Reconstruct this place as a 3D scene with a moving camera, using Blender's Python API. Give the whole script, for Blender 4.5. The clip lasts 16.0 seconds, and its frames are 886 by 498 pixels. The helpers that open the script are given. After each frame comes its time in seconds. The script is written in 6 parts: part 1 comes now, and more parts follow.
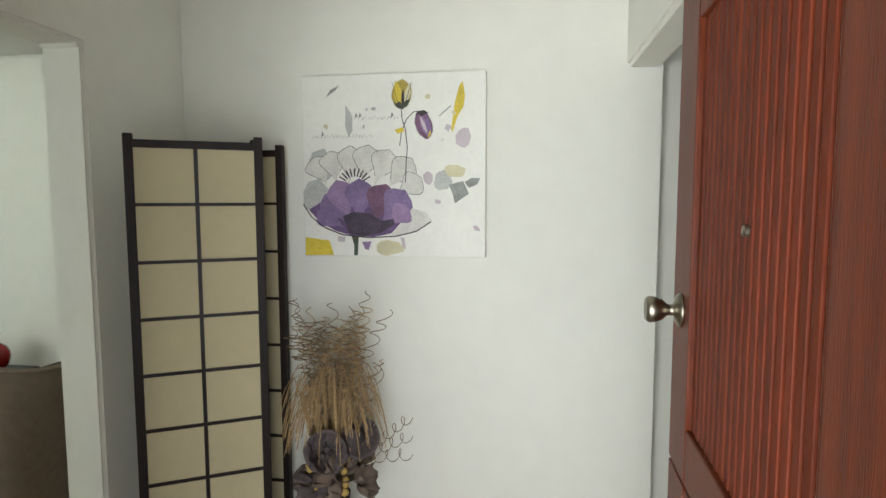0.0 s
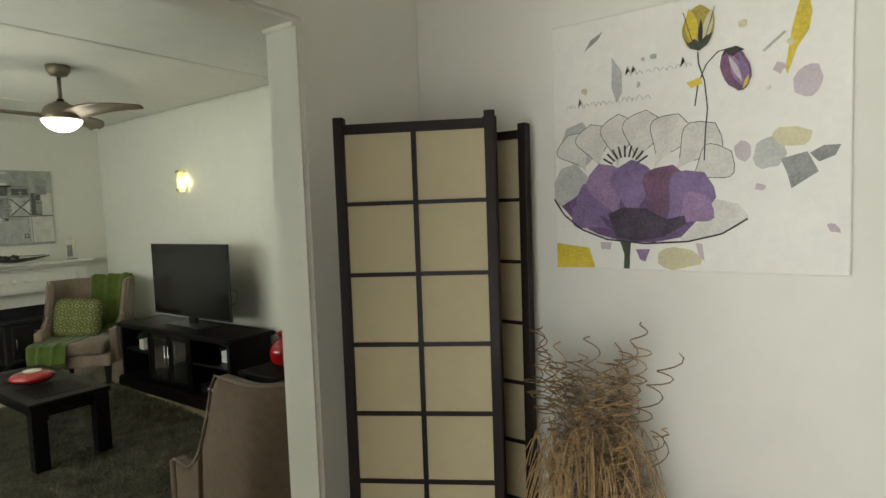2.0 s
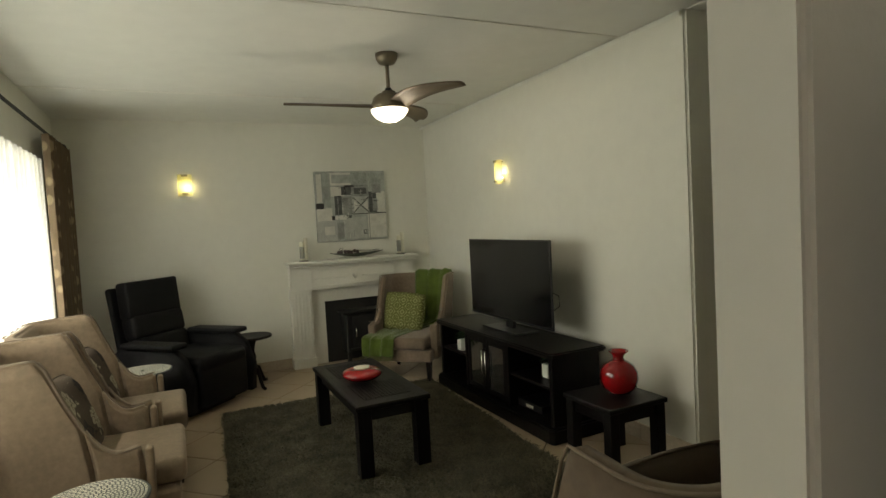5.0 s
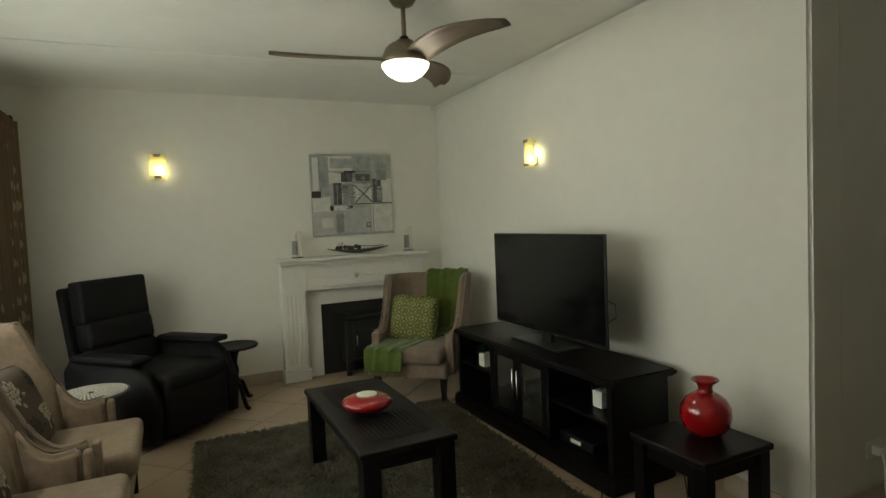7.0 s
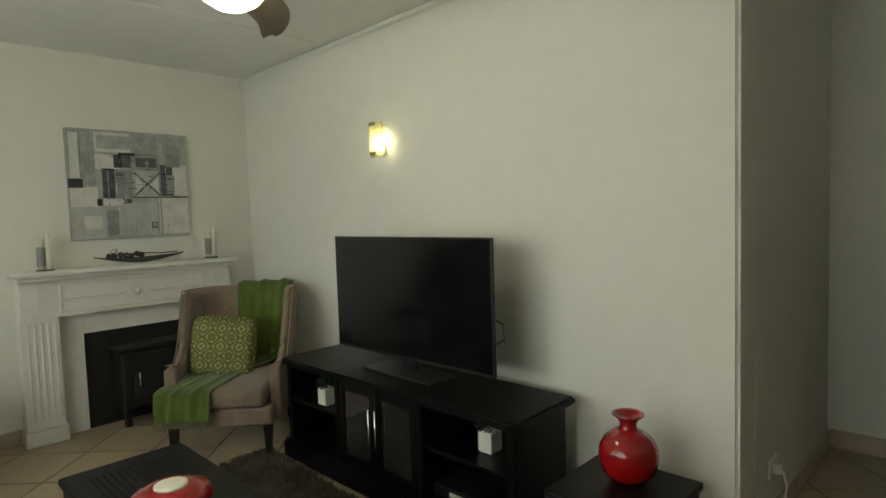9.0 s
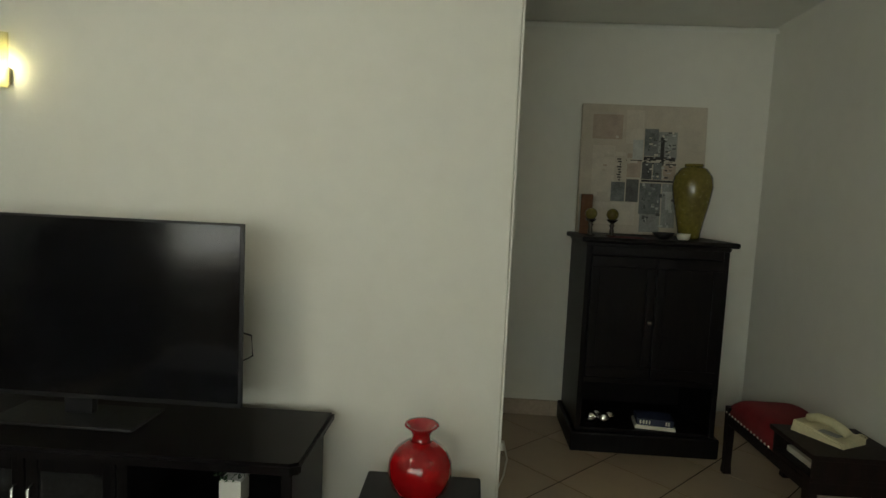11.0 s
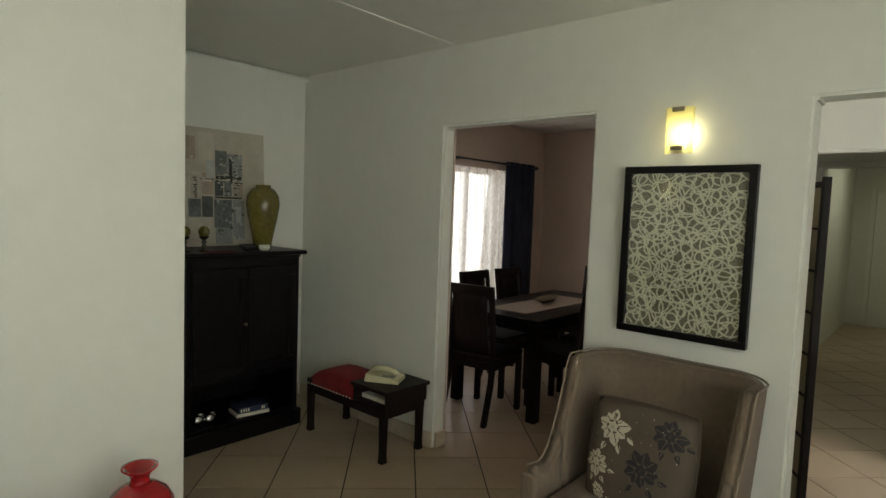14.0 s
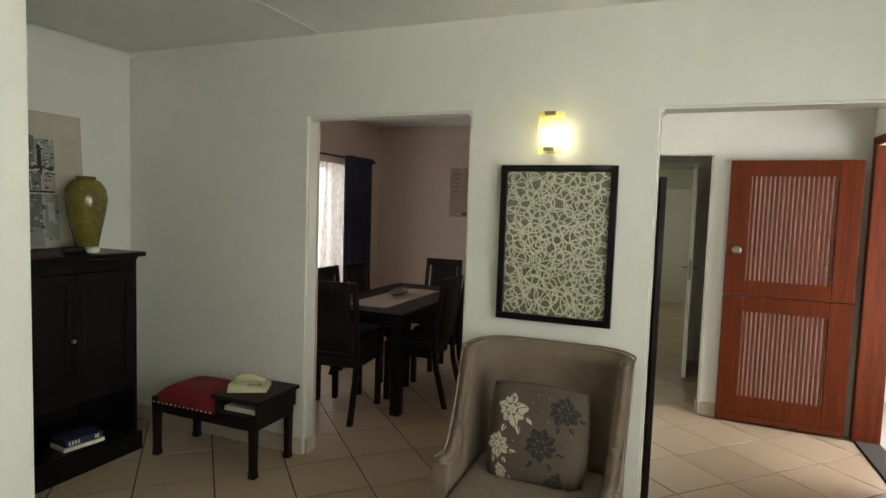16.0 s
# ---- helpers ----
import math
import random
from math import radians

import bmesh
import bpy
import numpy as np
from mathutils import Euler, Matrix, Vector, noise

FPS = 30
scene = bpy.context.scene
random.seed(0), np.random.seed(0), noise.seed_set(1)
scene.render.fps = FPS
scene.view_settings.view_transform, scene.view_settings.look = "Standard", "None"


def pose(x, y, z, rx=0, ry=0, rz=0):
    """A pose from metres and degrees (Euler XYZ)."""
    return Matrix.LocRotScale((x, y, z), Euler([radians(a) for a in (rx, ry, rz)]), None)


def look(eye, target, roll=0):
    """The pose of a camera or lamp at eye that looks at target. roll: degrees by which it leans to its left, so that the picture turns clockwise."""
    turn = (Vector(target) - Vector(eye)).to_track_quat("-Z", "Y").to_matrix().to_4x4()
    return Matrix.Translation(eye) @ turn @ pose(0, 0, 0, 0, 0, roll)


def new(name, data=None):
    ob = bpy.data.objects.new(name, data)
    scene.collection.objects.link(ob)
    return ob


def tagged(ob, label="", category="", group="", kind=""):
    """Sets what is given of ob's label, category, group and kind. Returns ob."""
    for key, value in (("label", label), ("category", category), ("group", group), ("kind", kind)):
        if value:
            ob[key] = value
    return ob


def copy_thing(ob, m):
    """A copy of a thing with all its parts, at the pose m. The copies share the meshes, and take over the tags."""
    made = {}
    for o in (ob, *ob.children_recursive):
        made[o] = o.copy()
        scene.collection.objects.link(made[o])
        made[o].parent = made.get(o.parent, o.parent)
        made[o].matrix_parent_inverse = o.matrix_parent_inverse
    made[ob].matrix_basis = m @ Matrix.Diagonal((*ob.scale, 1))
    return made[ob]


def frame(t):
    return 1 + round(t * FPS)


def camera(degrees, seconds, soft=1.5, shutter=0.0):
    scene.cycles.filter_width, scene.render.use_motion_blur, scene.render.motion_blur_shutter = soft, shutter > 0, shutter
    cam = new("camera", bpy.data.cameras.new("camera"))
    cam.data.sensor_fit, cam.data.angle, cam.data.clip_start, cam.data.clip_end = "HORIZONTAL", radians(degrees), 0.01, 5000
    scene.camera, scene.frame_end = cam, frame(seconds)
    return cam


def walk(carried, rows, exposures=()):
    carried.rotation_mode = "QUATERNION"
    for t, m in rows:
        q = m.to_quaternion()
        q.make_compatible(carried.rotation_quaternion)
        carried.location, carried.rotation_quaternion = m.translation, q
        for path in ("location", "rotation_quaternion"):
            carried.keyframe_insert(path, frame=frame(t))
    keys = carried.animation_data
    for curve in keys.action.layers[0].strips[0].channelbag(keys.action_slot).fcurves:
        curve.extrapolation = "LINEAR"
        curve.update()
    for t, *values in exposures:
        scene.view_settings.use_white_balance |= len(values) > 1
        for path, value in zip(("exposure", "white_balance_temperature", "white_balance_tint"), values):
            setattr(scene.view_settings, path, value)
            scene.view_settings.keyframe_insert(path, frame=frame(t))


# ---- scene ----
cam = camera(75.6, 16.0)
PATH = [
    (0, (-0.522, 1.336, 1.521), (-0.806, 3.309, 1.35), -0.1),
    (0.5, (-0.536, 1.52, 1.523), (-1.016, 3.454, 1.357), -0.4),
    (1, (-0.561, 1.691, 1.515), (-1.247, 3.564, 1.36), -0.9),
    (1.5, (-0.589, 1.818, 1.488), (-1.511, 3.586, 1.345), -1.6),
    (2, (-0.682, 1.931, 1.485), (-1.838, 3.557, 1.348), -2.0),
    (2.5, (-0.827, 2.035, 1.486), (-2.188, 3.495, 1.356), -2.7),
    (3, (-0.951, 2.123, 1.485), (-2.461, 3.428, 1.362), -2.8),
    (3.5, (-1.047, 2.219, 1.488), (-2.681, 3.366, 1.369), -3.1),
    (4, (-1.137, 2.286, 1.475), (-2.863, 3.292, 1.363), -3.4),
    (4.5, (-1.264, 2.313, 1.443), (-3.054, 3.199, 1.344), -3.2),
    (4.7, (-1.354, 2.301, 1.45), (-3.158, 3.157, 1.35), -3.2),
    (7, (-2.279, 2.508, 1.397), (-4.081, 3.368, 1.289), -2.5),
    (7.5, (-2.496, 2.527, 1.409), (-4.247, 3.487, 1.292), -2.4),
    (8, (-2.702, 2.603, 1.408), (-4.376, 3.692, 1.287), -2.2),
    (8.5, (-2.899, 2.662, 1.394), (-4.475, 3.887, 1.272), -2.0),
    (9, (-3.09, 2.68, 1.387), (-4.477, 4.115, 1.261), -1.8),
    (9.2, (-3.16, 2.707, 1.383), (-4.449, 4.23, 1.254), -1.5),
    (11.3, (-4.003, 2.762, 1.384), (-3.892, 4.753, 1.223), 2.3),
    (11.5, (-4.06, 2.738, 1.39), (-3.818, 4.718, 1.245), 1.8),
    (12, (-4.197, 2.701, 1.429), (-3.665, 4.623, 1.281), 1.9),
    (12.5, (-4.367, 2.704, 1.457), (-3.546, 4.522, 1.316), 2.0),
    (13, (-4.512, 2.674, 1.508), (-3.384, 4.319, 1.364), 2.1),
    (13.5, (-4.648, 2.638, 1.527), (-3.292, 4.101, 1.385), 2.2),
    (14, (-4.783, 2.633, 1.534), (-3.28, 3.946, 1.395), 2.1),
    (14.5, (-4.9, 2.673, 1.549), (-3.282, 3.841, 1.408), 2.0),
    (15, (-4.972, 2.776, 1.541), (-3.258, 3.798, 1.403), 2.0),
    (15.5, (-5.009, 2.886, 1.539), (-3.22, 3.769, 1.399), 2.0),
    (16, (-4.968, 2.97, 1.536), (-3.117, 3.713, 1.395), 1.9),
]
EXPOSURES = [(0, 0.5, 5950, 9), (1, 0.5, 5980, 8), (2, 0.25, 6350, 9), (3, 0.0, 6850, 11), (4, -0.12, 7050, 12), (4.7, -0.15, 7050, 12), (7, -0.12, 6600, 11), (7.5, -0.1, 6570, 11), (8.5, 0.06, 6500, 10), (9, 0.1, 6450, 10), (11.3, -0.2, 6500, 10), (12, -0.4, 6500, 10), (12.5, -0.45, 6500, 10), (13, -0.26, 6500, 10), (13.5, 0.0, 6500, 10), (14, 0.22, 6400, 11), (14.5, 0.5, 6330, 12), (15, 0.7, 6300, 13), (15.5, 0.85, 6300, 14), (16, 0.75, 6300, 14)]
walk(cam, [(t, look(eye, target, roll)) for t, eye, target, roll in PATH], EXPOSURES)

# ---- light ----
world = bpy.data.worlds.new("world")
scene.world = world
world.use_nodes = True
sky = world.node_tree.nodes.new("ShaderNodeTexSky")
sky.sky_type, sky.sun_disc, sky.sun_elevation, sky.sun_rotation = "NISHITA", False, radians(52), radians(150)
world.node_tree.links.new(sky.outputs[0], world.node_tree.nodes["Background"].inputs[0])
world.node_tree.nodes["Background"].inputs[1].default_value = 0.12
sun = new("sun", bpy.data.lights.new("sun", "SUN"))
sun.data.energy, sun.data.angle, sun.data.color = 3.0, radians(0.5), (1, 0.95, 0.88)
sun.matrix_world = look((0, 0, 10), (-0.3, 0.52, 9.0))


def area_lamp(name, eye, target, sx, sy, watts, colour=(1, 1, 1)):
    lamp = new(name, bpy.data.lights.new(name, "AREA"))
    lamp.data.shape, lamp.data.size, lamp.data.size_y, lamp.data.energy, lamp.data.color = "RECTANGLE", sx, sy, watts, colour
    lamp.matrix_world = look(eye, target)
    return lamp


area_lamp("sky_living_window", (-4.95, 1.12, 1.42), (-4.95, 3, 2.1), 3.2, 1.3, 72, (0.95, 1, 0.93))
area_lamp("sky_dining_window", (-0.4, 6.72, 1.25), (-0.4, 3, 1.0), 2.0, 1.5, 20, (1, 0.95, 0.9))
area_lamp("sky_front_door", (-0.85, 0.45, 1.15), (-0.82, 2.6, 1.75), 1.7, 1.7, 68, (1, 0.975, 0.925))
# added fill under the corridor ceiling, with no window or fitting behind it
area_lamp("corridor_fill", (4.0, 3.1, 2.4), (4.0, 3.1, 0), 1.5, 0.5, 4, (1, 1, 0.75))


def bulb(name, at, watts, colour=(1, 0.85, 0.35), size=0.02):
    lamp = new(name, bpy.data.lights.new(name, "POINT"))
    lamp.data.energy, lamp.data.color, lamp.data.shadow_soft_size = watts, colour, size
    lamp.location = at
    return lamp


# ---- materials ----
def material(name, colour, rough=0.6, metal=0.0, vary=0.08, scale=6.0, bump=0.0, bump_scale=60.0, colour2=None, coat=0.0, sheen=0.0, spec=0.5, random_amount=0.0, stretch=(1, 1, 1), detail=5.0):
    """A surface whose colour wanders at two scales, with fine relief."""
    m = bpy.data.materials.new(name)
    m.use_nodes = True
    n, l = m.node_tree.nodes, m.node_tree.links
    b = n["Principled BSDF"]
    b.inputs["Roughness"].default_value, b.inputs["Metallic"].default_value = rough, metal
    b.inputs["Coat Weight"].default_value, b.inputs["Sheen Weight"].default_value = coat, sheen
    b.inputs["Specular IOR Level"].default_value = spec
    co = n.new("ShaderNodeTexCoord")
    mp = n.new("ShaderNodeMapping")
    mp.inputs["Scale"].default_value = stretch
    l.new(co.outputs["Object"], mp.inputs[0])
    a, c = n.new("ShaderNodeTexNoise"), n.new("ShaderNodeTexNoise")
    a.inputs["Scale"].default_value, c.inputs["Scale"].default_value = scale, scale * 9
    a.inputs["Detail"].default_value = c.inputs["Detail"].default_value = detail
    for t in (a, c):
        l.new(mp.outputs[0], t.inputs["Vector"])
    add = n.new("ShaderNodeMath")
    add.operation = "ADD"
    l.new(a.outputs[0], add.inputs[0])
    l.new(c.outputs[0], add.inputs[1])
    ramp = n.new("ShaderNodeValToRGB")
    ramp.color_ramp.elements[0].position, ramp.color_ramp.elements[1].position = 0.35, 0.65
    half = n.new("ShaderNodeMath")
    half.operation = "MULTIPLY"
    half.inputs[1].default_value = 0.5
    l.new(add.outputs[0], half.inputs[0])
    l.new(half.outputs[0], ramp.inputs[0])
    low = [max(0, v * (1 - vary)) for v in colour]
    high = list(colour2) if colour2 else [min(1, v * (1 + vary)) for v in colour]
    ramp.color_ramp.elements[0].color = (*low, 1)
    ramp.color_ramp.elements[1].color = (*high, 1)
    out = ramp.outputs[0]
    if random_amount:
        info = n.new("ShaderNodeObjectInfo")
        hsv = n.new("ShaderNodeHueSaturation")
        mr = n.new("ShaderNodeMapRange")
        mr.inputs["To Min"].default_value, mr.inputs["To Max"].default_value = 1 - random_amount, 1 + random_amount
        l.new(info.outputs["Random"], mr.inputs["Value"])
        l.new(mr.outputs[0], hsv.inputs["Value"])
        l.new(out, hsv.inputs["Color"])
        out = hsv.outputs[0]
    l.new(out, b.inputs["Base Color"])
    rr = n.new("ShaderNodeMapRange")
    rr.inputs["To Min"].default_value, rr.inputs["To Max"].default_value = max(0.02, rough - 0.07), min(1, rough + 0.07)
    l.new(c.outputs[0], rr.inputs["Value"])
    l.new(rr.outputs[0], b.inputs["Roughness"])
    if bump:
        bn = n.new("ShaderNodeTexNoise")
        bn.inputs["Scale"].default_value, bn.inputs["Detail"].default_value = bump_scale, 4
        l.new(mp.outputs[0], bn.inputs["Vector"])
        bp = n.new("ShaderNodeBump")
        bp.inputs["Strength"].default_value, bp.inputs["Distance"].default_value = min(1, bump), 0.004
        l.new(bn.outputs[0], bp.inputs["Height"])
        l.new(bp.outputs[0], b.inputs["Normal"])
    return m


def wood(name, colour, dark, rough=0.4, scale=3.0, stretch=(12, 12, 1), coat=0.2, spec=0.5):
    m = material(name, dark, rough, vary=0.05, scale=scale, colour2=colour, stretch=stretch, bump=0.25, bump_scale=25, coat=coat, spec=spec)
    return m


def emitter(name, colour, strength, base=(0.9, 0.9, 0.85)):
    m = material(name, base, 0.3)
    b = m.node_tree.nodes["Principled BSDF"]
    b.inputs["Emission Color"].default_value, b.inputs["Emission Strength"].default_value = (*colour, 1), strength
    return m


def fabric_pattern(name, ground, figure, kind, scale, rough=0.9, edge=0.5):
    """Cloth or canvas with a second colour laid in rings, waves, cells or lattice."""
    m = material(name, ground, rough, bump=0.6, bump_scale=250, sheen=0.1)
    n, l = m.node_tree.nodes, m.node_tree.links
    b = n["Principled BSDF"]
    src = b.inputs["Base Color"].links[0].from_socket
    co = n.new("ShaderNodeTexCoord")
    if kind == "waves":
        tex = n.new("ShaderNodeTexWave")
        tex.wave_type = "RINGS"
        tex.inputs["Scale"].default_value, tex.inputs["Distortion"].default_value = scale, 6
        fac = tex.outputs["Fac"]
    elif kind == "rings":
        tex = n.new("ShaderNodeTexVoronoi")
        tex.inputs["Scale"].default_value, tex.inputs["Randomness"].default_value = scale, 0.25
        away, band = n.new("ShaderNodeMath"), n.new("ShaderNodeMath")
        away.operation, band.operation = "SUBTRACT", "ABSOLUTE"
        away.inputs[1].default_value = 0.36
        l.new(tex.outputs["Distance"], away.inputs[0])
        l.new(away.outputs[0], band.inputs[0])
        fac = band.outputs[0]
    elif kind == "cells":
        tex = n.new("ShaderNodeTexVoronoi")
        tex.feature = "DISTANCE_TO_EDGE"
        tex.inputs["Scale"].default_value = scale
        fac = tex.outputs["Distance"]
    else:
        tex = n.new("ShaderNodeTexNoise")
        tex.inputs["Scale"].default_value, tex.inputs["Detail"].default_value = scale, 8
        fac = tex.outputs[0]
    l.new(co.outputs["Object"], tex.inputs["Vector"])
    ramp = n.new("ShaderNodeValToRGB")
    ramp.color_ramp.elements[0].position, ramp.color_ramp.elements[1].position = edge - 0.03, edge + 0.03
    if kind == "rings":
        ramp.color_ramp.elements[0].color, ramp.color_ramp.elements[1].color = (1, 1, 1, 1), (0, 0, 0, 1)
    l.new(fac, ramp.inputs[0])
    mix = n.new("ShaderNodeMix")
    mix.data_type = "RGBA"
    l.new(ramp.outputs[0], mix.inputs["Factor"])
    l.new(src, mix.inputs["A"])
    mix.inputs["B"].default_value = (*figure, 1)
    l.new(mix.outputs["Result"], b.inputs["Base Color"])
    return m


def sheer_cloth(name, colour, clear):
    m = bpy.data.materials.new(name)
    m.use_nodes = True
    n, l = m.node_tree.nodes, m.node_tree.links
    n.remove(n["Principled BSDF"])
    tr, df, cl = n.new("ShaderNodeBsdfTranslucent"), n.new("ShaderNodeBsdfDiffuse"), n.new("ShaderNodeBsdfTransparent")
    m1, m2 = n.new("ShaderNodeMixShader"), n.new("ShaderNodeMixShader")
    tr.inputs[0].default_value = df.inputs[0].default_value = (*colour, 1)
    m1.inputs[0].default_value = 0.35
    nz = n.new("ShaderNodeTexVoronoi")
    nz.inputs["Scale"].default_value = 26
    rp = n.new("ShaderNodeMapRange")
    rp.inputs["To Min"].default_value, rp.inputs["To Max"].default_value = clear * 0.3, clear * 1.6
    l.new(nz.outputs["Distance"], rp.inputs["Value"])
    l.new(rp.outputs[0], m2.inputs[0])
    l.new(tr.outputs[0], m1.inputs[1])
    l.new(df.outputs[0], m1.inputs[2])
    l.new(m1.outputs[0], m2.inputs[1])
    l.new(cl.outputs[0], m2.inputs[2])
    l.new(m2.outputs[0], n["Material Output"].inputs[0])
    return m


PLASTER = material("wall_plaster", (0.74, 0.735, 0.66), 0.75, vary=0.025, scale=1.2, bump=0.25, bump_scale=35, spec=0.25)
PEACH = material("dining_plaster", (0.66, 0.545, 0.465), 0.8, vary=0.03, scale=1.2, bump=0.2, bump_scale=35, spec=0.2)
CEILING = material("ceiling_board", (0.76, 0.76, 0.70), 0.85, vary=0.03, scale=0.8, bump=0.1, spec=0.2)
SKIRT = material("skirting_tile", (0.52, 0.43, 0.33), 0.35, vary=0.12, scale=5, random_amount=0.06)
TILE = material("floor_tile", (0.42, 0.322, 0.22), 0.3, vary=0.04, scale=1.2, random_amount=0.07, spec=0.5, detail=2.0)
TILE.node_tree.links.remove(TILE.node_tree.nodes["Principled BSDF"].inputs["Roughness"].links[0])
GROUT = material("grout", (0.045, 0.035, 0.028), 0.9, scale=20)
DARKWOOD = wood("dark_stained_wood", (0.018, 0.010, 0.008), (0.006, 0.004, 0.0035), 0.52, coat=0.02, spec=0.22)
BLACKWOOD = wood("black_stained_wood", (0.008, 0.0065, 0.0065), (0.003, 0.0025, 0.003), 0.38, coat=0.03, spec=0.2)
REDWOOD = wood("varnished_red_wood", (0.15, 0.027, 0.004), (0.065, 0.011, 0.0025), 0.42, scale=2.2, stretch=(18, 18, 1.2), coat=0.0, spec=0.2)
SLATWOOD = material("varnished_slats", (0.11, 0.019, 0.005), 0.6, vary=0.3, scale=3, stretch=(6, 6, 0.8), spec=0.2, random_amount=0.12)
# brightness seen through the open door slats, put into a pale colour
GAPLIGHT = material("door_gap_light", (0.78, 0.72, 0.62), 0.6)
PAPER = material("rice_paper", (0.46, 0.405, 0.255), 0.85, vary=0.04, scale=3, bump=0.15, bump_scale=90)
WHITEPAINT = material("white_paint", (0.78, 0.77, 0.70), 0.45, vary=0.03, scale=3, bump=0.1, bump_scale=40)
# darkest copy of the chair velvet, its dimmer light put into the colour
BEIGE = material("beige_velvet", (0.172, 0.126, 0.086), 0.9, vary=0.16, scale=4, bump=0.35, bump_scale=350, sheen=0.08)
LEATHER = material("black_leather", (0.007, 0.007, 0.008), 0.58, spec=0.22, vary=0.25, scale=7, bump=0.5, bump_scale=130)
RUG = material("shaggy_wool", (0.042, 0.042, 0.026), 0.95, vary=0.5, scale=9, bump=1.0, bump_scale=120, colour2=(0.085, 0.082, 0.05))
RED = material("red_glaze", (0.33, 0.004, 0.006), 0.18, vary=0.12, scale=4, coat=0.8)
GREEN = material("green_throw", (0.082, 0.125, 0.012), 0.95, vary=0.25, scale=12, bump=0.9, bump_scale=220, sheen=0.3)
SCREEN = material("screen_glass", (0.006, 0.006, 0.007), 0.12, vary=0.1)
PLASTIC = material("black_plastic", (0.012, 0.012, 0.013), 0.35)
METAL = material("brushed_nickel", (0.30, 0.27, 0.21), 0.32, metal=1.0, vary=0.12)
BRONZE = material("fan_bronze", (0.22, 0.185, 0.13), 0.4, metal=0.7, vary=0.12)
BLADE = material("fan_blade", (0.13, 0.10, 0.065), 0.5, vary=0.18, scale=4, stretch=(2, 12, 2))
IRON = material("black_iron", (0.012, 0.012, 0.012), 0.6, vary=0.3)
CREAM = material("cream_plastic", (0.62, 0.58, 0.36), 0.4)
OLIVE = material("olive_glaze", (0.17, 0.14, 0.025), 0.25, vary=0.3, scale=5, coat=0.5)
NAVY = material("navy_curtain", (0.022, 0.026, 0.05), 0.85, vary=0.3, scale=4, bump=0.4, bump_scale=200)
SHEER = sheer_cloth("sheer_cloth", (0.85, 0.82, 0.76), 0.25)
DAMASK = fabric_pattern("brown_damask", (0.17, 0.12, 0.07), (0.40, 0.31, 0.19), "rings", 7.5, edge=0.10)
GLASS = material("glass_plain", (0.9, 0.95, 0.93), 0.03)
GLASS.node_tree.nodes["Principled BSDF"].inputs["Transmission Weight"].default_value = 1.0
CONCRETE = material("porch_wall", (0.55, 0.47, 0.36), 0.8, vary=0.06, scale=2, bump=0.4)
GRASS = material("garden_green", (0.05, 0.09, 0.03), 0.9, vary=0.5, scale=3, colour2=(0.10, 0.15, 0.05))
def lamp_glass(name, colour):
    m = bpy.data.materials.new(name)
    m.use_nodes = True
    n, l = m.node_tree.nodes, m.node_tree.links
    n.remove(n["Principled BSDF"])
    tr, cl, gl = n.new("ShaderNodeBsdfTranslucent"), n.new("ShaderNodeBsdfTransparent"), n.new("ShaderNodeBsdfGlossy")
    tr.inputs[0].default_value, cl.inputs[0].default_value = (*colour, 1), (*colour, 1)
    gl.inputs["Roughness"].default_value = 0.15
    wv = n.new("ShaderNodeTexNoise")
    wv.inputs["Scale"].default_value = 60
    rp = n.new("ShaderNodeMapRange")
    rp.inputs["To Min"].default_value, rp.inputs["To Max"].default_value = 0.25, 0.6
    l.new(wv.outputs[0], rp.inputs["Value"])
    m1, m2 = n.new("ShaderNodeMixShader"), n.new("ShaderNodeMixShader")
    l.new(rp.outputs[0], m1.inputs[0])
    m2.inputs[0].default_value = 0.05
    l.new(tr.outputs[0], m1.inputs[1])
    l.new(cl.outputs[0], m1.inputs[2])
    l.new(m1.outputs[0], m2.inputs[1])
    l.new(gl.outputs[0], m2.inputs[2])
    l.new(m2.outputs[0], n["Material Output"].inputs[0])
    return m


LAMPGLASS = lamp_glass("sconce_yellow_glass", (0.93, 0.90, 0.66))
FANGLASS = emitter("fan_glass_lit", (1.0, 0.92, 0.72), 3.5)


FAN_WATTS, LAMP_WATTS = 5.0, 0.62
PORCH = material("porch_tile", (0.42, 0.38, 0.33), 0.5, vary=0.1, scale=2)
# same velvet again: brighter by the window, dimmer by the fireplace, shading in the colour
BEIGE_L = material("beige_velvet_lit", (0.26, 0.195, 0.13), 0.9, vary=0.18, scale=4, bump=0.35, bump_scale=350, sheen=0.1)
BEIGE_D = material("beige_velvet_shaded", (0.21, 0.155, 0.11), 0.9, vary=0.18, scale=4, bump=0.35, bump_scale=350, sheen=0.2)
PIPING = material("velvet_piping", (0.24, 0.19, 0.14), 0.85, bump=0.3, bump_scale=300)
RUGPILE = material("shaggy_pile", (0.06, 0.054, 0.034), 0.95, vary=0.3, scale=7, colour2=(0.14, 0.125, 0.08))
TAUPECLOTH = material("taupe_cotton", (0.09, 0.067, 0.046), 0.9, vary=0.1, scale=8, bump=0.4, bump_scale=300)
PRINTWHITE = material("cream_print", (0.48, 0.43, 0.32), 0.85, vary=0.06, scale=30)
PRINTDARK = material("dark_print", (0.025, 0.02, 0.02), 0.85, vary=0.2, scale=30)
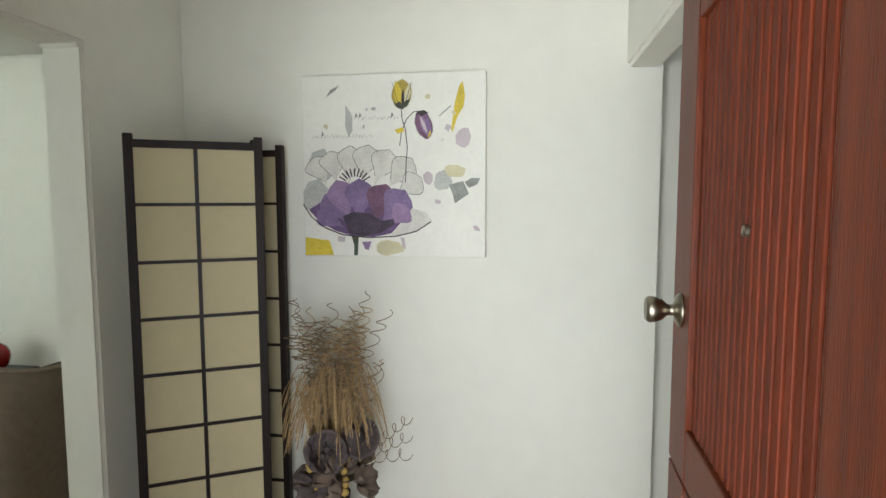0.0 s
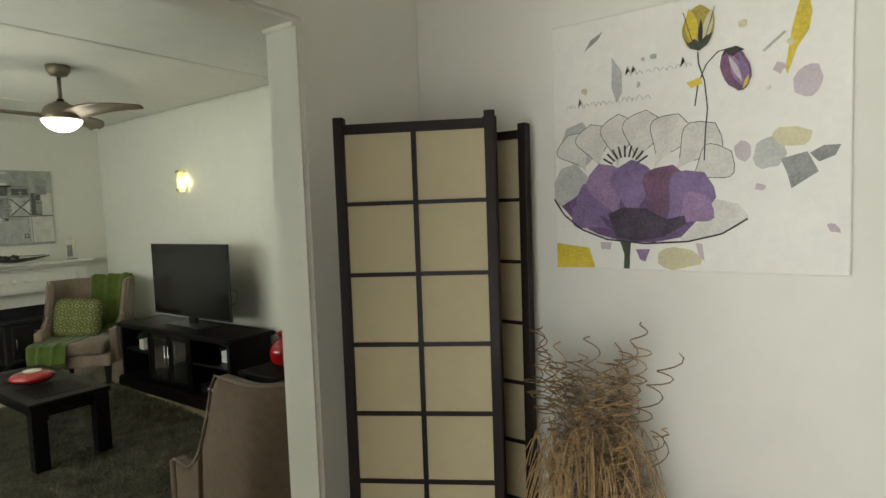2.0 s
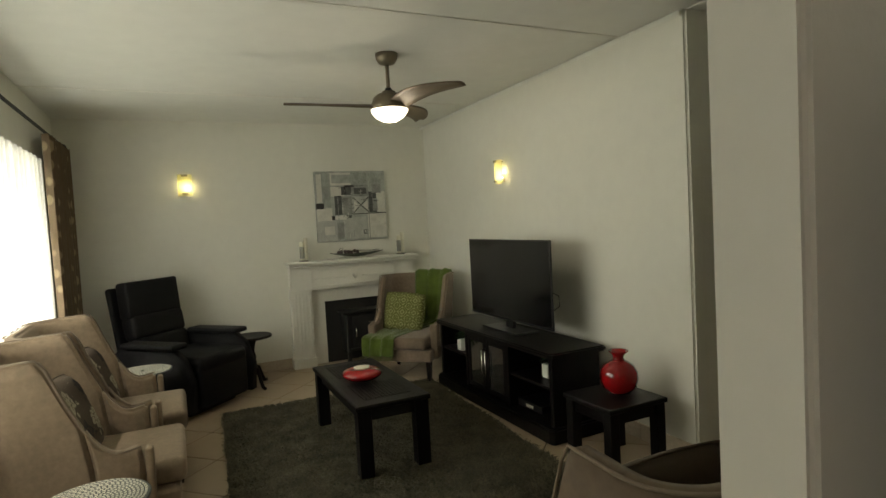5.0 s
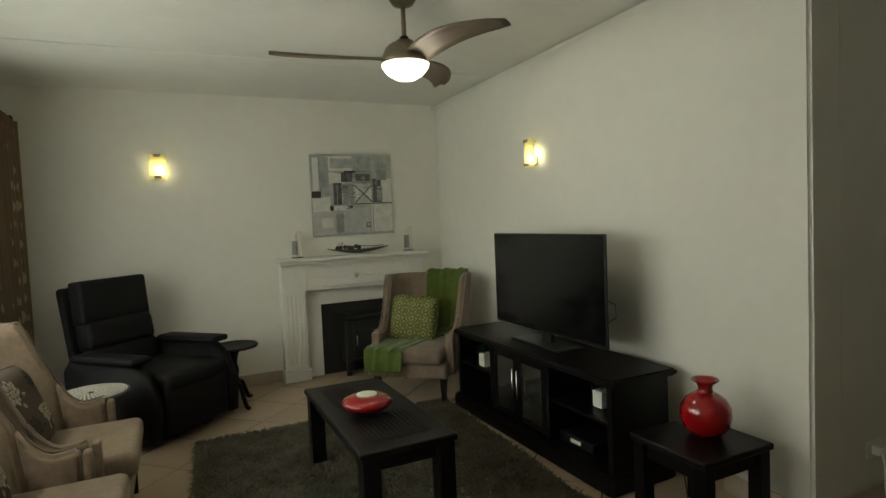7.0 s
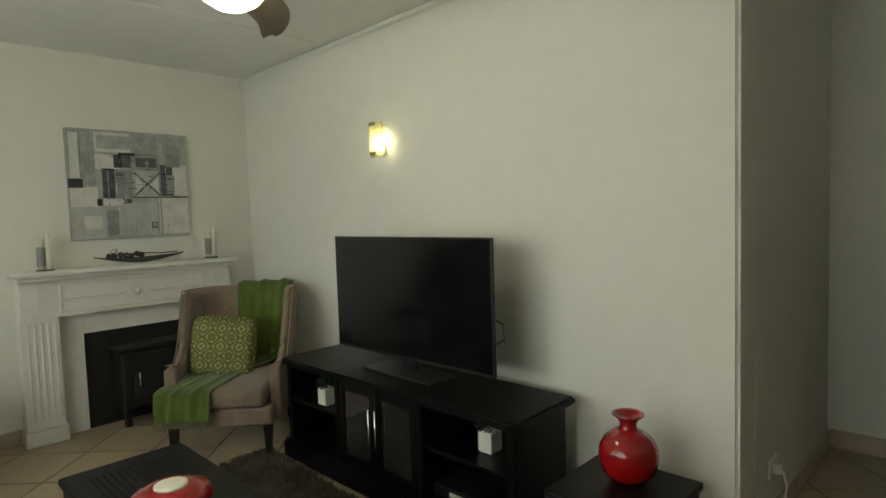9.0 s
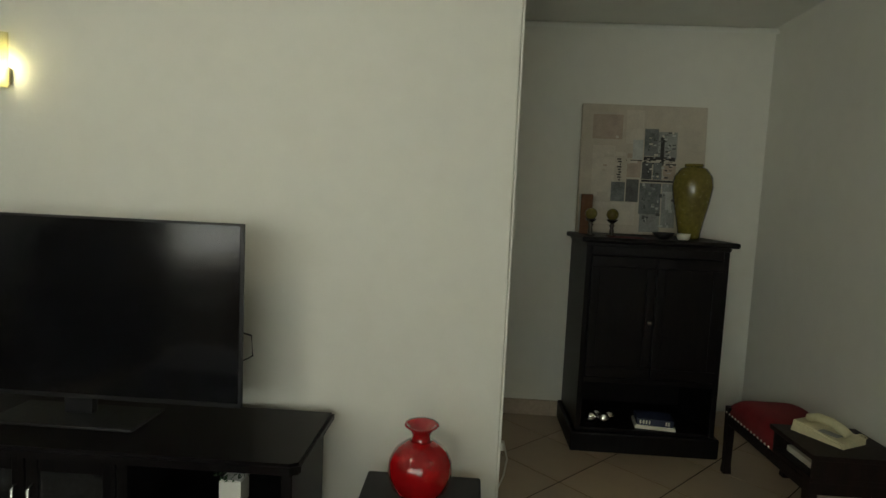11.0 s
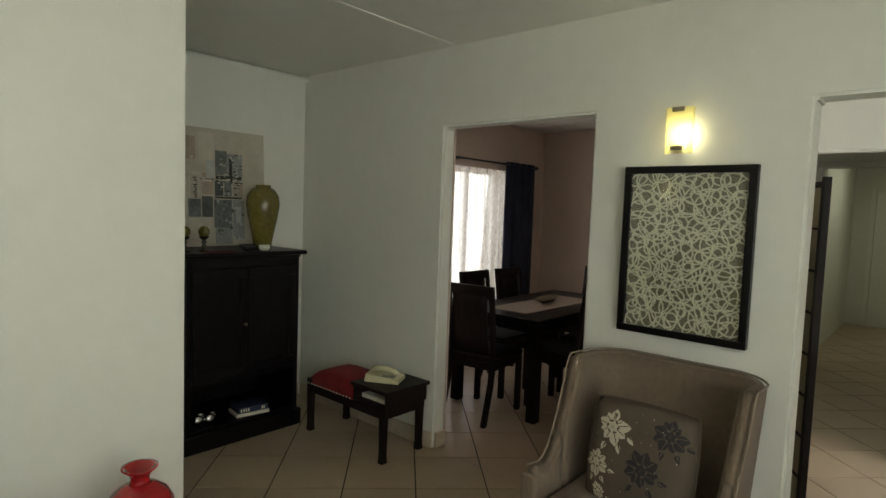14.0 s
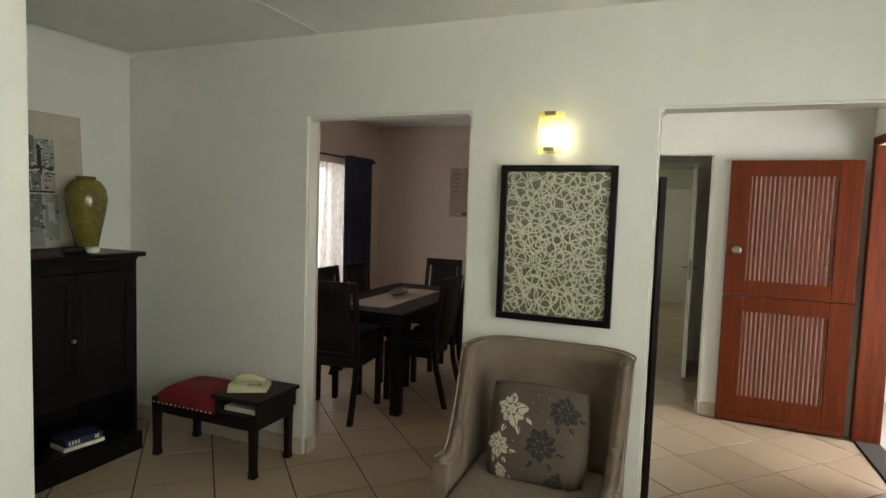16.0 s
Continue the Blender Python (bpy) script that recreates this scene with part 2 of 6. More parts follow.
CRIMSON = material("crimson_cloth", (0.19, 0.01, 0.012), 0.8, vary=0.15, scale=10, bump=0.3, bump_scale=200)
MAROON = material("maroon_cloth", (0.09, 0.008, 0.01), 0.8, vary=0.15, scale=10)
LINEN = material("natural_linen", (0.42, 0.34, 0.27), 0.9, vary=0.1, scale=20, bump=0.4, bump_scale=300)
LEAF = material("clipped_leaf", (0.03, 0.075, 0.025), 0.7, vary=0.5, scale=60, colour2=(0.06, 0.13, 0.05))
CHROME = material("polished_chrome", (0.75, 0.75, 0.74), 0.12, metal=1.0, vary=0.04)
CHROMEDARK = material("dark_polished_metal", (0.10, 0.09, 0.08), 0.25, metal=0.9, vary=0.2)
LOOPPAPER = material("cream_cut_paper", (0.80, 0.74, 0.54), 0.8, vary=0.03, scale=15)
KHAKI = material("khaki_board", (0.24, 0.205, 0.135), 0.85, vary=0.06, scale=8, bump=0.2)
PAPERWHITE = material("matt_white_paper", (0.70, 0.68, 0.56), 0.8, vary=0.03, scale=15, bump=0.1)
STRAW = material("dry_straw", (0.36, 0.24, 0.11), 0.8, vary=0.3, scale=9)
TWIG = material("curly_brown_twig", (0.17, 0.115, 0.06), 0.8, vary=0.3, scale=12)
PODS = material("mauve_grey_pod", (0.085, 0.066, 0.065), 0.85, vary=0.35, scale=20, bump=0.5)
PODS2 = material("brown_pod", (0.13, 0.095, 0.07), 0.85, vary=0.35, scale=20, bump=0.5)
STRAWBERRY = material("ochre_berry", (0.42, 0.28, 0.07), 0.6, vary=0.25, scale=20)
SAGE = material("grey_green_metal", (0.09, 0.10, 0.075), 0.5, metal=0.4, vary=0.25, scale=12)
NAVYBOOK = material("navy_book_cloth", (0.02, 0.028, 0.07), 0.6, vary=0.1)
BROWNGLASS = material("brown_glass", (0.13, 0.06, 0.03), 0.15, vary=0.2, coat=0.5)
GLASSTINT = material("thick_clear_glass", (0.9, 0.95, 0.93), 0.05)
GLASSTINT.node_tree.nodes["Principled BSDF"].inputs["Transmission Weight"].default_value = 1.0
SMOKE = material("dark_door_glass", (0.02, 0.02, 0.02), 0.06, vary=0.1, coat=0.6)
LAMPBULB = emitter("lit_bulb", (1.0, 0.93, 0.55), 14.0)
SHEER_P = sheer_cloth("floral_sheer_cloth", (0.88, 0.80, 0.74), 0.4)
CANVAS = material("canvas_white", (0.76, 0.755, 0.69), 0.75, vary=0.04, scale=5, bump=0.5, bump_scale=90)


def paint(name, colour, vary=0.22):
    return material(name, colour, 0.6, vary=vary, scale=16, bump=0.7, bump_scale=110, detail=8)


P_WHITE = paint("paint_white", (0.66, 0.65, 0.60), 0.08)
P_YELLOW = paint("paint_yellow", (0.60, 0.47, 0.04))
P_PALEYELLOW = paint("paint_pale_yellow", (0.58, 0.54, 0.34), 0.12)
P_OLIVE = paint("paint_olive", (0.36, 0.28, 0.05), 0.4)
P_PURPLE = paint("paint_purple", (0.19, 0.13, 0.26), 0.3)
P_MAUVE = paint("paint_mauve", (0.26, 0.17, 0.30), 0.3)
P_PLUM = paint("paint_plum", (0.15, 0.075, 0.13), 0.4)
P_DEEP = paint("paint_deep_purple", (0.12, 0.07, 0.17), 0.4)
P_DARKPLUM = paint("paint_dark_plum", (0.05, 0.035, 0.06), 0.5)
P_PALEMAUVE = paint("paint_pale_mauve", (0.50, 0.44, 0.46), 0.12)
P_PALEGREY = paint("paint_pale_grey", (0.45, 0.46, 0.43), 0.18)
P_SILVER = paint("paint_silver", (0.62, 0.61, 0.55), 0.15)
P_GREY = paint("paint_grey", (0.27, 0.28, 0.26), 0.3)
P_GREYWASH = paint("paint_grey_wash", (0.38, 0.40, 0.37), 0.25)
P_GREYWASH2 = paint("paint_grey_wash_two", (0.33, 0.35, 0.32), 0.35)
P_CHAR = paint("paint_charcoal", (0.09, 0.095, 0.09), 0.5)
P_SLATE = paint("paint_slate", (0.15, 0.16, 0.155), 0.45)
P_INK = paint("paint_ink", (0.03, 0.028, 0.026), 0.3)
P_GREENINK = paint("paint_green_ink", (0.05, 0.06, 0.035), 0.3)
P_CREAM = paint("paint_cream", (0.50, 0.45, 0.36), 0.12)
P_CREAM2 = paint("paint_light_cream", (0.56, 0.51, 0.42), 0.12)
P_TAUPE = paint("paint_taupe", (0.40, 0.32, 0.25), 0.15)
P_TAUPED = paint("paint_dark_taupe", (0.13, 0.10, 0.07), 0.2)


def lattice_cloth():
    m = material("green_lattice_cloth", (0.12, 0.13, 0.028), 0.9, bump=0.5, bump_scale=250)
    n, l = m.node_tree.nodes, m.node_tree.links
    b = n["Principled BSDF"]
    src = b.inputs["Base Color"].links[0].from_socket
    co = n.new("ShaderNodeTexCoord")
    mp = n.new("ShaderNodeMapping")
    mp.inputs["Scale"].default_value = (8.6, 0.0, 8.6)
    l.new(co.outputs["Object"], mp.inputs[0])
    axes = n.new("ShaderNodeSeparateXYZ")
    l.new(mp.outputs[0], axes.inputs[0])

    def maths(kind, first, second=None, value=None):
        node = n.new("ShaderNodeMath")
        node.operation = kind
        l.new(first, node.inputs[0])
        if second is not None:
            l.new(second, node.inputs[1])
        elif value is not None:
            node.inputs[1].default_value = value
        return node.outputs[0]

    waves = []
    for axis in ("X", "Z"):
        waves.append(maths("COSINE", maths("MULTIPLY", axes.outputs[axis], value=6.283)))
    fine = []
    for axis in ("X", "Z"):
        fine.append(maths("COSINE", maths("MULTIPLY", axes.outputs[axis], value=31.4)))
    total = maths("MULTIPLY", maths("ADD", waves[0], waves[1]), value=5.0)
    total = maths("ADD", total, maths("MULTIPLY", fine[0], fine[1]))
    si = n.new("ShaderNodeMath")
    si.operation = "SINE"
    l.new(total, si.inputs[0])
    rp = n.new("ShaderNodeValToRGB")
    rp.color_ramp.elements[0].position, rp.color_ramp.elements[1].position = 0.25, 0.45
    l.new(si.outputs[0], rp.inputs[0])
    mix = n.new("ShaderNodeMix")
    mix.data_type = "RGBA"
    l.new(rp.outputs[0], mix.inputs["Factor"])
    l.new(src, mix.inputs["A"])
    mix.inputs["B"].default_value = (0.29, 0.30, 0.13, 1)
    l.new(mix.outputs["Result"], b.inputs["Base Color"])
    return m


LATTICE = lattice_cloth()


# ---- builders ----
def link_mesh(name, bm, mat, smooth=None):
    me = bpy.data.meshes.new(name)
    if smooth is not None:
        for f in bm.faces:
            f.smooth = smooth
    bm.normal_update()
    bm.to_mesh(me)
    bm.free()
    for m in (mat if isinstance(mat, (list, tuple)) else (mat,)):
        me.materials.append(m)
    return me


def part(name, bm, mat, parent=None, label="", smooth=None):
    """One mesh object under a thing or a part."""
    ob = new(name, link_mesh(name, bm, mat, smooth))
    ob.parent = parent
    return tagged(ob, label)


def thing(name, at, label, category, group="", turn=0.0):
    ob = new(name)
    ob.empty_display_size = 0.1
    ob.matrix_world = pose(*at, 0, 0, turn)
    return tagged(ob, label, category, group)


def box(bm, x0, x1, y0, y1, z0, z1, bevel=0.0, seg=2, m=None):
    vs = [bm.verts.new((x, y, z)) for x in (x0, x1) for y in (y0, y1) for z in (z0, z1)]
    fs = [bm.faces.new([vs[i] for i in q]) for q in ((0, 1, 3, 2), (4, 6, 7, 5), (0, 4, 5, 1), (2, 3, 7, 6), (0, 2, 6, 4), (1, 5, 7, 3))]
    if bevel:
        es = list({e for f in fs for e in f.edges})
        r = bmesh.ops.bevel(bm, geom=es, offset=bevel, segments=seg, affect="EDGES", profile=0.5)
        vs = list({v for f in r["faces"] for v in f.verts} | {v for v in vs if v.is_valid})
    if m is not None:
        bmesh.ops.transform(bm, matrix=m, verts=[v for v in vs if v.is_valid])
    return bm


def B(*a, **k):
    return box(bmesh.new(), *a, **k)


def lathe(profile, seg=24, bm=None, m=None):
    """Turned shape from (radius, height) pairs."""
    bm = bm or bmesh.new()
    rings = []
    for r, z in profile:
        rings.append([bm.verts.new((r * math.cos(a * math.tau / seg), r * math.sin(a * math.tau / seg), z)) for a in range(seg)])
    for p, q in zip(rings, rings[1:]):
        for i in range(seg):
            bm.faces.new((p[i], p[(i + 1) % seg], q[(i + 1) % seg], q[i]))
    bm.faces.new(rings[0][::-1])
    bm.faces.new(rings[-1])
    if m is not None:
        bmesh.ops.transform(bm, matrix=m, verts=[v for r in rings for v in r])
    return bm


def tube(path, radius, seg=6, bm=None, taper=1.0):
    """A round bar along points."""
    bm = bm or bmesh.new()
    pts = [Vector(p) for p in path]
    rings = []
    for i, p in enumerate(pts):
        d = (pts[min(i + 1, len(pts) - 1)] - pts[max(i - 1, 0)]).normalized()
        side = d.cross(Vector((0, 0, 1)) if abs(d.z) < 0.9 else Vector((1, 0, 0))).normalized()
        up = side.cross(d)
        r = radius * (1 + (taper - 1) * i / max(1, len(pts) - 1))
        rings.append([bm.verts.new(p + side * r * math.cos(a * math.tau / seg) + up * r * math.sin(a * math.tau / seg)) for a in range(seg)])
    for p, q in zip(rings, rings[1:]):
        for i in range(seg):
            bm.faces.new((p[i], p[(i + 1) % seg], q[(i + 1) % seg], q[i]))
    bm.faces.new(rings[0][::-1])
    bm.faces.new(rings[-1])
    return bm


def prism(outline, h0, h1, axis="z", bm=None, bevel=0.0):
    """A flat outline given thickness along an axis."""
    bm = bm or bmesh.new()

    def at(u, v, h):
        return {"z": (u, v, h), "y": (u, h, v), "x": (h, u, v)}[axis]

    a = [bm.verts.new(at(u, v, h0)) for u, v in outline]
    b = [bm.verts.new(at(u, v, h1)) for u, v in outline]
    n = len(outline)
    fs = [bm.faces.new(a), bm.faces.new(b)]
    fs += [bm.faces.new((a[i], a[(i + 1) % n], b[(i + 1) % n], b[i])) for i in range(n)]
    bmesh.ops.recalc_face_normals(bm, faces=fs)
    if bevel:
        bmesh.ops.bevel(bm, geom=list(fs[0].edges) + list(fs[1].edges), offset=bevel, segments=2, affect="EDGES")
    return bm


def ring_sheet(f, nu, nv, bm=None, thick=0.0):
    """A sheet from f(u, v) -> point, u and v from 0 to 1; thick gives it a back."""
    bm = bm or bmesh.new()
    g = [[bm.verts.new(f(i / nu, j / nv)) for j in range(nv + 1)] for i in range(nu + 1)]
    fs = [bm.faces.new((g[i][j], g[i + 1][j], g[i + 1][j + 1], g[i][j + 1])) for i in range(nu) for j in range(nv)]
    if thick:
        bm.normal_update()
        bmesh.ops.solidify(bm, geom=fs, thickness=thick)
    return bm


# ---- setting ----
H = 2.52
XL, XR, XH, XE, XT = -7.50, -2.105, -1.95, -0.15, -3.748
YT, YN, YS, YH = 4.895, 6.46, 1.42, 3.60
YTW = 4.975
YP = 1.72


def structure(name, bm, mat, label="", parent=None):
    return tagged(part(name, bm, mat, parent, label), label, "", "", "structure")


def wall(name, x0, x1, y0, y1, z0=0.0, z1=H, mat=PLASTER, label="off-white painted plaster wall", bevel=0.0):
    return structure(name, B(x0, x1, y0, y1, z0, z1, bevel=bevel), mat, label)


def wall_with_holes(name, axis, a, b, lo, hi, holes, mat=PLASTER, label="off-white painted plaster wall", rounded=0.012, ends=()):
    """A wall from lo to hi along one axis, a to b thick, with openings (start, end, sill, head) cut through it."""
    bm = bmesh.new()
    cuts_u = sorted({lo, hi, *[h[0] for h in holes], *[h[1] for h in holes]})
    cuts_z = sorted({0.0, H, *[h[2] for h in holes], *[h[3] for h in holes]})
    verts = {}

    def v(u, t, z):
        k = (round(u, 5), t, round(z, 5))
        if k not in verts:
            verts[k] = bm.verts.new((t, u, z) if axis == "x" else (u, t, z))
        return verts[k]

    def solid(i, j):
        if not (0 <= i < len(cuts_u) - 1 and 0 <= j < len(cuts_z) - 1):
            return False
        u, z = (cuts_u[i] + cuts_u[i + 1]) / 2, (cuts_z[j] + cuts_z[j + 1]) / 2
        return not any(h[0] < u < h[1] and h[2] < z < h[3] for h in holes)

    for i in range(len(cuts_u) - 1):
        for j in range(len(cuts_z) - 1):
            if not solid(i, j):
                continue
            u0, u1, z0, z1 = cuts_u[i], cuts_u[i + 1], cuts_z[j], cuts_z[j + 1]
            for t in (a, b):
                bm.faces.new([v(u0, t, z0), v(u1, t, z0), v(u1, t, z1), v(u0, t, z1)])
            for di, dj, p, q in ((-1, 0, (u0, z0), (u0, z1)), (1, 0, (u1, z0), (u1, z1)), (0, -1, (u0, z0), (u1, z0)), (0, 1, (u0, z1), (u1, z1))):
                if not solid(i + di, j + dj):
                    bm.faces.new([v(p[0], a, p[1]), v(q[0], a, q[1]), v(q[0], b, q[1]), v(p[0], b, p[1])])
    bmesh.ops.recalc_face_normals(bm, faces=bm.faces)
    if rounded:
        k = 1 if axis == "x" else 0
        es = []
        for e in bm.edges:
            p, q = e.verts[0].co, e.verts[1].co
            flat = abs(p.z - q.z) < 1e-4 and (p.z < 1e-4 or p.z > H - 1e-4)
            outer = [u for u in (lo, hi) if abs(p[k] - u) < 1e-4 and abs(q[k] - u) < 1e-4]
            wanted = [c for c in ends if abs(p[0] - c[0]) < 1e-3 and abs(q[0] - c[0]) < 1e-3 and abs(p[1] - c[1]) < 1e-3 and abs(q[1] - c[1]) < 1e-3]
            if e.calc_face_angle(0) > 1.0 and not flat and (not outer or wanted):
                es.append(e)
        if es:
            bmesh.ops.bevel(bm, geom=es, offset=rounded, segments=3, affect="EDGES")
    return structure(name, bm, mat, label)


wall("wall_fireplace", XL - 0.2, XL, 1.2, YT + 0.2)
bm = bmesh.new()
low = [bm.verts.new((x, y, 0)) for x, y in ((XL + 0.002, YTW), (XT, YT), (XT, YT + 0.2), (XL + 0.002, YTW + 0.2))]
top = [bm.verts.new((v.co.x, v.co.y, H)) for v in low]
bm.faces.new(low[::-1])
bm.faces.new(top)
for i in range(4):
    bm.faces.new((low[i], low[(i + 1) % 4], top[(i + 1) % 4], top[i]))
corner = [e for e in bm.edges if all(abs(v.co.x - XT) < 1e-4 and abs(v.co.y - YT) < 1e-4 for v in e.verts)]
bmesh.ops.bevel(bm, geom=corner, offset=0.014, segments=3, affect="EDGES")
structure("wall_television", bm, PLASTER, "off-white painted plaster wall")
wall("wall_nook_west", XT - 0.14, XT, YT + 0.202, YN)
wall_with_holes("wall_living_east", "x", XR, -2.0, 3.62, YN - 0.002, [(3.994, 4.996, 0, 2.04)])
wall_with_holes("wall_hall_west", "x", XR, XH, YP, 3.62, [(YP - 0.01, 3.05, 0, 2.03)])
wall_with_holes("wall_hall_east", "x", XE, -0.02, YP - 0.15, YH, [(2.72, YH + 0.01, 0, 2.015)], rounded=0.014)
wall("wall_hall_north", XH + 0.002, -0.021, YH, YH + 0.1)
wall_with_holes("wall_entry", "y", YP - 0.15, YP - 0.002, XR, XE - 0.002, [(-1.13, -0.235, 0, 2.06)], rounded=0.006)
wall_with_holes("wall_window", "y", YS - 0.2, YS, XL + 0.002, XR, [(-6.6, -3.3, 0.75, 2.05)], rounded=0.008)
wall("wall_porch_return", XR, XR + 0.12, YS + 0.002, YP - 0.152)
wall_with_holes("wall_north", "y", YN, YN + 0.2, -3.92, 1.62, [(-1.45, 0.62, 0.5, 1.99)], label="off-white and peach painted outer wall", mat=PLASTER, rounded=0.006)
DIN = "peach painted plaster wall"
wall_with_holes("dining_lining_north", "y", YN - 0.012, YN - 0.002, -1.985, 1.45, [(-1.45, 0.62, 0.5, 1.99)], mat=PEACH, label=DIN, rounded=0)
wall("wall_dining_east", 1.45, 1.62, YH + 0.1, YN - 0.002, mat=PEACH, label=DIN)
wall("wall_dining_south", -1.985, 1.448, YH + 0.103, YH + 0.2, mat=PEACH, label=DIN)
wall_with_holes("dining_lining_west", "x", -1.998, -1.988, YH + 0.203, YN - 0.014, [(3.994, 4.996, 0, 2.04)], mat=PEACH, label=DIN, rounded=0)
wall("wall_corridor_north", -0.018, 6.0, 3.705, 3.8 - 0.101 + 0.002)
wall("wall_corridor_south", -0.018, 6.0, 2.45, 2.55)
wall_with_holes("wall_corridor_middle", "x", 1.62, 1.74, 2.552, 3.703, [(2.75, 3.52, 0, 2.06)], rounded=0.005)
wall("wall_corridor_end", 6.0, 6.1, 2.45, 3.8)
structure("ceiling", B(XL - 0.2, 6.1, 1.2, YN + 0.2, H, H + 0.12), CEILING, "white painted board ceiling")
structure("floor", B(XL - 0.2, 6.1, YP - 0.15, YN + 0.2, -0.12, -0.006), GROUT, "dark grout bed of the tiled floor")
structure("floor_south", B(XL - 0.2, XR + 0.12, 1.2, YP - 0.152, -0.12, -0.006), GROUT, "dark grout bed of the tiled floor")
structure("porch_floor", B(XR + 0.123, 2.5, -1.5, YP - 0.152, -0.12, -0.01), PORCH, "pale tiled porch floor")
structure("ground", B(-300, 300, -300, 300, -0.3, -0.15), GRASS, "green garden ground")
wall("porch_wall_east", 0.95, 1.05, -1.2, YP - 0.155, 0, 2.4, CONCRETE, "beige boarded porch wall")
for i in range(16):
    structure("porch_board", B(0.935, 0.949, -1.2 + i * 0.17, -1.2 + i * 0.17 + 0.163, 0, 0.95, 0.003), WHITEPAINT, "", None)
# unseen slab, added to keep direct sun off the hall floor
wall("porch_sun_blocker", XR + 0.13, 2.5, -1.6, YP - 0.16, 2.45, 2.55, CEILING, "unseen white slab added over the porch to block the sun")
wall("garden_wall", -14, 14, 11.5, 11.7, -0.15, 1.6, CONCRETE, "pale garden wall")
wall("garden_wall_south", -16, 4, -5.2, -5.0, -0.15, 1.8, CONCRETE, "pale garden wall")


def strip(name, x0, x1, y0, y1, z0, z1, mat, label, bevel=0.004):
    return structure(name, B(x0, x1, y0, y1, z0, z1, bevel=bevel), mat, label)


STRIP = "white painted ceiling cover strip"
strip("ceiling_strip_1", -4.2625, -4.2375, YS, YT, H - 0.005, H - 0.001, WHITEPAINT, STRIP)
strip("ceiling_strip_2", XT, XR - 0.03, 4.9075, 4.9325, H - 0.006, H - 0.001, WHITEPAINT, STRIP)
strip("ceiling_strip_3", -6.3125, -6.2875, YS, YT, H - 0.005, H - 0.001, WHITEPAINT, STRIP)


def cove(name, path, size=0.045):
    """Quarter-hollow moulding under the ceiling; path runs with the room on its left."""
    prof = [(0, 0)] + [(size * (1 - math.cos(a)), size * (math.sin(a) - 1)) for a in [i * math.pi / 16 for i in range(9)]]
    bm = bmesh.new()
    for (ax, ay), (bx, by) in zip(path, path[1:]):
        d = Vector((bx - ax, by - ay, 0)).normalized()
        nrm = Vector((-d.y, d.x, 0))
        rows = []
        for px, py in ((ax, ay), (bx, by)):
            rows.append([bm.verts.new(Vector((px, py, H)) + nrm * (0.001 + (size - o if k else 0.0)) + Vector((0, 0, h - 0.001))) for k, (o, h) in enumerate(prof)])
        for i in range(1, len(prof) - 1):
            bm.faces.new((rows[0][i], rows[1][i], rows[1][i + 1], rows[0][i + 1]))
    return tagged(part(name, bm, CEILING, None, "white painted plaster coving", True), "", "", "", "structure")


cove("cornice_living", [(XT, YT), (XL + 0.002, YTW)])
cove("cornice_nook", [(XR, YN), (XT, YN), (XT, YT + 0.1)])


def skirting(name, x0, x1, y0, y1):
    """A run of skirting tiles, 0.1 high."""
    base = structure(name, B(x0, x1, y0, y1, 0, 0.095), SKIRT, "tan tile skirting")
    along_x = (x1 - x0) > (y1 - y0)
    lo, hi = (x0, x1) if along_x else (y0, y1)
    n = max(1, round((hi - lo) / 0.4))
    for i in range(n):
        a, b = lo + (hi - lo) * i / n + 0.002, lo + (hi - lo) * (i + 1) / n - 0.002
        e = 0.0025
        bm = B(a, b, y0 - e, y1 + e, 0, 0.1, 0.002, 1) if along_x else B(x0 - e, x1 + e, a, b, 0, 0.1, 0.002, 1)
        part("tile", bm, SKIRT, base)
    return base


S = 0.012
skirting("skirting_1", XL, XL + S, YS + 0.02, 3.36)
sk = skirting("skirting_2", 0.02, XT - XL - 0.02, -S, 0)
sk.matrix_world = pose(XL, YTW, 0, 0, 0, -math.degrees(math.atan2(YTW - YT, XT - XL)))
skirting("skirting_3", XT, XT + S, YT + 0.02, YN - 0.02)
skirting("skirting_4", XT + 0.015, XR - 0.02, YN - S, YN)
skirting("skirting_5", XR - S, XR, 5.01, YN - 0.02)
skirting("skirting_6", XR - S, XR, 3.05, 3.98)
skirting("skirting_7", XH + 0.02, XE - 0.02, YH - S, YH)
skirting("skirting_8", XE - S, XE, YP + 0.08, 2.70)
skirting("skirting_9", XE + 0.01, -0.03, 2.72, 2.72 + S)
skirting("skirting_10", -1.985, -1.985 + S, 5.01, YN - 0.03)
skirting("skirting_11", 0.0, 1.6, 3.69, 3.70)
skirting("skirting_12", XR + 0.01, -2.01, 4.996 - S, 4.996)


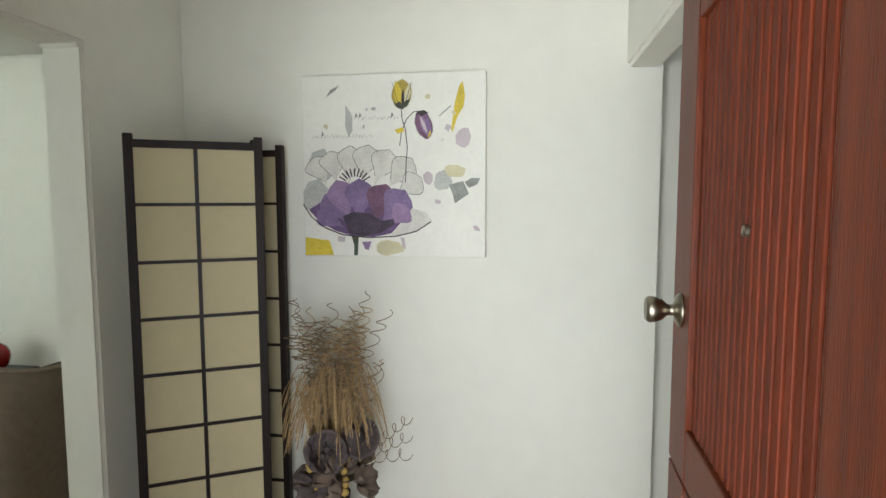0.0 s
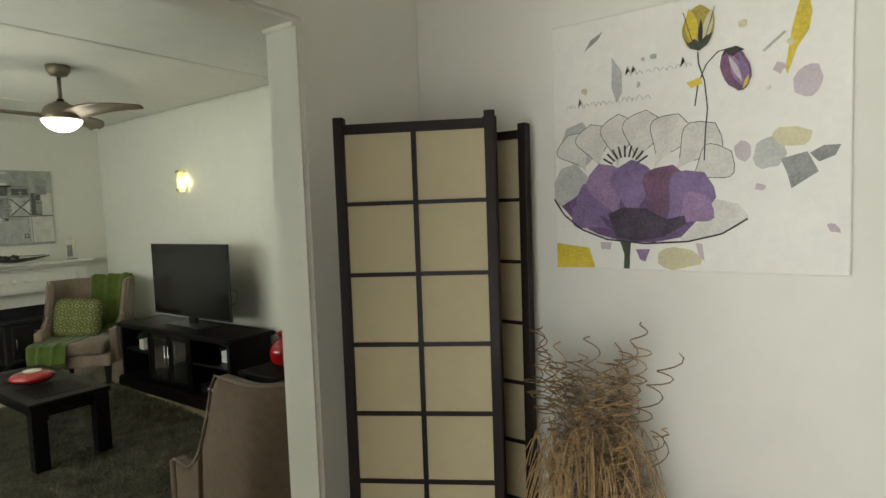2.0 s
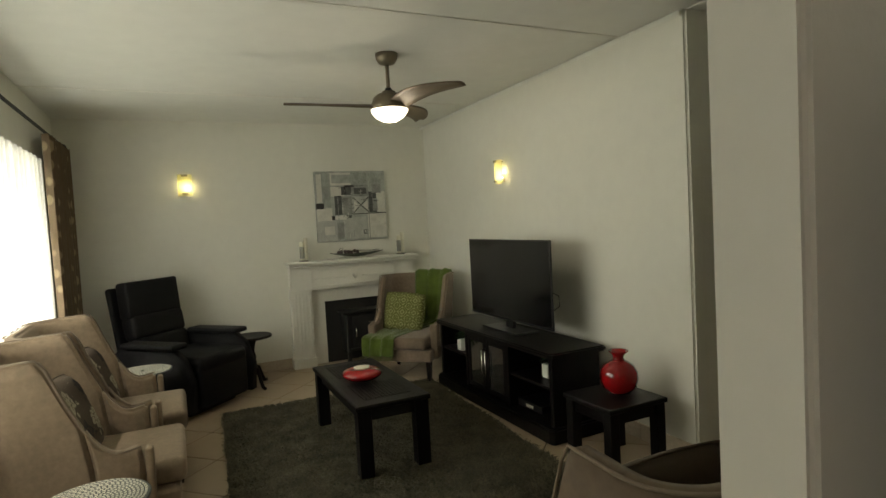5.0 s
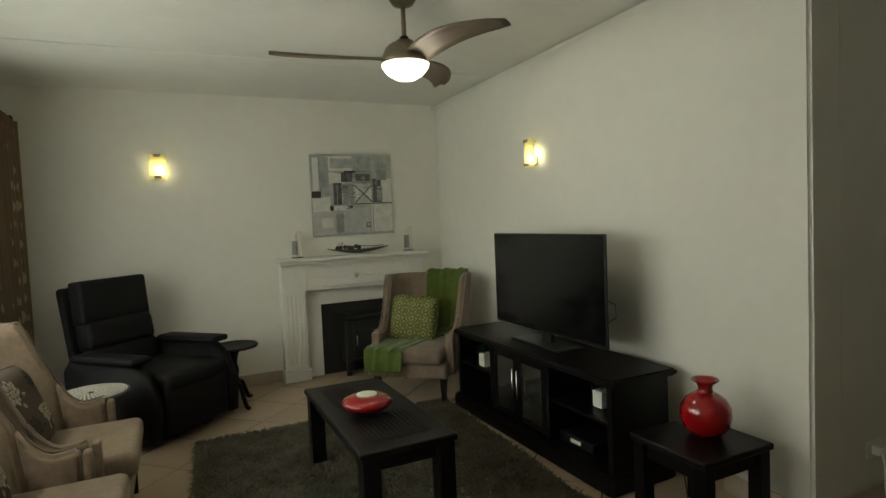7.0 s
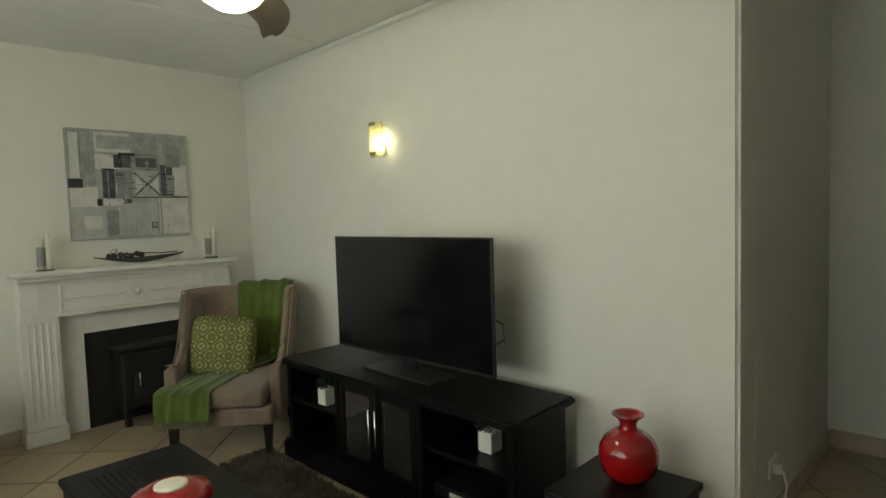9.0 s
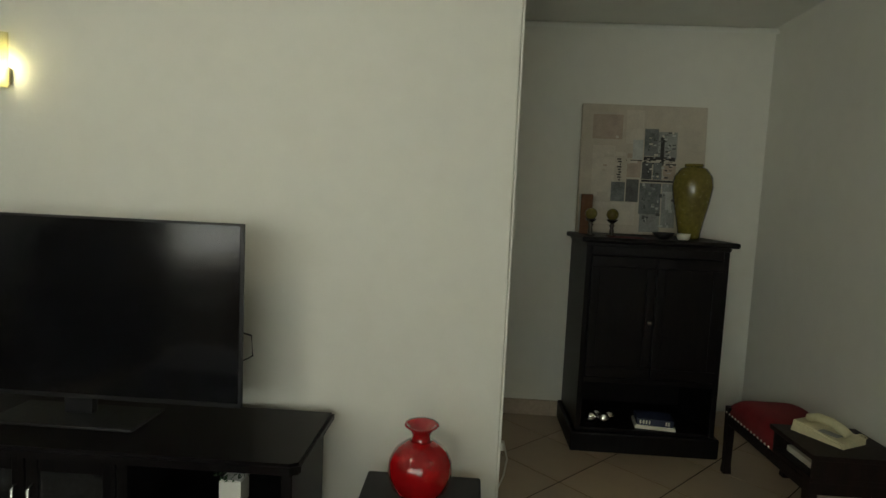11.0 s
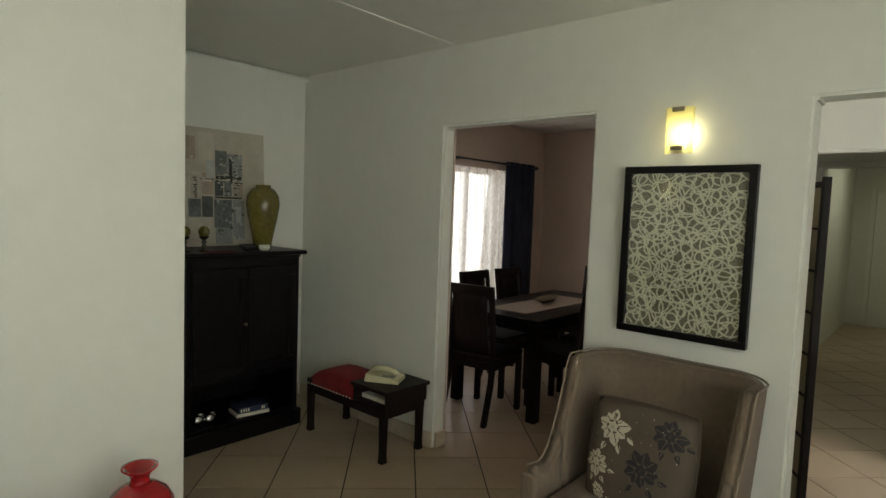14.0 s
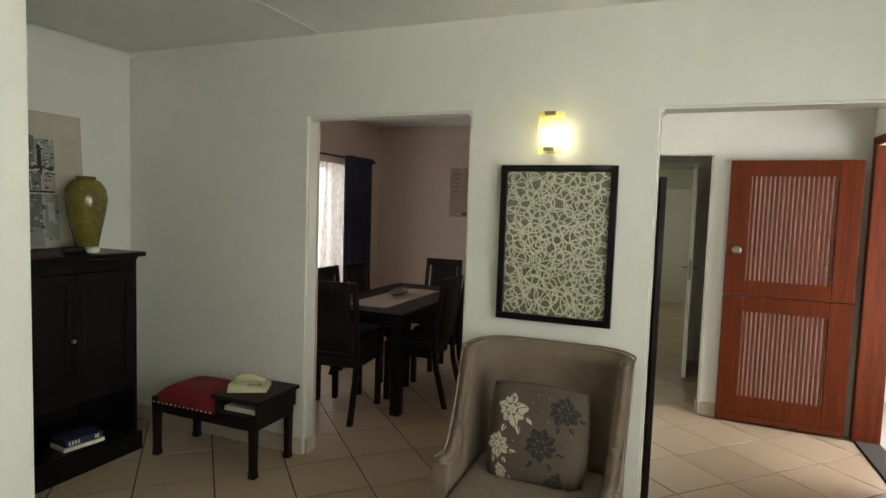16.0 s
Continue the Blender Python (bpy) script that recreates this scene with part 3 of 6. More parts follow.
# ---- windows ----
def window(name, x0, x1, y, z0, z1, inner):
    w = structure(name, B(x0, x1, y - 0.03, y + 0.03, z0, z0 + 0.05), WHITEPAINT, "white steel window behind a sheer curtain")
    part("window_frame", B(x0, x1, y - 0.03, y + 0.03, z1 - 0.05, z1), WHITEPAINT, w)
    n = 4
    for i in range(n + 1):
        x = x0 + (x1 - x0 - 0.04) * i / n
        part("window_frame", B(x, x + 0.04, y - 0.028, y + 0.028, z0 + 0.051, z1 - 0.051), WHITEPAINT, w)
    for i in range(n):
        xa = x0 + (x1 - x0 - 0.04) * i / n + 0.041
        xb = x0 + (x1 - x0 - 0.04) * (i + 1) / n - 0.001
        p = part("pane", B(xa, xb, y - 0.003, y + 0.003, z0 + 0.052, z1 - 0.052), GLASS, w)
        p.visible_shadow = False
    part("window_sill", B(x0 - 0.05, x1 + 0.05, min(y, inner), max(y, inner), z0 - 0.03, z0 - 0.001), SKIRT, w)
    return w


window("window_1", -6.6, -3.3, YS - 0.14, 0.75, 2.05, YS + 0.01)
window("window_2", -1.45, 0.62, YN + 0.14, 0.5, 1.99, YN - 0.02)


def drape(name, x0, x1, y, z0, z1, folds, depth, mat, label, category="curtain", seed=1, flare=0.0):
    rng = random.Random(seed)
    ph = [rng.uniform(0, 6) for _ in range(4)]

    def f(u, v):
        s = u * folds * math.tau
        a = depth * (0.35 + 0.65 * (1 - v)) if flare else depth
        off = math.sin(s + 0.5 * math.sin(s * 0.37 + ph[0]) + ph[1] * 0.2) + 0.35 * math.sin(2.3 * s + ph[2] + v)
        x = x0 + (x1 - x0) * u + 0.012 * math.sin(v * 3 + ph[3] + s)
        x += flare * (1 - v) * (u - 0.5)
        return (x, y + a * off, z0 + (z1 - z0) * v)

    ob = new(name, link_mesh(name, ring_sheet(f, int(folds * 14), 14), mat, True))
    return tagged(ob, label, category)


drape("sheer_curtain", -6.6, -3.4, YS + 0.045, 0.66, 2.06, 22, 0.014, SHEER, "white sheer curtain over the living room window", seed=3)
drape("sheer_curtain", -1.45, 0.60, YN - 0.055, 0.50, 1.985, 15, 0.016, SHEER_P, "white floral sheer curtain over the dining window", seed=4)
drape("patterned_curtain", -7.44, -6.55, YS + 0.10, 0.05, 2.24, 8, 0.028, DAMASK, "heavy brown damask curtain with ring pattern", seed=5)
drape("navy_curtain", 0.52, 1.08, YN - 0.11, 0.06, 2.09, 5, 0.03, NAVY, "dark navy eyelet curtain in the dining room", seed=6)


def curtain_rod(x0, x1, y, z, wall_y, mat):
    t = thing("curtain_rod", (0, 0, 0), "thin dark metal curtain rod with ball ends", "curtain rod")
    part("rod", tube([(x0, y, z), (x1, y, z)], 0.011, 10), mat, t, smooth=True)
    for x in (x0, x1):
        part("finial", lathe([(0.005, -0.03), (0.02, -0.015), (0.024, 0.0), (0.02, 0.015), (0.005, 0.03)], 12, m=pose(x, y, z, 0, 90, 0)), mat, t, smooth=True)
    n = 3
    for i in range(n):
        x = x0 + 0.06 + (x1 - x0 - 0.12) * i / (n - 1)
        part("bracket", B(x - 0.008, x + 0.008, min(y, wall_y), max(y, wall_y), z - 0.01, z + 0.01, 0.002), mat, t)
    return t


curtain_rod(-7.42, -3.3, YS + 0.09, 2.26, YS, IRON)
curtain_rod(-1.7, 1.12, YN - 0.11, 2.06, YN - 0.013, IRON)


# ---- hall ----
def front_door():
    t = thing("front_door", (-0.245, 1.775, 0.008), "open red varnished wooden stable door with vertical slats", "door", turn=-2.6)
    W = 0.82
    for name, z0, z1 in (("lower_leaf", 0.0, 0.955), ("upper_leaf", 0.962, 1.955)):
        bm = bmesh.new()
        box(bm, 0, 0.042, 0, 0.14, z0, z1, 0.003)
        box(bm, 0, 0.042, W - 0.14, W, z0, z1, 0.003)
        low = 0.2 if z0 == 0 else 0.11
        box(bm, 0.001, 0.041, 0.1405, W - 0.1405, z0, z0 + low, 0.003)
        box(bm, 0.001, 0.041, 0.1405, W - 0.1405, z1 - 0.115, z1, 0.003)
        leaf = part(name, bm, REDWOOD, t)
        n = 18
        for i in range(n):
            y = 0.142 + (W - 0.284) * (i + 0.5) / n
            part("slat", B(0.0095, 0.0155, y - 0.0094, y + 0.0094, z0 + low, z1 - 0.115, 0.002), SLATWOOD, leaf)
        # added pale sheet in place of the lit wall showing between the slats
        part("backing", B(0.0165, 0.036, 0.141, W - 0.141, z0 + low, z1 - 0.115), GAPLIGHT, leaf)
        for hz in (z0 + 0.15, z1 - 0.18):
            part("hinge", B(0.0395, 0.045, 0.004, 0.014, hz, hz + 0.1, 0.001), METAL, leaf, "aged brass hinge")
    m = Matrix.Translation((0, 0.75, 1.292)) @ pose(0, 0, 0, 0, -90, 0)
    part("knob", lathe([(0.034, 0), (0.034, 0.004), (0.026, 0.01), (0.012, 0.014), (0.011, 0.026), (0.015, 0.03), (0.021, 0.036), (0.026, 0.05), (0.027, 0.062), (0.022, 0.068), (0.012, 0.066)], 28, m=m), METAL, t, "aged brass door knob", smooth=True)
    m = Matrix.Translation((0.006, 0.39, 1.47)) @ pose(0, 0, 0, 0, -90, 0)
    part("peephole", lathe([(0.008, 0), (0.008, 0.006), (0.004, 0.008)], 12, m=m), METAL, t)
    part("weather_bar", B(-0.02, -0.0005, 0.02, W - 0.01, 0.012, 0.05, 0.006), REDWOOD, t)
    return t


front_door()
f = structure("door_frame_1", B(-0.262, -0.195, YP - 0.16, YP + 0.01, 0, 2.06, 0.006), REDWOOD, "red varnished wooden door frame")
part("jamb", B(-1.15, -1.09, YP - 0.16, YP + 0.01, 0, 2.06, 0.006), REDWOOD, f)
part("head", B(-1.15, -0.196, YP - 0.162, YP + 0.012, 2.0605, 2.12, 0.006), REDWOOD, f)
part("threshold", B(-1.089, -0.263, YP - 0.16, YP - 0.01, 0.0, 0.012, 0.003), GROUT, f)
m = part("door_mat", B(-1.0, -0.35, 0.95, 1.45, -0.01, 0.006, 0.004), RUG, None)
tagged(m, "dark door mat on the porch outside", "door mat")


def corridor_door():
    t = thing("corridor_door", (1.61, 2.78, 0.008), "white painted flush door standing ajar in the corridor", "door", turn=178.2)
    part("leaf", B(0, 0.76, -0.02, 0.02, 0, 1.99, 0.003), WHITEPAINT, t)
    part("lock_plate", B(0.7605, 0.763, -0.009, 0.009, 0.94, 1.12, 0.001), METAL, t)
    for s in (-1, 1):
        part("handle", tube([(0.70, s * 0.02, 1.05), (0.70, s * 0.06, 1.05), (0.62, s * 0.065, 1.05)], 0.008, 8), METAL, t, smooth=True)


corridor_door()
t = structure("door_2", B(5.955, 5.998, 2.62, 3.42, 0, 2.02, 0.004), WHITEPAINT, "closed white door at the corridor end")
part("door_frame", B(5.95, 5.998, 2.555, 2.615, 0, 2.08), WHITEPAINT, t)
part("door_frame", B(5.95, 5.998, 3.425, 3.485, 0, 2.08), WHITEPAINT, t)
f = structure("door_frame_2", B(1.60, 1.76, 2.70, 2.76, 0, 2.05, 0.004), WHITEPAINT, "white painted corridor door frame")
part("jamb", B(1.60, 1.76, 3.51, 3.57, 0, 2.05, 0.004), WHITEPAINT, f)
part("head", B(1.60, 1.76, 2.70, 3.57, 2.051, 2.10, 0.004), WHITEPAINT, f)


def folding_screen():
    t = thing("folding_screen", (0, 0, 0), "folding screen of dark wood lattice with cream paper panels", "folding screen")
    runs = [((-1.803, 3.026), (-1.43, 3.234)), ((-1.475, 3.30), (-1.86, 3.44)), ((-1.86, 3.50), (-1.47, 3.50))]
    for k, ((ax, ay), (bx, by)) in enumerate(runs):
        w = math.hypot(bx - ax, by - ay)
        ang = math.degrees(math.atan2(by - ay, bx - ax))
        p = part("screen_panel", B(0.024, w - 0.024, -0.002, 0.002, 0.17, 1.70), PAPER, t)
        p.matrix_basis = pose(ax, ay, 0, 0, 0, ang)
        for x0 in (0, w - 0.028):
            part("post", B(x0, x0 + 0.028, -0.016, 0.016, 0, 1.737, 0.003), DARKWOOD, p)
        part("rail", B(0.028, w - 0.028, -0.012, 0.012, 1.692, 1.718, 0.002), DARKWOOD, p)
        part("rail", B(0.028, w - 0.028, -0.012, 0.012, 0.155, 0.185, 0.002), DARKWOOD, p)
        part("mullion", B(w / 2 - 0.0065, w / 2 + 0.0065, -0.0095, 0.0095, 0.1855, 1.6915), DARKWOOD, p)
        for i in range(1, 8):
            z = 1.698 - i * 0.1905
            part("muntin", B(0.028, w - 0.028, -0.0085, 0.0085, z - 0.0055, z + 0.0055), DARKWOOD, p)
    return t


folding_screen()


# ---- paintings ----
def flat_shape(name, pts, depth, mat, parent, lift):
    """A painted shape: points in the canvas plane, laid proud of it."""
    return part(name, prism(pts, -0.035 - lift - depth, -0.035 - lift, "y"), mat, parent)


def petal(cx, cz, angle, length, width, n=10, tip=0.6):
    """Outline of a petal from its root outwards."""
    out = []
    a = radians(angle)
    dx, dz, sx, sz = math.cos(a), math.sin(a), -math.sin(a), math.cos(a)
    for s in (1, -1):
        rng = range(n + 1) if s == 1 else range(n - 1, 0, -1)
        for i in rng:
            q = i / n
            wq = width / 2 * math.sin(math.pi * q ** tip) * s
            out.append((cx + dx * length * q + sx * wq, cz + dz * length * q + sz * wq))
    return out


def stroke(pts, w):
    """A flat stroke of width w along points (u, v)."""
    left, right = [], []
    for i, p in enumerate(pts):
        a, b = pts[max(i - 1, 0)], pts[min(i + 1, len(pts) - 1)]
        d = math.hypot(b[0] - a[0], b[1] - a[1]) or 1
        nx, nz = -(b[1] - a[1]) / d * w / 2, (b[0] - a[0]) / d * w / 2
        left.append((p[0] + nx, p[1] + nz))
        right.append((p[0] - nx, p[1] - nz))
    return left + right[::-1]


def flower_painting():
    t = thing("flower_painting", (-1.415, YH - 0.002, 1.295), "square canvas of a purple poppy and buds on white", "painting")
    W = 0.74
    part("canvas", B(0, W, -0.035, 0, 0, 0.72, 0.004), CANVAS, t)
    k = W / 800.0

    def P(x, y):
        return ((x - 35) * k, (850 - y) * 0.000894)

    lift = [0.0]

    def add(name, pts, mat):
        lift[0] += 0.00012
        flat_shape(name, [P(*p) for p in pts], 0.0003, mat, t, lift[0])

    def blob(cx, cy, rx, ry, rot=0, n=14, rough=0.15, seed=0):
        rng = random.Random(seed)
        out = []
        for i in range(n):
            a = math.tau * i / n
            r = 1 + rng.uniform(-rough, rough)
            x, y = rx * r * math.cos(a), ry * r * math.sin(a)
            c, s = math.cos(radians(rot)), math.sin(radians(rot))
            out.append((cx + x * c - y * s, cy + x * s + y * c))
        return out

    add("painted_patch", [(40, 765), (150, 780), (170, 845), (40, 848)], P_YELLOW)
    add("painted_patch", blob(420, 810, 60, 35, 0, seed=2), P_PALEYELLOW)
    for i, (x, y, rx, ry, r) in enumerate([(655, 510, 40, 45, 10), (705, 470, 45, 28, 5), (740, 330, 32, 45, 20), (590, 500, 22, 30, 0), (120, 440, 60, 70, 0)]):
        add("painted_patch", blob(x, y, rx, ry, r, seed=10 + i), (P_PALEGREY, P_PALEYELLOW, P_PALEMAUVE, P_PALEMAUVE, P_PALEGREY)[i])
    add("painted_leaf", [(680, 530), (740, 515), (765, 570), (705, 612), (695, 570)], P_GREY)
    add("painted_leaf", [(745, 520), (775, 502), (812, 503), (800, 530), (765, 545)], P_GREY)
    add("painted_leaf", [(738, 88), (748, 150), (742, 195), (715, 240), (695, 305), (690, 290), (697, 235), (705, 180), (722, 110)], P_YELLOW)
    add("painted_leaf", [(205, 90), (190, 112), (145, 143), (165, 110)], P_GREY)
    add("painted_leaf", [(232, 175), (262, 225), (262, 290), (245, 320), (230, 270)], P_PALEGREY)
    outer = [(150, 540, 115, 150, 110), (190, 535, 100, 160, 105), (245, 540, 88, 185, 100), (300, 540, 80, 190, 110), (350, 545, 66, 185, 110), (400, 560, 50, 190, 105), (440, 585, 35, 150, 100)]
    for x, y, a, ln, wd in outer:
        pts = petal(x, -y, a, ln, wd * 1.15, tip=2.2)
        add("painted_petal", [(p, -q) for p, q in pts], P_SILVER)
        add("painted_line", stroke([(p, -q) for p, q in pts[3:17]], 2.2), P_CHAR)
    add("painted_petal", [(36, 560), (60, 515), (110, 500), (150, 545), (140, 620), (70, 650), (38, 625)], P_PALEGREY)
    add("painted_petal", [(420, 740), (470, 660), (520, 632), (580, 650), (606, 685), (590, 710), (520, 745), (440, 762)], P_SILVER)
    bowl = [(60, 640), (110, 610), (160, 575), (220, 560), (400, 560), (470, 600), (500, 640), (470, 700), (430, 745), (350, 762), (260, 758), (180, 735), (110, 695)]
    add("painted_petal", bowl, P_DEEP)
    for i, (x, y, a, ln, wd) in enumerate([(250, 720, 128, 190, 90), (260, 730, 108, 235, 95), (290, 740, 90, 240, 100), (340, 740, 72, 225, 110), (370, 730, 55, 215, 105), (400, 720, 40, 140, 80), (240, 730, 150, 165, 75)]):
        pts = petal(x, -y, a, ln, wd * 1.35, tip=2.4)
        add("painted_petal", [(p, -q) for p, q in pts], (P_PURPLE, P_MAUVE, P_PURPLE, P_PLUM, P_PURPLE, P_MAUVE, P_PURPLE)[i])
    add("painted_petal", [(215, 670), (260, 650), (330, 655), (390, 690), (440, 680), (445, 705), (380, 745), (300, 758), (240, 745)], P_DARKPLUM)
    for i in range(9):
        a = radians(150 - i * 15)
        cx, cy = 270, 530
        add("painted_stamen", stroke([(cx + 45 * math.cos(a), cy - 38 * math.sin(a)), (cx + 78 * math.cos(a), cy - 75 * math.sin(a))], 6), P_INK)
    add("painted_line", stroke([(36, 615), (70, 670), (130, 720), (210, 752), (330, 765), (450, 758), (540, 735), (604, 692)], 5), P_INK)
    add("painted_stem", [(252, 760), (285, 758), (282, 800), (280, 845), (262, 845), (265, 800)], P_GREENINK)
    add("painted_patch", [(300, 783), (342, 782), (328, 822), (312, 815)], P_MAUVE)
    add("painted_patch", [(190, 760), (225, 762), (222, 785), (192, 783)], P_PALEMAUVE)
    add("painted_patch", [(470, 762), (488, 765), (494, 815), (480, 805)], P_PALEMAUVE)
    add("painted_stem", stroke([(478, 205), (480, 240), (495, 290), (503, 370), (497, 440), (494, 520)], 3.5), P_INK)
    add("painted_stem", stroke([(470, 360), (478, 300), (500, 245), (530, 215), (555, 212)], 3.5), P_INK)
    add("painted_bud", blob(480, 138, 43, 62, 4, 20, 0.05, 31), P_OLIVE)
    add("painted_bud", [(p, -q) for p, q in petal(470, -198, 97, 120, 34, 12, 1.2)], P_YELLOW)
    add("painted_bud", [(p, -q) for p, q in petal(492, -196, 78, 108, 24, 12, 1.2)], P_PALEYELLOW)
    add("painted_bud", [(p, -q) for p, q in petal(484, -196, 88, 84, 12, 12, 1.0)], P_INK)
    add("painted_bud", [(441, 160), (455, 178), (470, 168), (482, 180), (497, 166), (517, 158), (505, 188), (482, 204), (458, 194)], P_GREENINK)
    for dx in (-40, 42):
        add("painted_line", stroke([(480 + dx * q, 200 - 118 * q ** 1.6 * (1.0 if q < 0.9 else 0.96)) for q in (0.0, 0.45, 0.8, 1.0)], 2.0), P_INK)
    add("painted_bud", blob(574, 270, 35, 62, -16, 20, 0.06, 33), P_PLUM)
    add("painted_bud", [(p, -q) for p, q in petal(560, -222, -72, 105, 30, 12, 1.2)], P_MAUVE)
    add("painted_bud", [(p, -q) for p, q in petal(556, -232, -66, 84, 14, 12, 1.0)], P_PALEMAUVE)
    add("painted_bud", [(p, -q) for p, q in petal(582, -224, -76, 100, 20, 12, 1.2)], P_PURPLE)
    add("painted_bud", [(537, 232), (548, 212), (575, 208), (596, 222), (580, 226), (566, 236), (552, 224)], P_INK)
    add("painted_bud", [(596, 305), (606, 292), (604, 316), (590, 330)], P_YELLOW)
    add("painted_leaf", stroke([(640, 235), (662, 216), (690, 192)], 7), P_GREYWASH)
    add("painted_leaf", [(448, 290), (485, 280), (490, 298), (462, 308)], P_YELLOW)
    rng = random.Random(5)
    for y0, x0, n in ((240, 275, 10), (318, 85, 14)):
        x = x0
        for i in range(n):
            h = rng.choice((6, 8, 9, 12, 26))
            add("painted_scrawl", stroke([(x, y0 + rng.uniform(-3, 6)), (x + 6, y0 - h), (x + 12, y0 - h * 0.5), (x + 17, y0 + 4)], 1.4), P_GREY)
            x += rng.uniform(13, 25)
    for i in range(34):
        x, y = rng.uniform(60, 800), rng.uniform(90, 830)
        if x < 630 and y > 300:
            continue
        r = rng.uniform(4, 15)
        add("painted_fleck", blob(x, y, r, r * rng.uniform(0.3, 1.2), rng.uniform(0, 90), 9, 0.3, 100 + i), rng.choice((P_PALEGREY, P_SILVER, P_PALEMAUVE, P_GREYWASH, P_PALEYELLOW)))
    return t


def abstract_painting():
    t = thing("abstract_painting", (XL + 0.002, 3.69, 1.278), "square grey, silver and black abstract canvas with relief blocks", "painting", turn=90)
    W, HH = 0.775, 0.745
    part("canvas", B(0, W, -0.035, 0, 0, HH, 0.004), P_GREYWASH, t)
    lift = [0.0]

    def R(x0, z0, x1, z1, mat, name="painted_block"):
        lift[0] += 0.00015
        part(name, B(x0 * W, x1 * W, -0.0362 - lift[0], -0.0352 - lift[0] + 0.0002, (1 - z1) * HH, (1 - z0) * HH), mat, t)

    rng = random.Random(11)
    grid = [(0.01, 0.01, 0.17, 0.32), (0.19, 0.02, 0.5, 0.2), (0.52, 0.02, 0.73, 0.2), (0.76, 0.03, 0.98, 0.28), (0.12, 0.22, 0.4, 0.36), (0.01, 0.52, 0.22, 0.7), (0.0, 0.7, 0.27, 0.99), (0.36, 0.66, 0.7, 0.97), (0.72, 0.62, 0.99, 0.97), (0.28, 0.74, 0.36, 0.97), (0.85, 0.3, 0.99, 0.6)]
    for g in grid:
        R(*g, rng.choice((P_PALEGREY, P_GREYWASH2, P_SILVER)))
    R(0.5, 0.2, 0.74, 0.36, P_GREY)
    R(0.36, 0.22, 0.5, 0.34, P_CHAR)
    R(0.54, 0.24, 0.72, 0.33, P_CHAR)
    R(0.26, 0.35, 0.36, 0.62, P_CHAR)
    R(0.37, 0.36, 0.5, 0.62, P_GREY)
    R(0.51, 0.37, 0.74, 0.61, P_PALEGREY)
    R(0.75, 0.3, 0.86, 0.6, P_CHAR)
    R(0.0, 0.45, 0.11, 0.53, P_INK)
    R(0.4, 0.2, 0.42, 0.33, P_INK)
    R(0.42, 0.2, 0.54, 0.225, P_INK)
    R(0.26, 0.63, 0.41, 0.69, P_WHITE)
    R(0.21, 0.63, 0.25, 0.69, P_INK)
    R(0.42, 0.63, 0.49, 0.67, P_CHAR)
    R(0.5, 0.61, 0.99, 0.62, P_INK)
    R(0.65, 0.85, 0.70, 0.91, P_INK)
    R(0.735, 0.2, 0.745, 0.98, P_GREY)
    R(0.3, 0.36, 0.31, 0.98, P_GREY)
    for a, b in (((0.52, 0.6), (0.74, 0.38)), ((0.52, 0.38), (0.74, 0.6))):
        lift[0] += 0.0002
        pts = [(a[0] * W, (1 - a[1]) * HH), (b[0] * W, (1 - b[1]) * HH)]
        part("painted_line", prism(stroke(pts, 0.008), -0.0375 - lift[0], -0.0355 - lift[0], "y"), P_INK, t)
    for s in (0, 1):
        lift[0] += 0.0002
        x = 0.53 if s == 0 else 0.73
        tri = [(x * W, (1 - 0.42) * HH), (x * W, (1 - 0.57) * HH), ((0.6 if s == 0 else 0.66) * W, (1 - 0.495) * HH)]
        part("painted_block", prism(tri, -0.0372 - lift[0], -0.0352 - lift[0], "y"), P_WHITE, t)
    R(0.02, 0.04, 0.09, 0.44, P_SILVER)
    R(0.11, 0.03, 0.21, 0.5, P_GREYWASH2)
    R(0.23, 0.05, 0.5, 0.17, P_GREYWASH)
    R(0.8, 0.19, 0.93, 0.32, P_GREY)
    R(0.8, 0.4, 0.87, 0.58, P_GREY)
    R(0.28, 0.64, 0.43, 0.665, P_WHITE)
    R(0.28, 0.73, 0.37, 0.96, P_GREY)
    R(0.1, 0.78, 0.24, 0.9, P_SILVER)
    R(0.77, 0.7, 0.95, 0.86, P_SILVER)
    R(0.655, 0.857, 0.695, 0.903, P_GREY)
    R(0.663, 0.865, 0.675, 0.88, P_SILVER)
    for _ in range(46):
        x, z = rng.uniform(0.24, 0.84), rng.uniform(0.2, 0.68)
        R(x, z, x + rng.uniform(0.02, 0.09), z + rng.uniform(0.003, 0.008), rng.choice((P_INK, P_INK, P_CHAR, P_CHAR, P_SILVER)), "painted_scratch")
    for _ in range(26):
        x, z = rng.uniform(0.02, 0.92), rng.uniform(0.02, 0.9)
        R(x, z, x + rng.uniform(0.003, 0.006), z + rng.uniform(0.03, 0.09), rng.choice((P_GREY, P_SILVER, P_WHITE)), "painted_scratch")
    return t


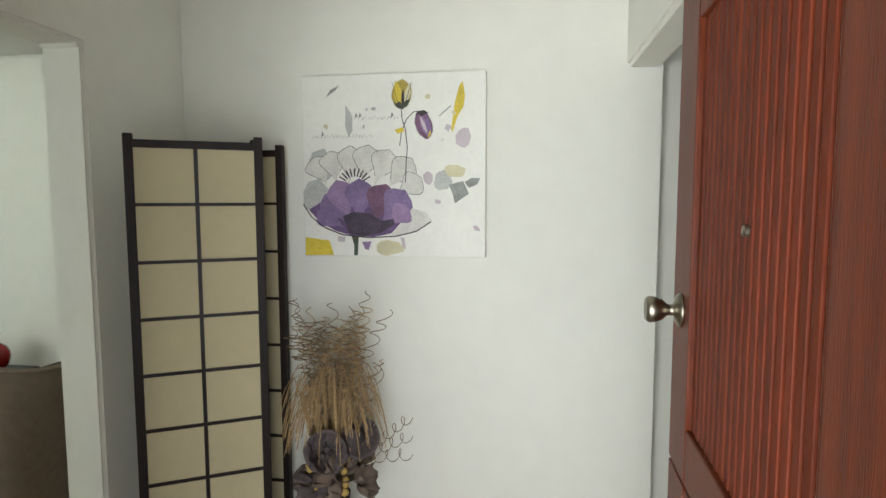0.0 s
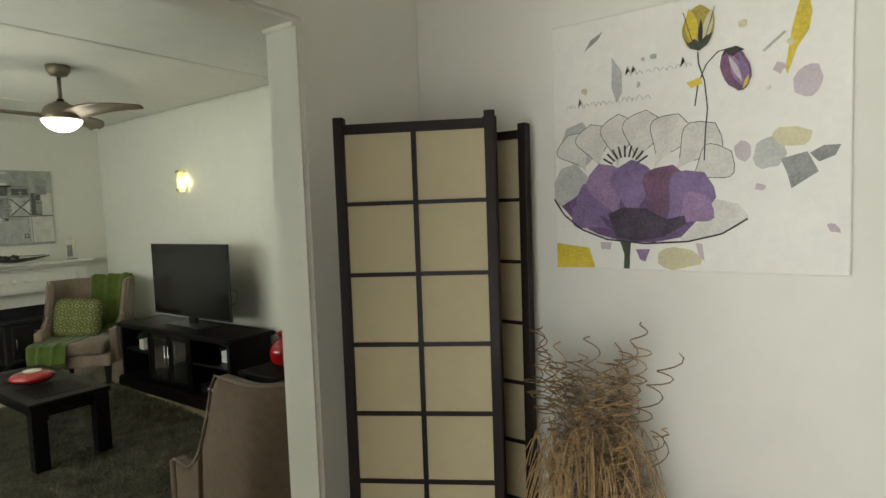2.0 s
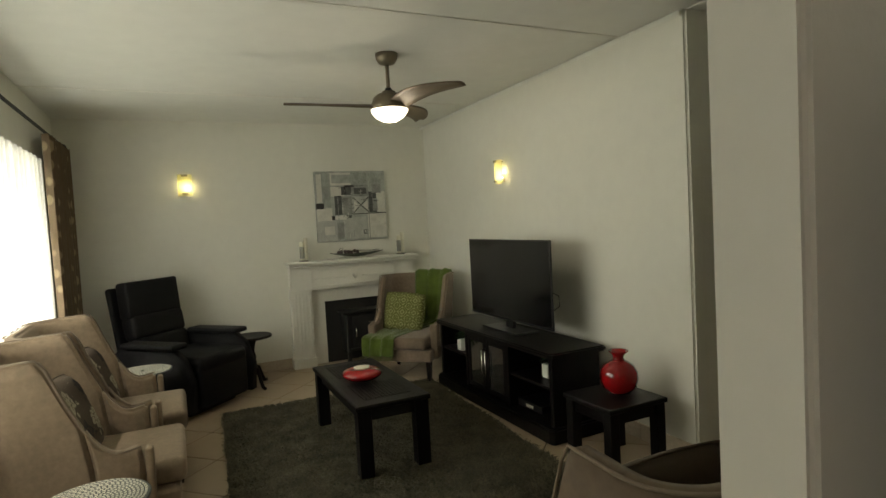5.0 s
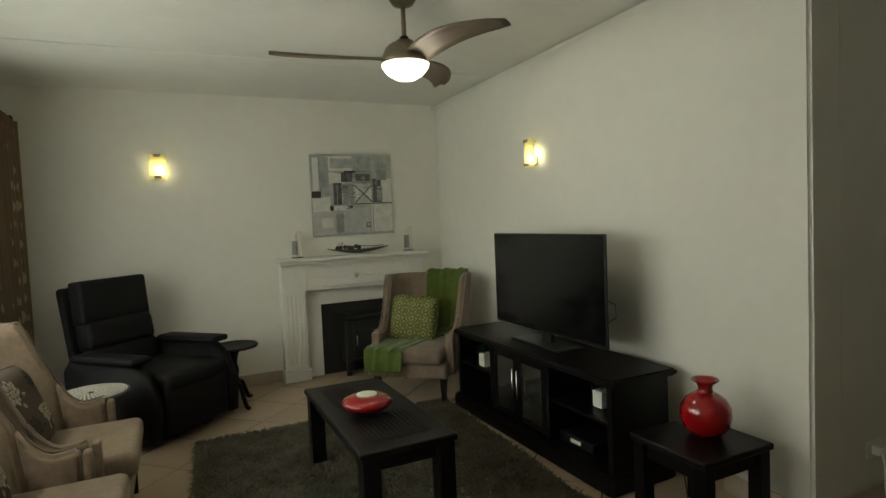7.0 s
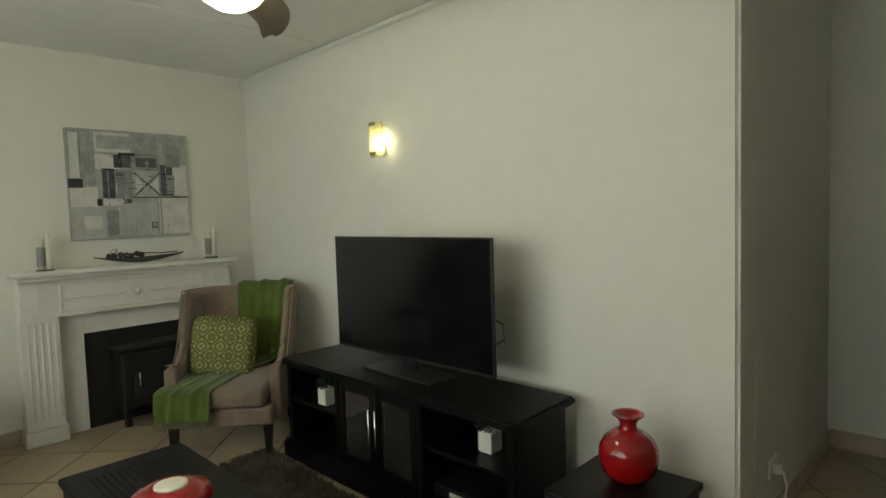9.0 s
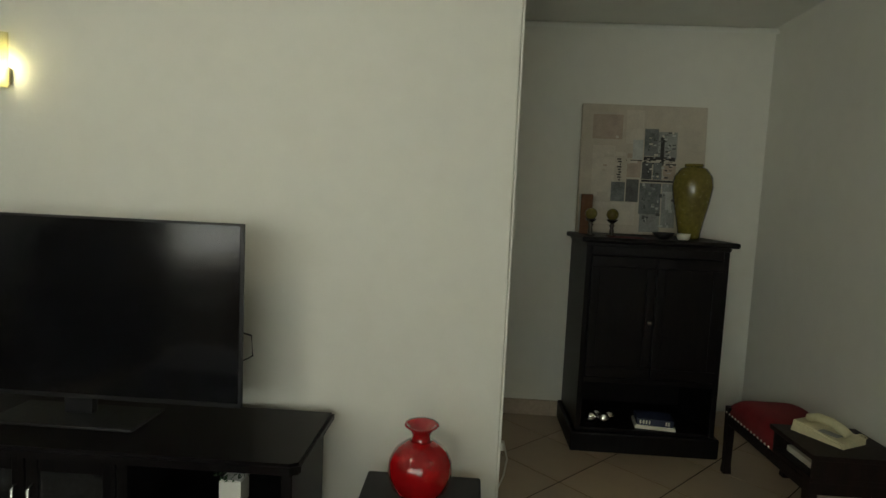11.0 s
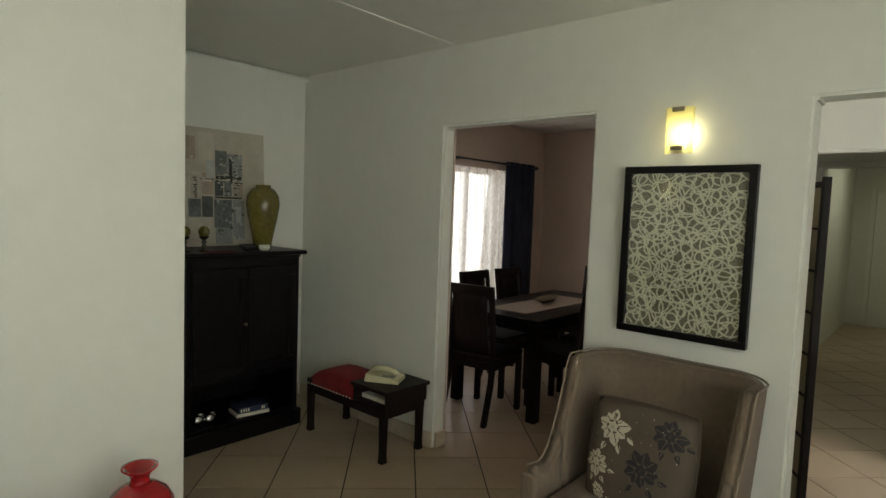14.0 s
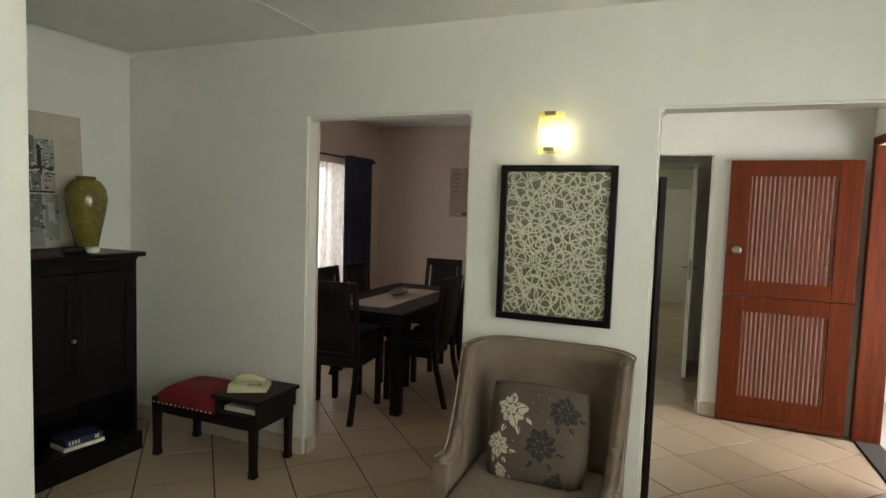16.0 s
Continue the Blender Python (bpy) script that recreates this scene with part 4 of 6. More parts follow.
def city_painting():
    t = thing("city_painting", (-3.25, YN - 0.05, 1.222), "cream and taupe abstract canvas with dark printed blocks", "painting")
    t.matrix_world = pose(-3.25, YN - 0.05, 1.222, -3.5, 0, 0)
    W, HH = 0.765, 0.80
    part("canvas", B(0, W, -0.035, 0, 0, HH, 0.004), P_CREAM, t)
    lift = [0.0]

    def R(x0, z0, x1, z1, mat):
        lift[0] += 0.00015
        part("painted_block", B(x0 * W, x1 * W, -0.0362 - lift[0], -0.035 - lift[0], (1 - z1) * HH, (1 - z0) * HH), mat, t)

    for g in [(0.09, 0.08, 0.33, 0.27, P_TAUPE), (0.36, 0.04, 0.5, 0.3, P_CREAM2), (0.1, 0.32, 0.28, 0.72, P_CREAM2),
              (0.51, 0.18, 0.62, 0.39, P_SLATE), (0.62, 0.2, 0.77, 0.41, P_GREY), (0.64, 0.24, 0.67, 0.46, P_INK), (0.42, 0.27, 0.5, 0.42, P_PALEGREY),
              (0.38, 0.43, 0.49, 0.56, P_TAUPE), (0.5, 0.44, 0.58, 0.57, P_CHAR), (0.59, 0.44, 0.66, 0.57, P_SLATE), (0.67, 0.46, 0.77, 0.57, P_TAUPE),
              (0.51, 0.395, 0.76, 0.425, P_INK), (0.5, 0.575, 0.76, 0.59, P_INK), (0.37, 0.425, 0.5, 0.433, P_INK), (0.66, 0.445, 0.77, 0.457, P_INK),
              (0.29, 0.41, 0.34, 0.6, P_CREAM), (0.26, 0.6, 0.37, 0.75, P_SLATE), (0.38, 0.575, 0.48, 0.75, P_CHAR), (0.49, 0.6, 0.66, 0.84, P_SLATE),
              (0.5, 0.84, 0.66, 0.98, P_GREY), (0.67, 0.6, 0.78, 0.94, P_GREY), (0.13, 0.76, 0.46, 0.93, P_CREAM2), (0.7, 0.66, 0.75, 0.8, P_PALEGREY)]:
        R(*g)
    rng = random.Random(8)
    for _ in range(90):
        x, z = rng.uniform(0.5, 0.73), rng.uniform(0.2, 0.55)
        R(x, z, x + rng.uniform(0.004, 0.03), z + rng.uniform(0.004, 0.014), rng.choice((P_INK, P_INK, P_CREAM2, P_CHAR, P_PALEGREY)))
    for k in range(9):
        z = 0.42 + k * 0.02
        R(0.295 + 0.006 * (k % 3), z, 0.325 + 0.005 * (k % 2), z + 0.011, P_INK)
    for _ in range(40):
        x, z = rng.uniform(0.5, 0.74), rng.uniform(0.6, 0.93)
        R(x, z, x + rng.uniform(0.003, 0.03), z + rng.uniform(0.003, 0.03), rng.choice((P_GREY, P_PALEGREY, P_CHAR)))
    for _ in range(16):
        x, z = rng.uniform(0.05, 0.4), rng.uniform(0.05, 0.7)
        R(x, z, x + rng.uniform(0.02, 0.09), z + rng.uniform(0.01, 0.05), rng.choice((P_CREAM2, P_TAUPE, P_CREAM)))
    return t


flower_painting()
abstract_painting()
city_painting()


def loop_art():
    t = thing("loop_art", (XR - 0.005, 3.797, 0.985), "black framed relief of white tangled paper loops", "wall art", turn=-90)
    W, HH = 0.572, 0.782
    fw = 0.032
    for a in ((0, W, 0, fw), (0, W, HH - fw, HH), (0, fw, fw, HH - fw), (W - fw, W, fw, HH - fw)):
        part("frame", B(a[0], a[1], -0.04, 0, a[2], a[3], 0.002), BLACKWOOD, t)
    part("backing", B(fw, W - fw, -0.012, -0.004, fw, HH - fw), KHAKI, t)
    rng = random.Random(21)
    n = 0
    while n < 150:
        a = rng.uniform(0.032, 0.074)
        b = a * rng.uniform(0.5, 1.0)
        cx, cz = fw + (W - 2 * fw) * (n * 0.7549 % 1.0), fw + (HH - 2 * fw) * (n * 0.5698 % 1.0)
        rot = rng.uniform(0, math.pi)
        wob, ph = rng.uniform(0, 0.14), rng.uniform(0, 6)
        bm = bmesh.new()
        N = 22
        inner, outer = [], []
        th = 0.0031
        lim = lambda v, lo, hi: max(lo, min(hi, v))
        for i in range(N):
            q = math.tau * i / N
            k = 1 + wob * math.sin(3 * q + ph)
            row = []
            for rr in (-th, th):
                x, z = (a * k + rr) * math.cos(q), (b * k + rr) * math.sin(q)
                row.append((lim(cx + x * math.cos(rot) - z * math.sin(rot), fw, W - fw), lim(cz + x * math.sin(rot) + z * math.cos(rot), fw, HH - fw)))
            y = -0.016 - 0.008 * ((n * 7) % 10) / 10
            inner.append([bm.verts.new((row[0][0], y, row[0][1])), bm.verts.new((row[0][0], y + 0.003, row[0][1]))])
            outer.append([bm.verts.new((row[1][0], y, row[1][1])), bm.verts.new((row[1][0], y + 0.003, row[1][1]))])
        for i in range(N):
            j = (i + 1) % N
            bm.faces.new((inner[i][0], inner[j][0], outer[j][0], outer[i][0]))
            bm.faces.new((outer[i][0], outer[j][0], outer[j][1], outer[i][1]))
            bm.faces.new((inner[i][1], inner[j][1], inner[j][0], inner[i][0]))
        part("loop", bm, LOOPPAPER, t)
        n += 1
    g = part("glazing", B(fw + 0.001, W - fw - 0.001, -0.031, -0.029, fw + 0.001, HH - fw - 0.001), GLASS, t)
    g.visible_shadow = False
    return t


loop_art()


def dining_poster():
    t = thing("tower_poster", (1.449, 5.48, 1.44), "sepia hanging poster of an iron tower on a string", "poster", turn=-90)
    part("sheet", B(0, 0.42, -0.006, 0, 0, 0.58, 0.001), P_TAUPE, t)
    part("painted_tower", prism([(0.16, 0.05), (0.26, 0.08), (0.3, 0.2), (0.33, 0.5), (0.36, 0.2), (0.41, 0.08), (0.41, 0.02), (0.16, 0.02)], -0.0075, -0.0062, "y"), P_TAUPED, t)
    for i in range(5):
        part("painted_line", B(0.04, 0.04 + 0.06 + 0.02 * (i % 3), -0.0074, -0.0062, 0.3 + i * 0.05, 0.308 + i * 0.05), P_TAUPED, t)
    part("string", tube([(0.05, -0.004, 0.58), (0.21, -0.004, 0.92), (0.37, -0.004, 0.58)], 0.0015, 5), P_TAUPED, t)


dining_poster()
t = thing("air_vent", (-0.30, YN - 0.013, 2.24), "small white louvred air vent on the wall", "air vent")
part("frame", B(0, 0.2, -0.008, 0, 0, 0.1, 0.002), PEACH, t)
for i in range(5):
    part("louvre", B(0.01, 0.19, -0.014, -0.008, 0.012 + i * 0.017, 0.02 + i * 0.017), PEACH, t)


# ---- dried arrangement ----
def dried_arrangement():
    t = thing("dried_arrangement", (-1.225, 3.33, 0), "dried straw, curly twigs and mauve pods in a dark floor vase", "dried flowers")
    part("floor_vase", lathe([(0.07, 0), (0.09, 0.02), (0.10, 0.15), (0.08, 0.3), (0.055, 0.38), (0.06, 0.42), (0.055, 0.42)], 28), DARKWOOD, t, smooth=True)
    rng = random.Random(3)
    for i in range(130):
        a, lean = rng.uniform(0, math.tau), rng.uniform(0.01, 0.10)
        h = rng.uniform(0.40, 0.58)
        pts = []
        for k in range(9):
            q = k / 8
            pts.append((lean * 1.4 * q * math.cos(a) + 0.02 * math.cos(a), lean * 1.2 * q * math.sin(a) * 0.7 + 0.02 * math.sin(a), 0.40 + h * q - 0.05 * q * q))
        ex, ey, ez = pts[-1]
        for k in range(1, 5):
            pts.append((ex + 0.018 * k * math.cos(a), ey + 0.014 * k * math.sin(a), ez - 0.010 * k * k))
        part("straw", tube(pts, 0.0023, 4, taper=0.6), STRAW, t)
    for i in range(95):
        a = rng.uniform(0, math.tau)
        lean = rng.uniform(0.02, 0.12)
        h0, ln = rng.uniform(0.62, 0.98), rng.uniform(0.08, 0.22)
        r, turns = rng.uniform(0.010, 0.032), rng.uniform(2.5, 6)
        bx, by = lean * math.cos(a), lean * math.sin(a) * 0.6
        tilt = rng.uniform(-0.35, 0.35) + (0.3 * math.cos(a))
        pts = []
        n = int(turns * 8)
        for k in range(n):
            q = k / n
            s = q * turns * math.tau
            pts.append((bx + tilt * ln * q + r * math.cos(s), by + r * 0.8 * math.sin(s), h0 + ln * q + 0.006 * math.sin(s * 0.5)))
        part("curly_twig", tube(pts, 0.0017, 4), TWIG if i % 3 else STRAW, t)
    for i in range(3):
        pts = []
        for k in range(44):
            q = k / 43
            s = q * (4 + i) * math.tau
            pts.append((0.09 + 0.20 * q + 0.014 * math.cos(s), 0.0 + 0.014 * math.sin(s), 0.56 + (0.02 + 0.05 * i) * q * 1.4 + 0.018 * math.sin(s)))
        part("curly_twig", tube(pts, 0.0017, 4), TWIG, t)
    for i in range(22):
        a = rng.uniform(0, math.tau)
        rr = rng.uniform(0.05, 0.17)
        x, y, z = rr * math.cos(a), rr * math.sin(a) * 0.6 - 0.02, rng.uniform(0.44, 0.64)
        s = rng.uniform(0.045, 0.065)
        mat = (PODS, PODS2)[i % 2]
        pod = part("dried_pod", lathe([(0.2 * s * math.sin(q), 0.01 - 0.2 * s * math.cos(q)) for q in (0.2, 0.8, 1.57, 2.3, 2.9)], 8), mat, t, smooth=True)
        pod.matrix_basis = pose(x, y, z, rng.uniform(20, 100), rng.uniform(-50, 50), rng.uniform(0, 360))
        for k in range(6):
            b = math.tau * k / 6 + rng.uniform(-0.2, 0.2)
            f = lambda u, v, b=b: ((0.2 + u) * s * math.cos(b + (v - 0.5) * 1.4 * (1 - u * 0.3)), (0.2 + u) * s * math.sin(b + (v - 0.5) * 1.4 * (1 - u * 0.3)), s * (0.9 * u * u) + 0.008 * math.sin(v * 7))
            part("pod_petal", ring_sheet(f, 4, 4, thick=0.0015), mat, pod, smooth=True)
    for i in range(14):
        a = rng.uniform(0, math.tau)
        x, y, z = 0.07 * math.cos(a), -0.08 + 0.03 * math.sin(a), rng.uniform(0.46, 0.56)
        rad = rng.uniform(0.011, 0.017)
        part("dried_berry", lathe([(rad * math.sin(q), -rad * math.cos(q)) for q in (0.3, 0.9, 1.57, 2.2, 2.85)], 10, m=Matrix.Translation((x, y, z))), STRAWBERRY, t, smooth=True)


dried_arrangement()


# ---- living room things ----
def television():
    t = thing("television", (-5.218, 4.61, 0.582), "large black flat television with glossy screen", "television")
    part("body", B(-0.573, 0.573, -0.02, -0.004, 0.07, 0.692, 0.004), PLASTIC, t)
    part("screen", B(-0.562, 0.562, -0.0235, -0.0205, 0.088, 0.684), SCREEN, t)
    part("rear_housing", B(-0.40, 0.40, -0.0035, 0.03, 0.12, 0.5, 0.008), PLASTIC, t)
    part("neck", B(-0.05, 0.05, -0.01, 0.02, 0.014, 0.08, 0.004), PLASTIC, t)
    part("foot", B(-0.25, 0.25, -0.11, 0.09, 0.0, 0.012, 0.005), PLASTIC, t)
    part("cable", tube([(0.45, 0.02, 0.35), (0.585, 0.03, 0.31), (0.59, 0.03, 0.24), (0.45, 0.03, 0.16)], 0.003, 6), PLASTIC, t)


television()


def tv_stand():
    t = thing("tv_stand", (-6.03, 4.395, 0), "long black stained wooden television stand with open shelves and glass doors", "cabinet", turn=0.3)
    L = 1.625
    part("top", prism([(-0.03, -0.02), (0.0, -0.04), (L, -0.04), (L + 0.03, -0.02), (L + 0.03, 0.40), (-0.03, 0.40)], 0.542, 0.58, bevel=0.009), BLACKWOOD, t)
    part("plinth", prism([(-0.03, -0.03), (0.0, -0.05), (L, -0.05), (L + 0.03, -0.03), (L + 0.02, 0.39), (-0.02, 0.39)], 0, 0.10, bevel=0.012), BLACKWOOD, t)
    part("back_panel", B(0.02, L - 0.02, 0.37, 0.385, 0.1, 0.541), BLACKWOOD, t)
    for x in (0.0, 0.46, 1.08, L - 0.035):
        part("side_panel", B(x, x + 0.035, -0.01, 0.369, 0.101, 0.5415, 0.003), BLACKWOOD, t)
    for xa, xb in ((0.036, 0.459), (0.496, 1.079), (1.116, L - 0.036)):
        part("shelf", B(xa, xb, 0.0, 0.368, 0.33, 0.348, 0.002), BLACKWOOD, t)
    for x0 in (0.5, 0.79):
        d = part("door", B(x0, x0 + 0.04, -0.008, 0.008, 0.12, 0.532, 0.002), BLACKWOOD, t)
        part("stile", B(x0 + 0.245, x0 + 0.285, -0.008, 0.008, 0.12, 0.532, 0.002), BLACKWOOD, d)
        part("rail", B(x0 + 0.041, x0 + 0.244, -0.007, 0.007, 0.492, 0.531, 0.002), BLACKWOOD, d)
        part("rail", B(x0 + 0.041, x0 + 0.244, -0.007, 0.007, 0.121, 0.16, 0.002), BLACKWOOD, d)
        part("door_glass", B(x0 + 0.041, x0 + 0.244, -0.002, 0.002, 0.161, 0.4915), SMOKE, d)
        hx = x0 + (0.262 if x0 < 0.6 else 0.022)
        part("handle", tube([(hx, -0.01, 0.25), (hx, -0.03, 0.26), (hx, -0.03, 0.44), (hx, -0.01, 0.45)], 0.005, 8), CHROME, d, "chrome bar handle", smooth=True)
    for i in range(7):
        x = 0.86 + i * 0.022
        part("disc_case", B(x, x + 0.014, 0.1, 0.22, 0.349, 0.349 + 0.13 + 0.01 * (i % 3)), (PAPERWHITE, IRON, P_GREY)[i % 3], t)
    p = thing("media_player", (-4.82, 4.56, 0.105), "slim black media player on the bottom shelf", "media player", turn=2)
    part("body", B(-0.18, 0.18, -0.1, 0.12, 0, 0.05, 0.004), PLASTIC, p)
    part("display", B(0.0, 0.08, -0.1025, -0.1005, 0.015, 0.035), PAPERWHITE, p)
    return t


tv_stand()


def pot_plant(x, y, z):
    t = thing("pot_plant", (x, y, z), "small clipped green plant in a square white pot", "plant", "white potted plants")
    part("pot", prism([(-0.036, -0.036), (0.036, -0.036), (0.036, 0.036), (-0.036, 0.036)], 0, 0.092, bevel=0.004), WHITEPAINT, t)
    rng = random.Random(int(x * 100))
    bm = bmesh.new()
    for i in range(420):
        a, b = rng.uniform(0, math.tau), rng.uniform(-0.3, 1.57)
        r = rng.uniform(0.035, 0.068)
        c = Vector((r * math.cos(a) * math.cos(b), r * math.sin(a) * math.cos(b), 0.112 + 0.042 * math.sin(b)))
        d = Vector((rng.uniform(-1, 1), rng.uniform(-1, 1), rng.uniform(-1, 1))).normalized() * 0.009
        e = d.cross(Vector((0.3, 0.5, 0.8))).normalized() * 0.004
        bm.faces.new([bm.verts.new(c - d), bm.verts.new(c + e), bm.verts.new(c + d), bm.verts.new(c - e)])
    part("foliage", bm, LEAF, t)


pot_plant(-5.735, 4.455, 0.35)
pot_plant(-4.645, 4.545, 0.35)


def four_leg_table(name, cx, cy, w, d, h, label, leg=0.062, z0=0.0, inset=0.012):
    t = thing(name, (cx, cy, z0), label, "side table" if name == "side_table" else "table")
    h -= z0
    part("tabletop", B(-w / 2, w / 2, -d / 2, d / 2, h - 0.03, h, 0.008), BLACKWOOD, t)
    for sx in (-1, 1):
        for sy in (-1, 1):
            x, y = sx * (w / 2 - leg / 2 - inset), sy * (d / 2 - leg / 2 - inset)
            part("leg", B(x - leg / 2, x + leg / 2, y - leg / 2, y + leg / 2, 0, h - 0.0305, 0.004), BLACKWOOD, t)
    for sy in (-1, 1):
        y = sy * (d / 2 - leg / 2 - inset)
        part("apron", B(-w / 2 + leg + inset + 0.001, w / 2 - leg - inset - 0.001, y - 0.012, y + 0.012, h - 0.10, h - 0.0305, 0.002), BLACKWOOD, t)
    for sx in (-1, 1):
        x = sx * (w / 2 - leg / 2 - inset)
        part("apron", B(x - 0.012, x + 0.012, -d / 2 + leg + inset + 0.001, d / 2 - leg - inset - 0.001, h - 0.10, h - 0.0305, 0.002), BLACKWOOD, t)
    return t


four_leg_table("side_table", -4.03, 4.55, 0.41, 0.42, 0.387, "low square black side table beside the television stand")
ct = four_leg_table("coffee_table", -5.04, 3.378, 1.08, 0.45, 0.445, "black wooden coffee table with woven insets on the rug", leg=0.08, z0=0.034)
for x0 in (-0.44, 0.10):
    p = part("woven_inset", B(x0, x0 + 0.34, -0.15, 0.15, 0.4105, 0.4115), IRON, ct)
    for i in range(15):
        part("weave_strip", B(x0 + 0.004 + i * 0.0225, x0 + 0.016 + i * 0.0225, -0.148, 0.148, 0.4118, 0.4138, 0.0006, 1), BLACKWOOD, p)
    for i in range(13):
        part("weave_strip", B(x0 + 0.002, x0 + 0.338, -0.146 + i * 0.0225, -0.134 + i * 0.0225, 0.4139, 0.4158, 0.0006, 1), BLACKWOOD, p)


def single(name, bm, mat, at, label, category, smooth=True, turn=0.0):
    ob = new(name, link_mesh(name, bm, mat, smooth))
    ob.matrix_world = pose(*at, 0, 0, turn)
    return tagged(ob, label, category)


vase = thing("red_vase", (-4.035, 4.60, 0.388), "round glossy red vase on the black side table", "vase")
part("body", lathe([(0.042, 0), (0.066, 0.008), (0.097, 0.042), (0.108, 0.088), (0.104, 0.128), (0.085, 0.162), (0.056, 0.184), (0.037, 0.194)], 48), RED, vase, smooth=True)
part("neck", lathe([(0.037, 0.1935), (0.031, 0.202), (0.030, 0.215), (0.04, 0.232), (0.058, 0.247), (0.056, 0.251), (0.045, 0.247), (0.026, 0.22)], 40), RED, vase, smooth=True)
dish = thing("red_lidded_dish", (-4.99, 3.345, 0.461), "round red lidded dish with white centre on the coffee table", "dish")
part("bowl", lathe([(0.07, 0), (0.10, 0.01), (0.125, 0.03), (0.128, 0.04), (0.115, 0.058), (0.085, 0.07), (0.06, 0.074)], 40), RED, dish, smooth=True)
part("lid_inlay", lathe([(0.052, 0.074), (0.052, 0.079), (0.04, 0.082), (0.005, 0.083)], 32), PAPERWHITE, dish, "white patterned lid inlay", smooth=True)


def rug():
    rng = np.random.RandomState(4)
    Lx, Ly = 2.72, 1.76
    t = new("rug", link_mesh("rug", B(-Lx / 2, Lx / 2, -Ly / 2, Ly / 2, 0, 0.014, 0.006), RUG))
    t.matrix_world = pose(-4.86, 3.385, 0.0005, 0, 0, -3)
    tagged(t, "dark olive shaggy rug on the tiled floor", "rug")
    n = 52000
    x, y = rng.uniform(-Lx / 2 - 0.005, Lx / 2 + 0.005, n), rng.uniform(-Ly / 2 - 0.005, Ly / 2 + 0.005, n)
    flow = 2.5 * np.sin(x * 3.1 + 1.3 * np.sin(y * 4.0)) + 1.8 * np.sin(y * 5.3 + x * 2.0)
    a = flow + rng.normal(0, 0.8, n)
    ln = rng.uniform(0.022, 0.045, n)
    w = 0.0035
    dx, dy = np.cos(a), np.sin(a)
    z0 = 0.010
    base = np.stack([x, y, np.full(n, z0)], 1)
    side = np.stack([-dy * w, dx * w, np.zeros(n)], 1)
    rise = rng.uniform(0.010, 0.024, n)
    mid = base + np.stack([dx * ln * 0.35, dy * ln * 0.35, rise], 1)
    tip = base + np.stack([dx * ln, dy * ln, rise * 0.8], 1)
    v = np.stack([base - side, base + side, mid + side, mid - side, tip], 1).reshape(-1, 3)
    i = np.arange(n) * 5
    quads = np.stack([i, i + 1, i + 2, i + 3], 1).tolist()
    tris = np.stack([i + 3, i + 2, i + 4], 1).tolist()
    me = bpy.data.meshes.new("rug_pile")
    me.from_pydata(v.tolist(), [], quads + tris)
    me.materials.append(RUGPILE)
    p = new("wool_surface", me)
    p.parent = t
    tagged(p, "", "", "", "stuff")


rug()


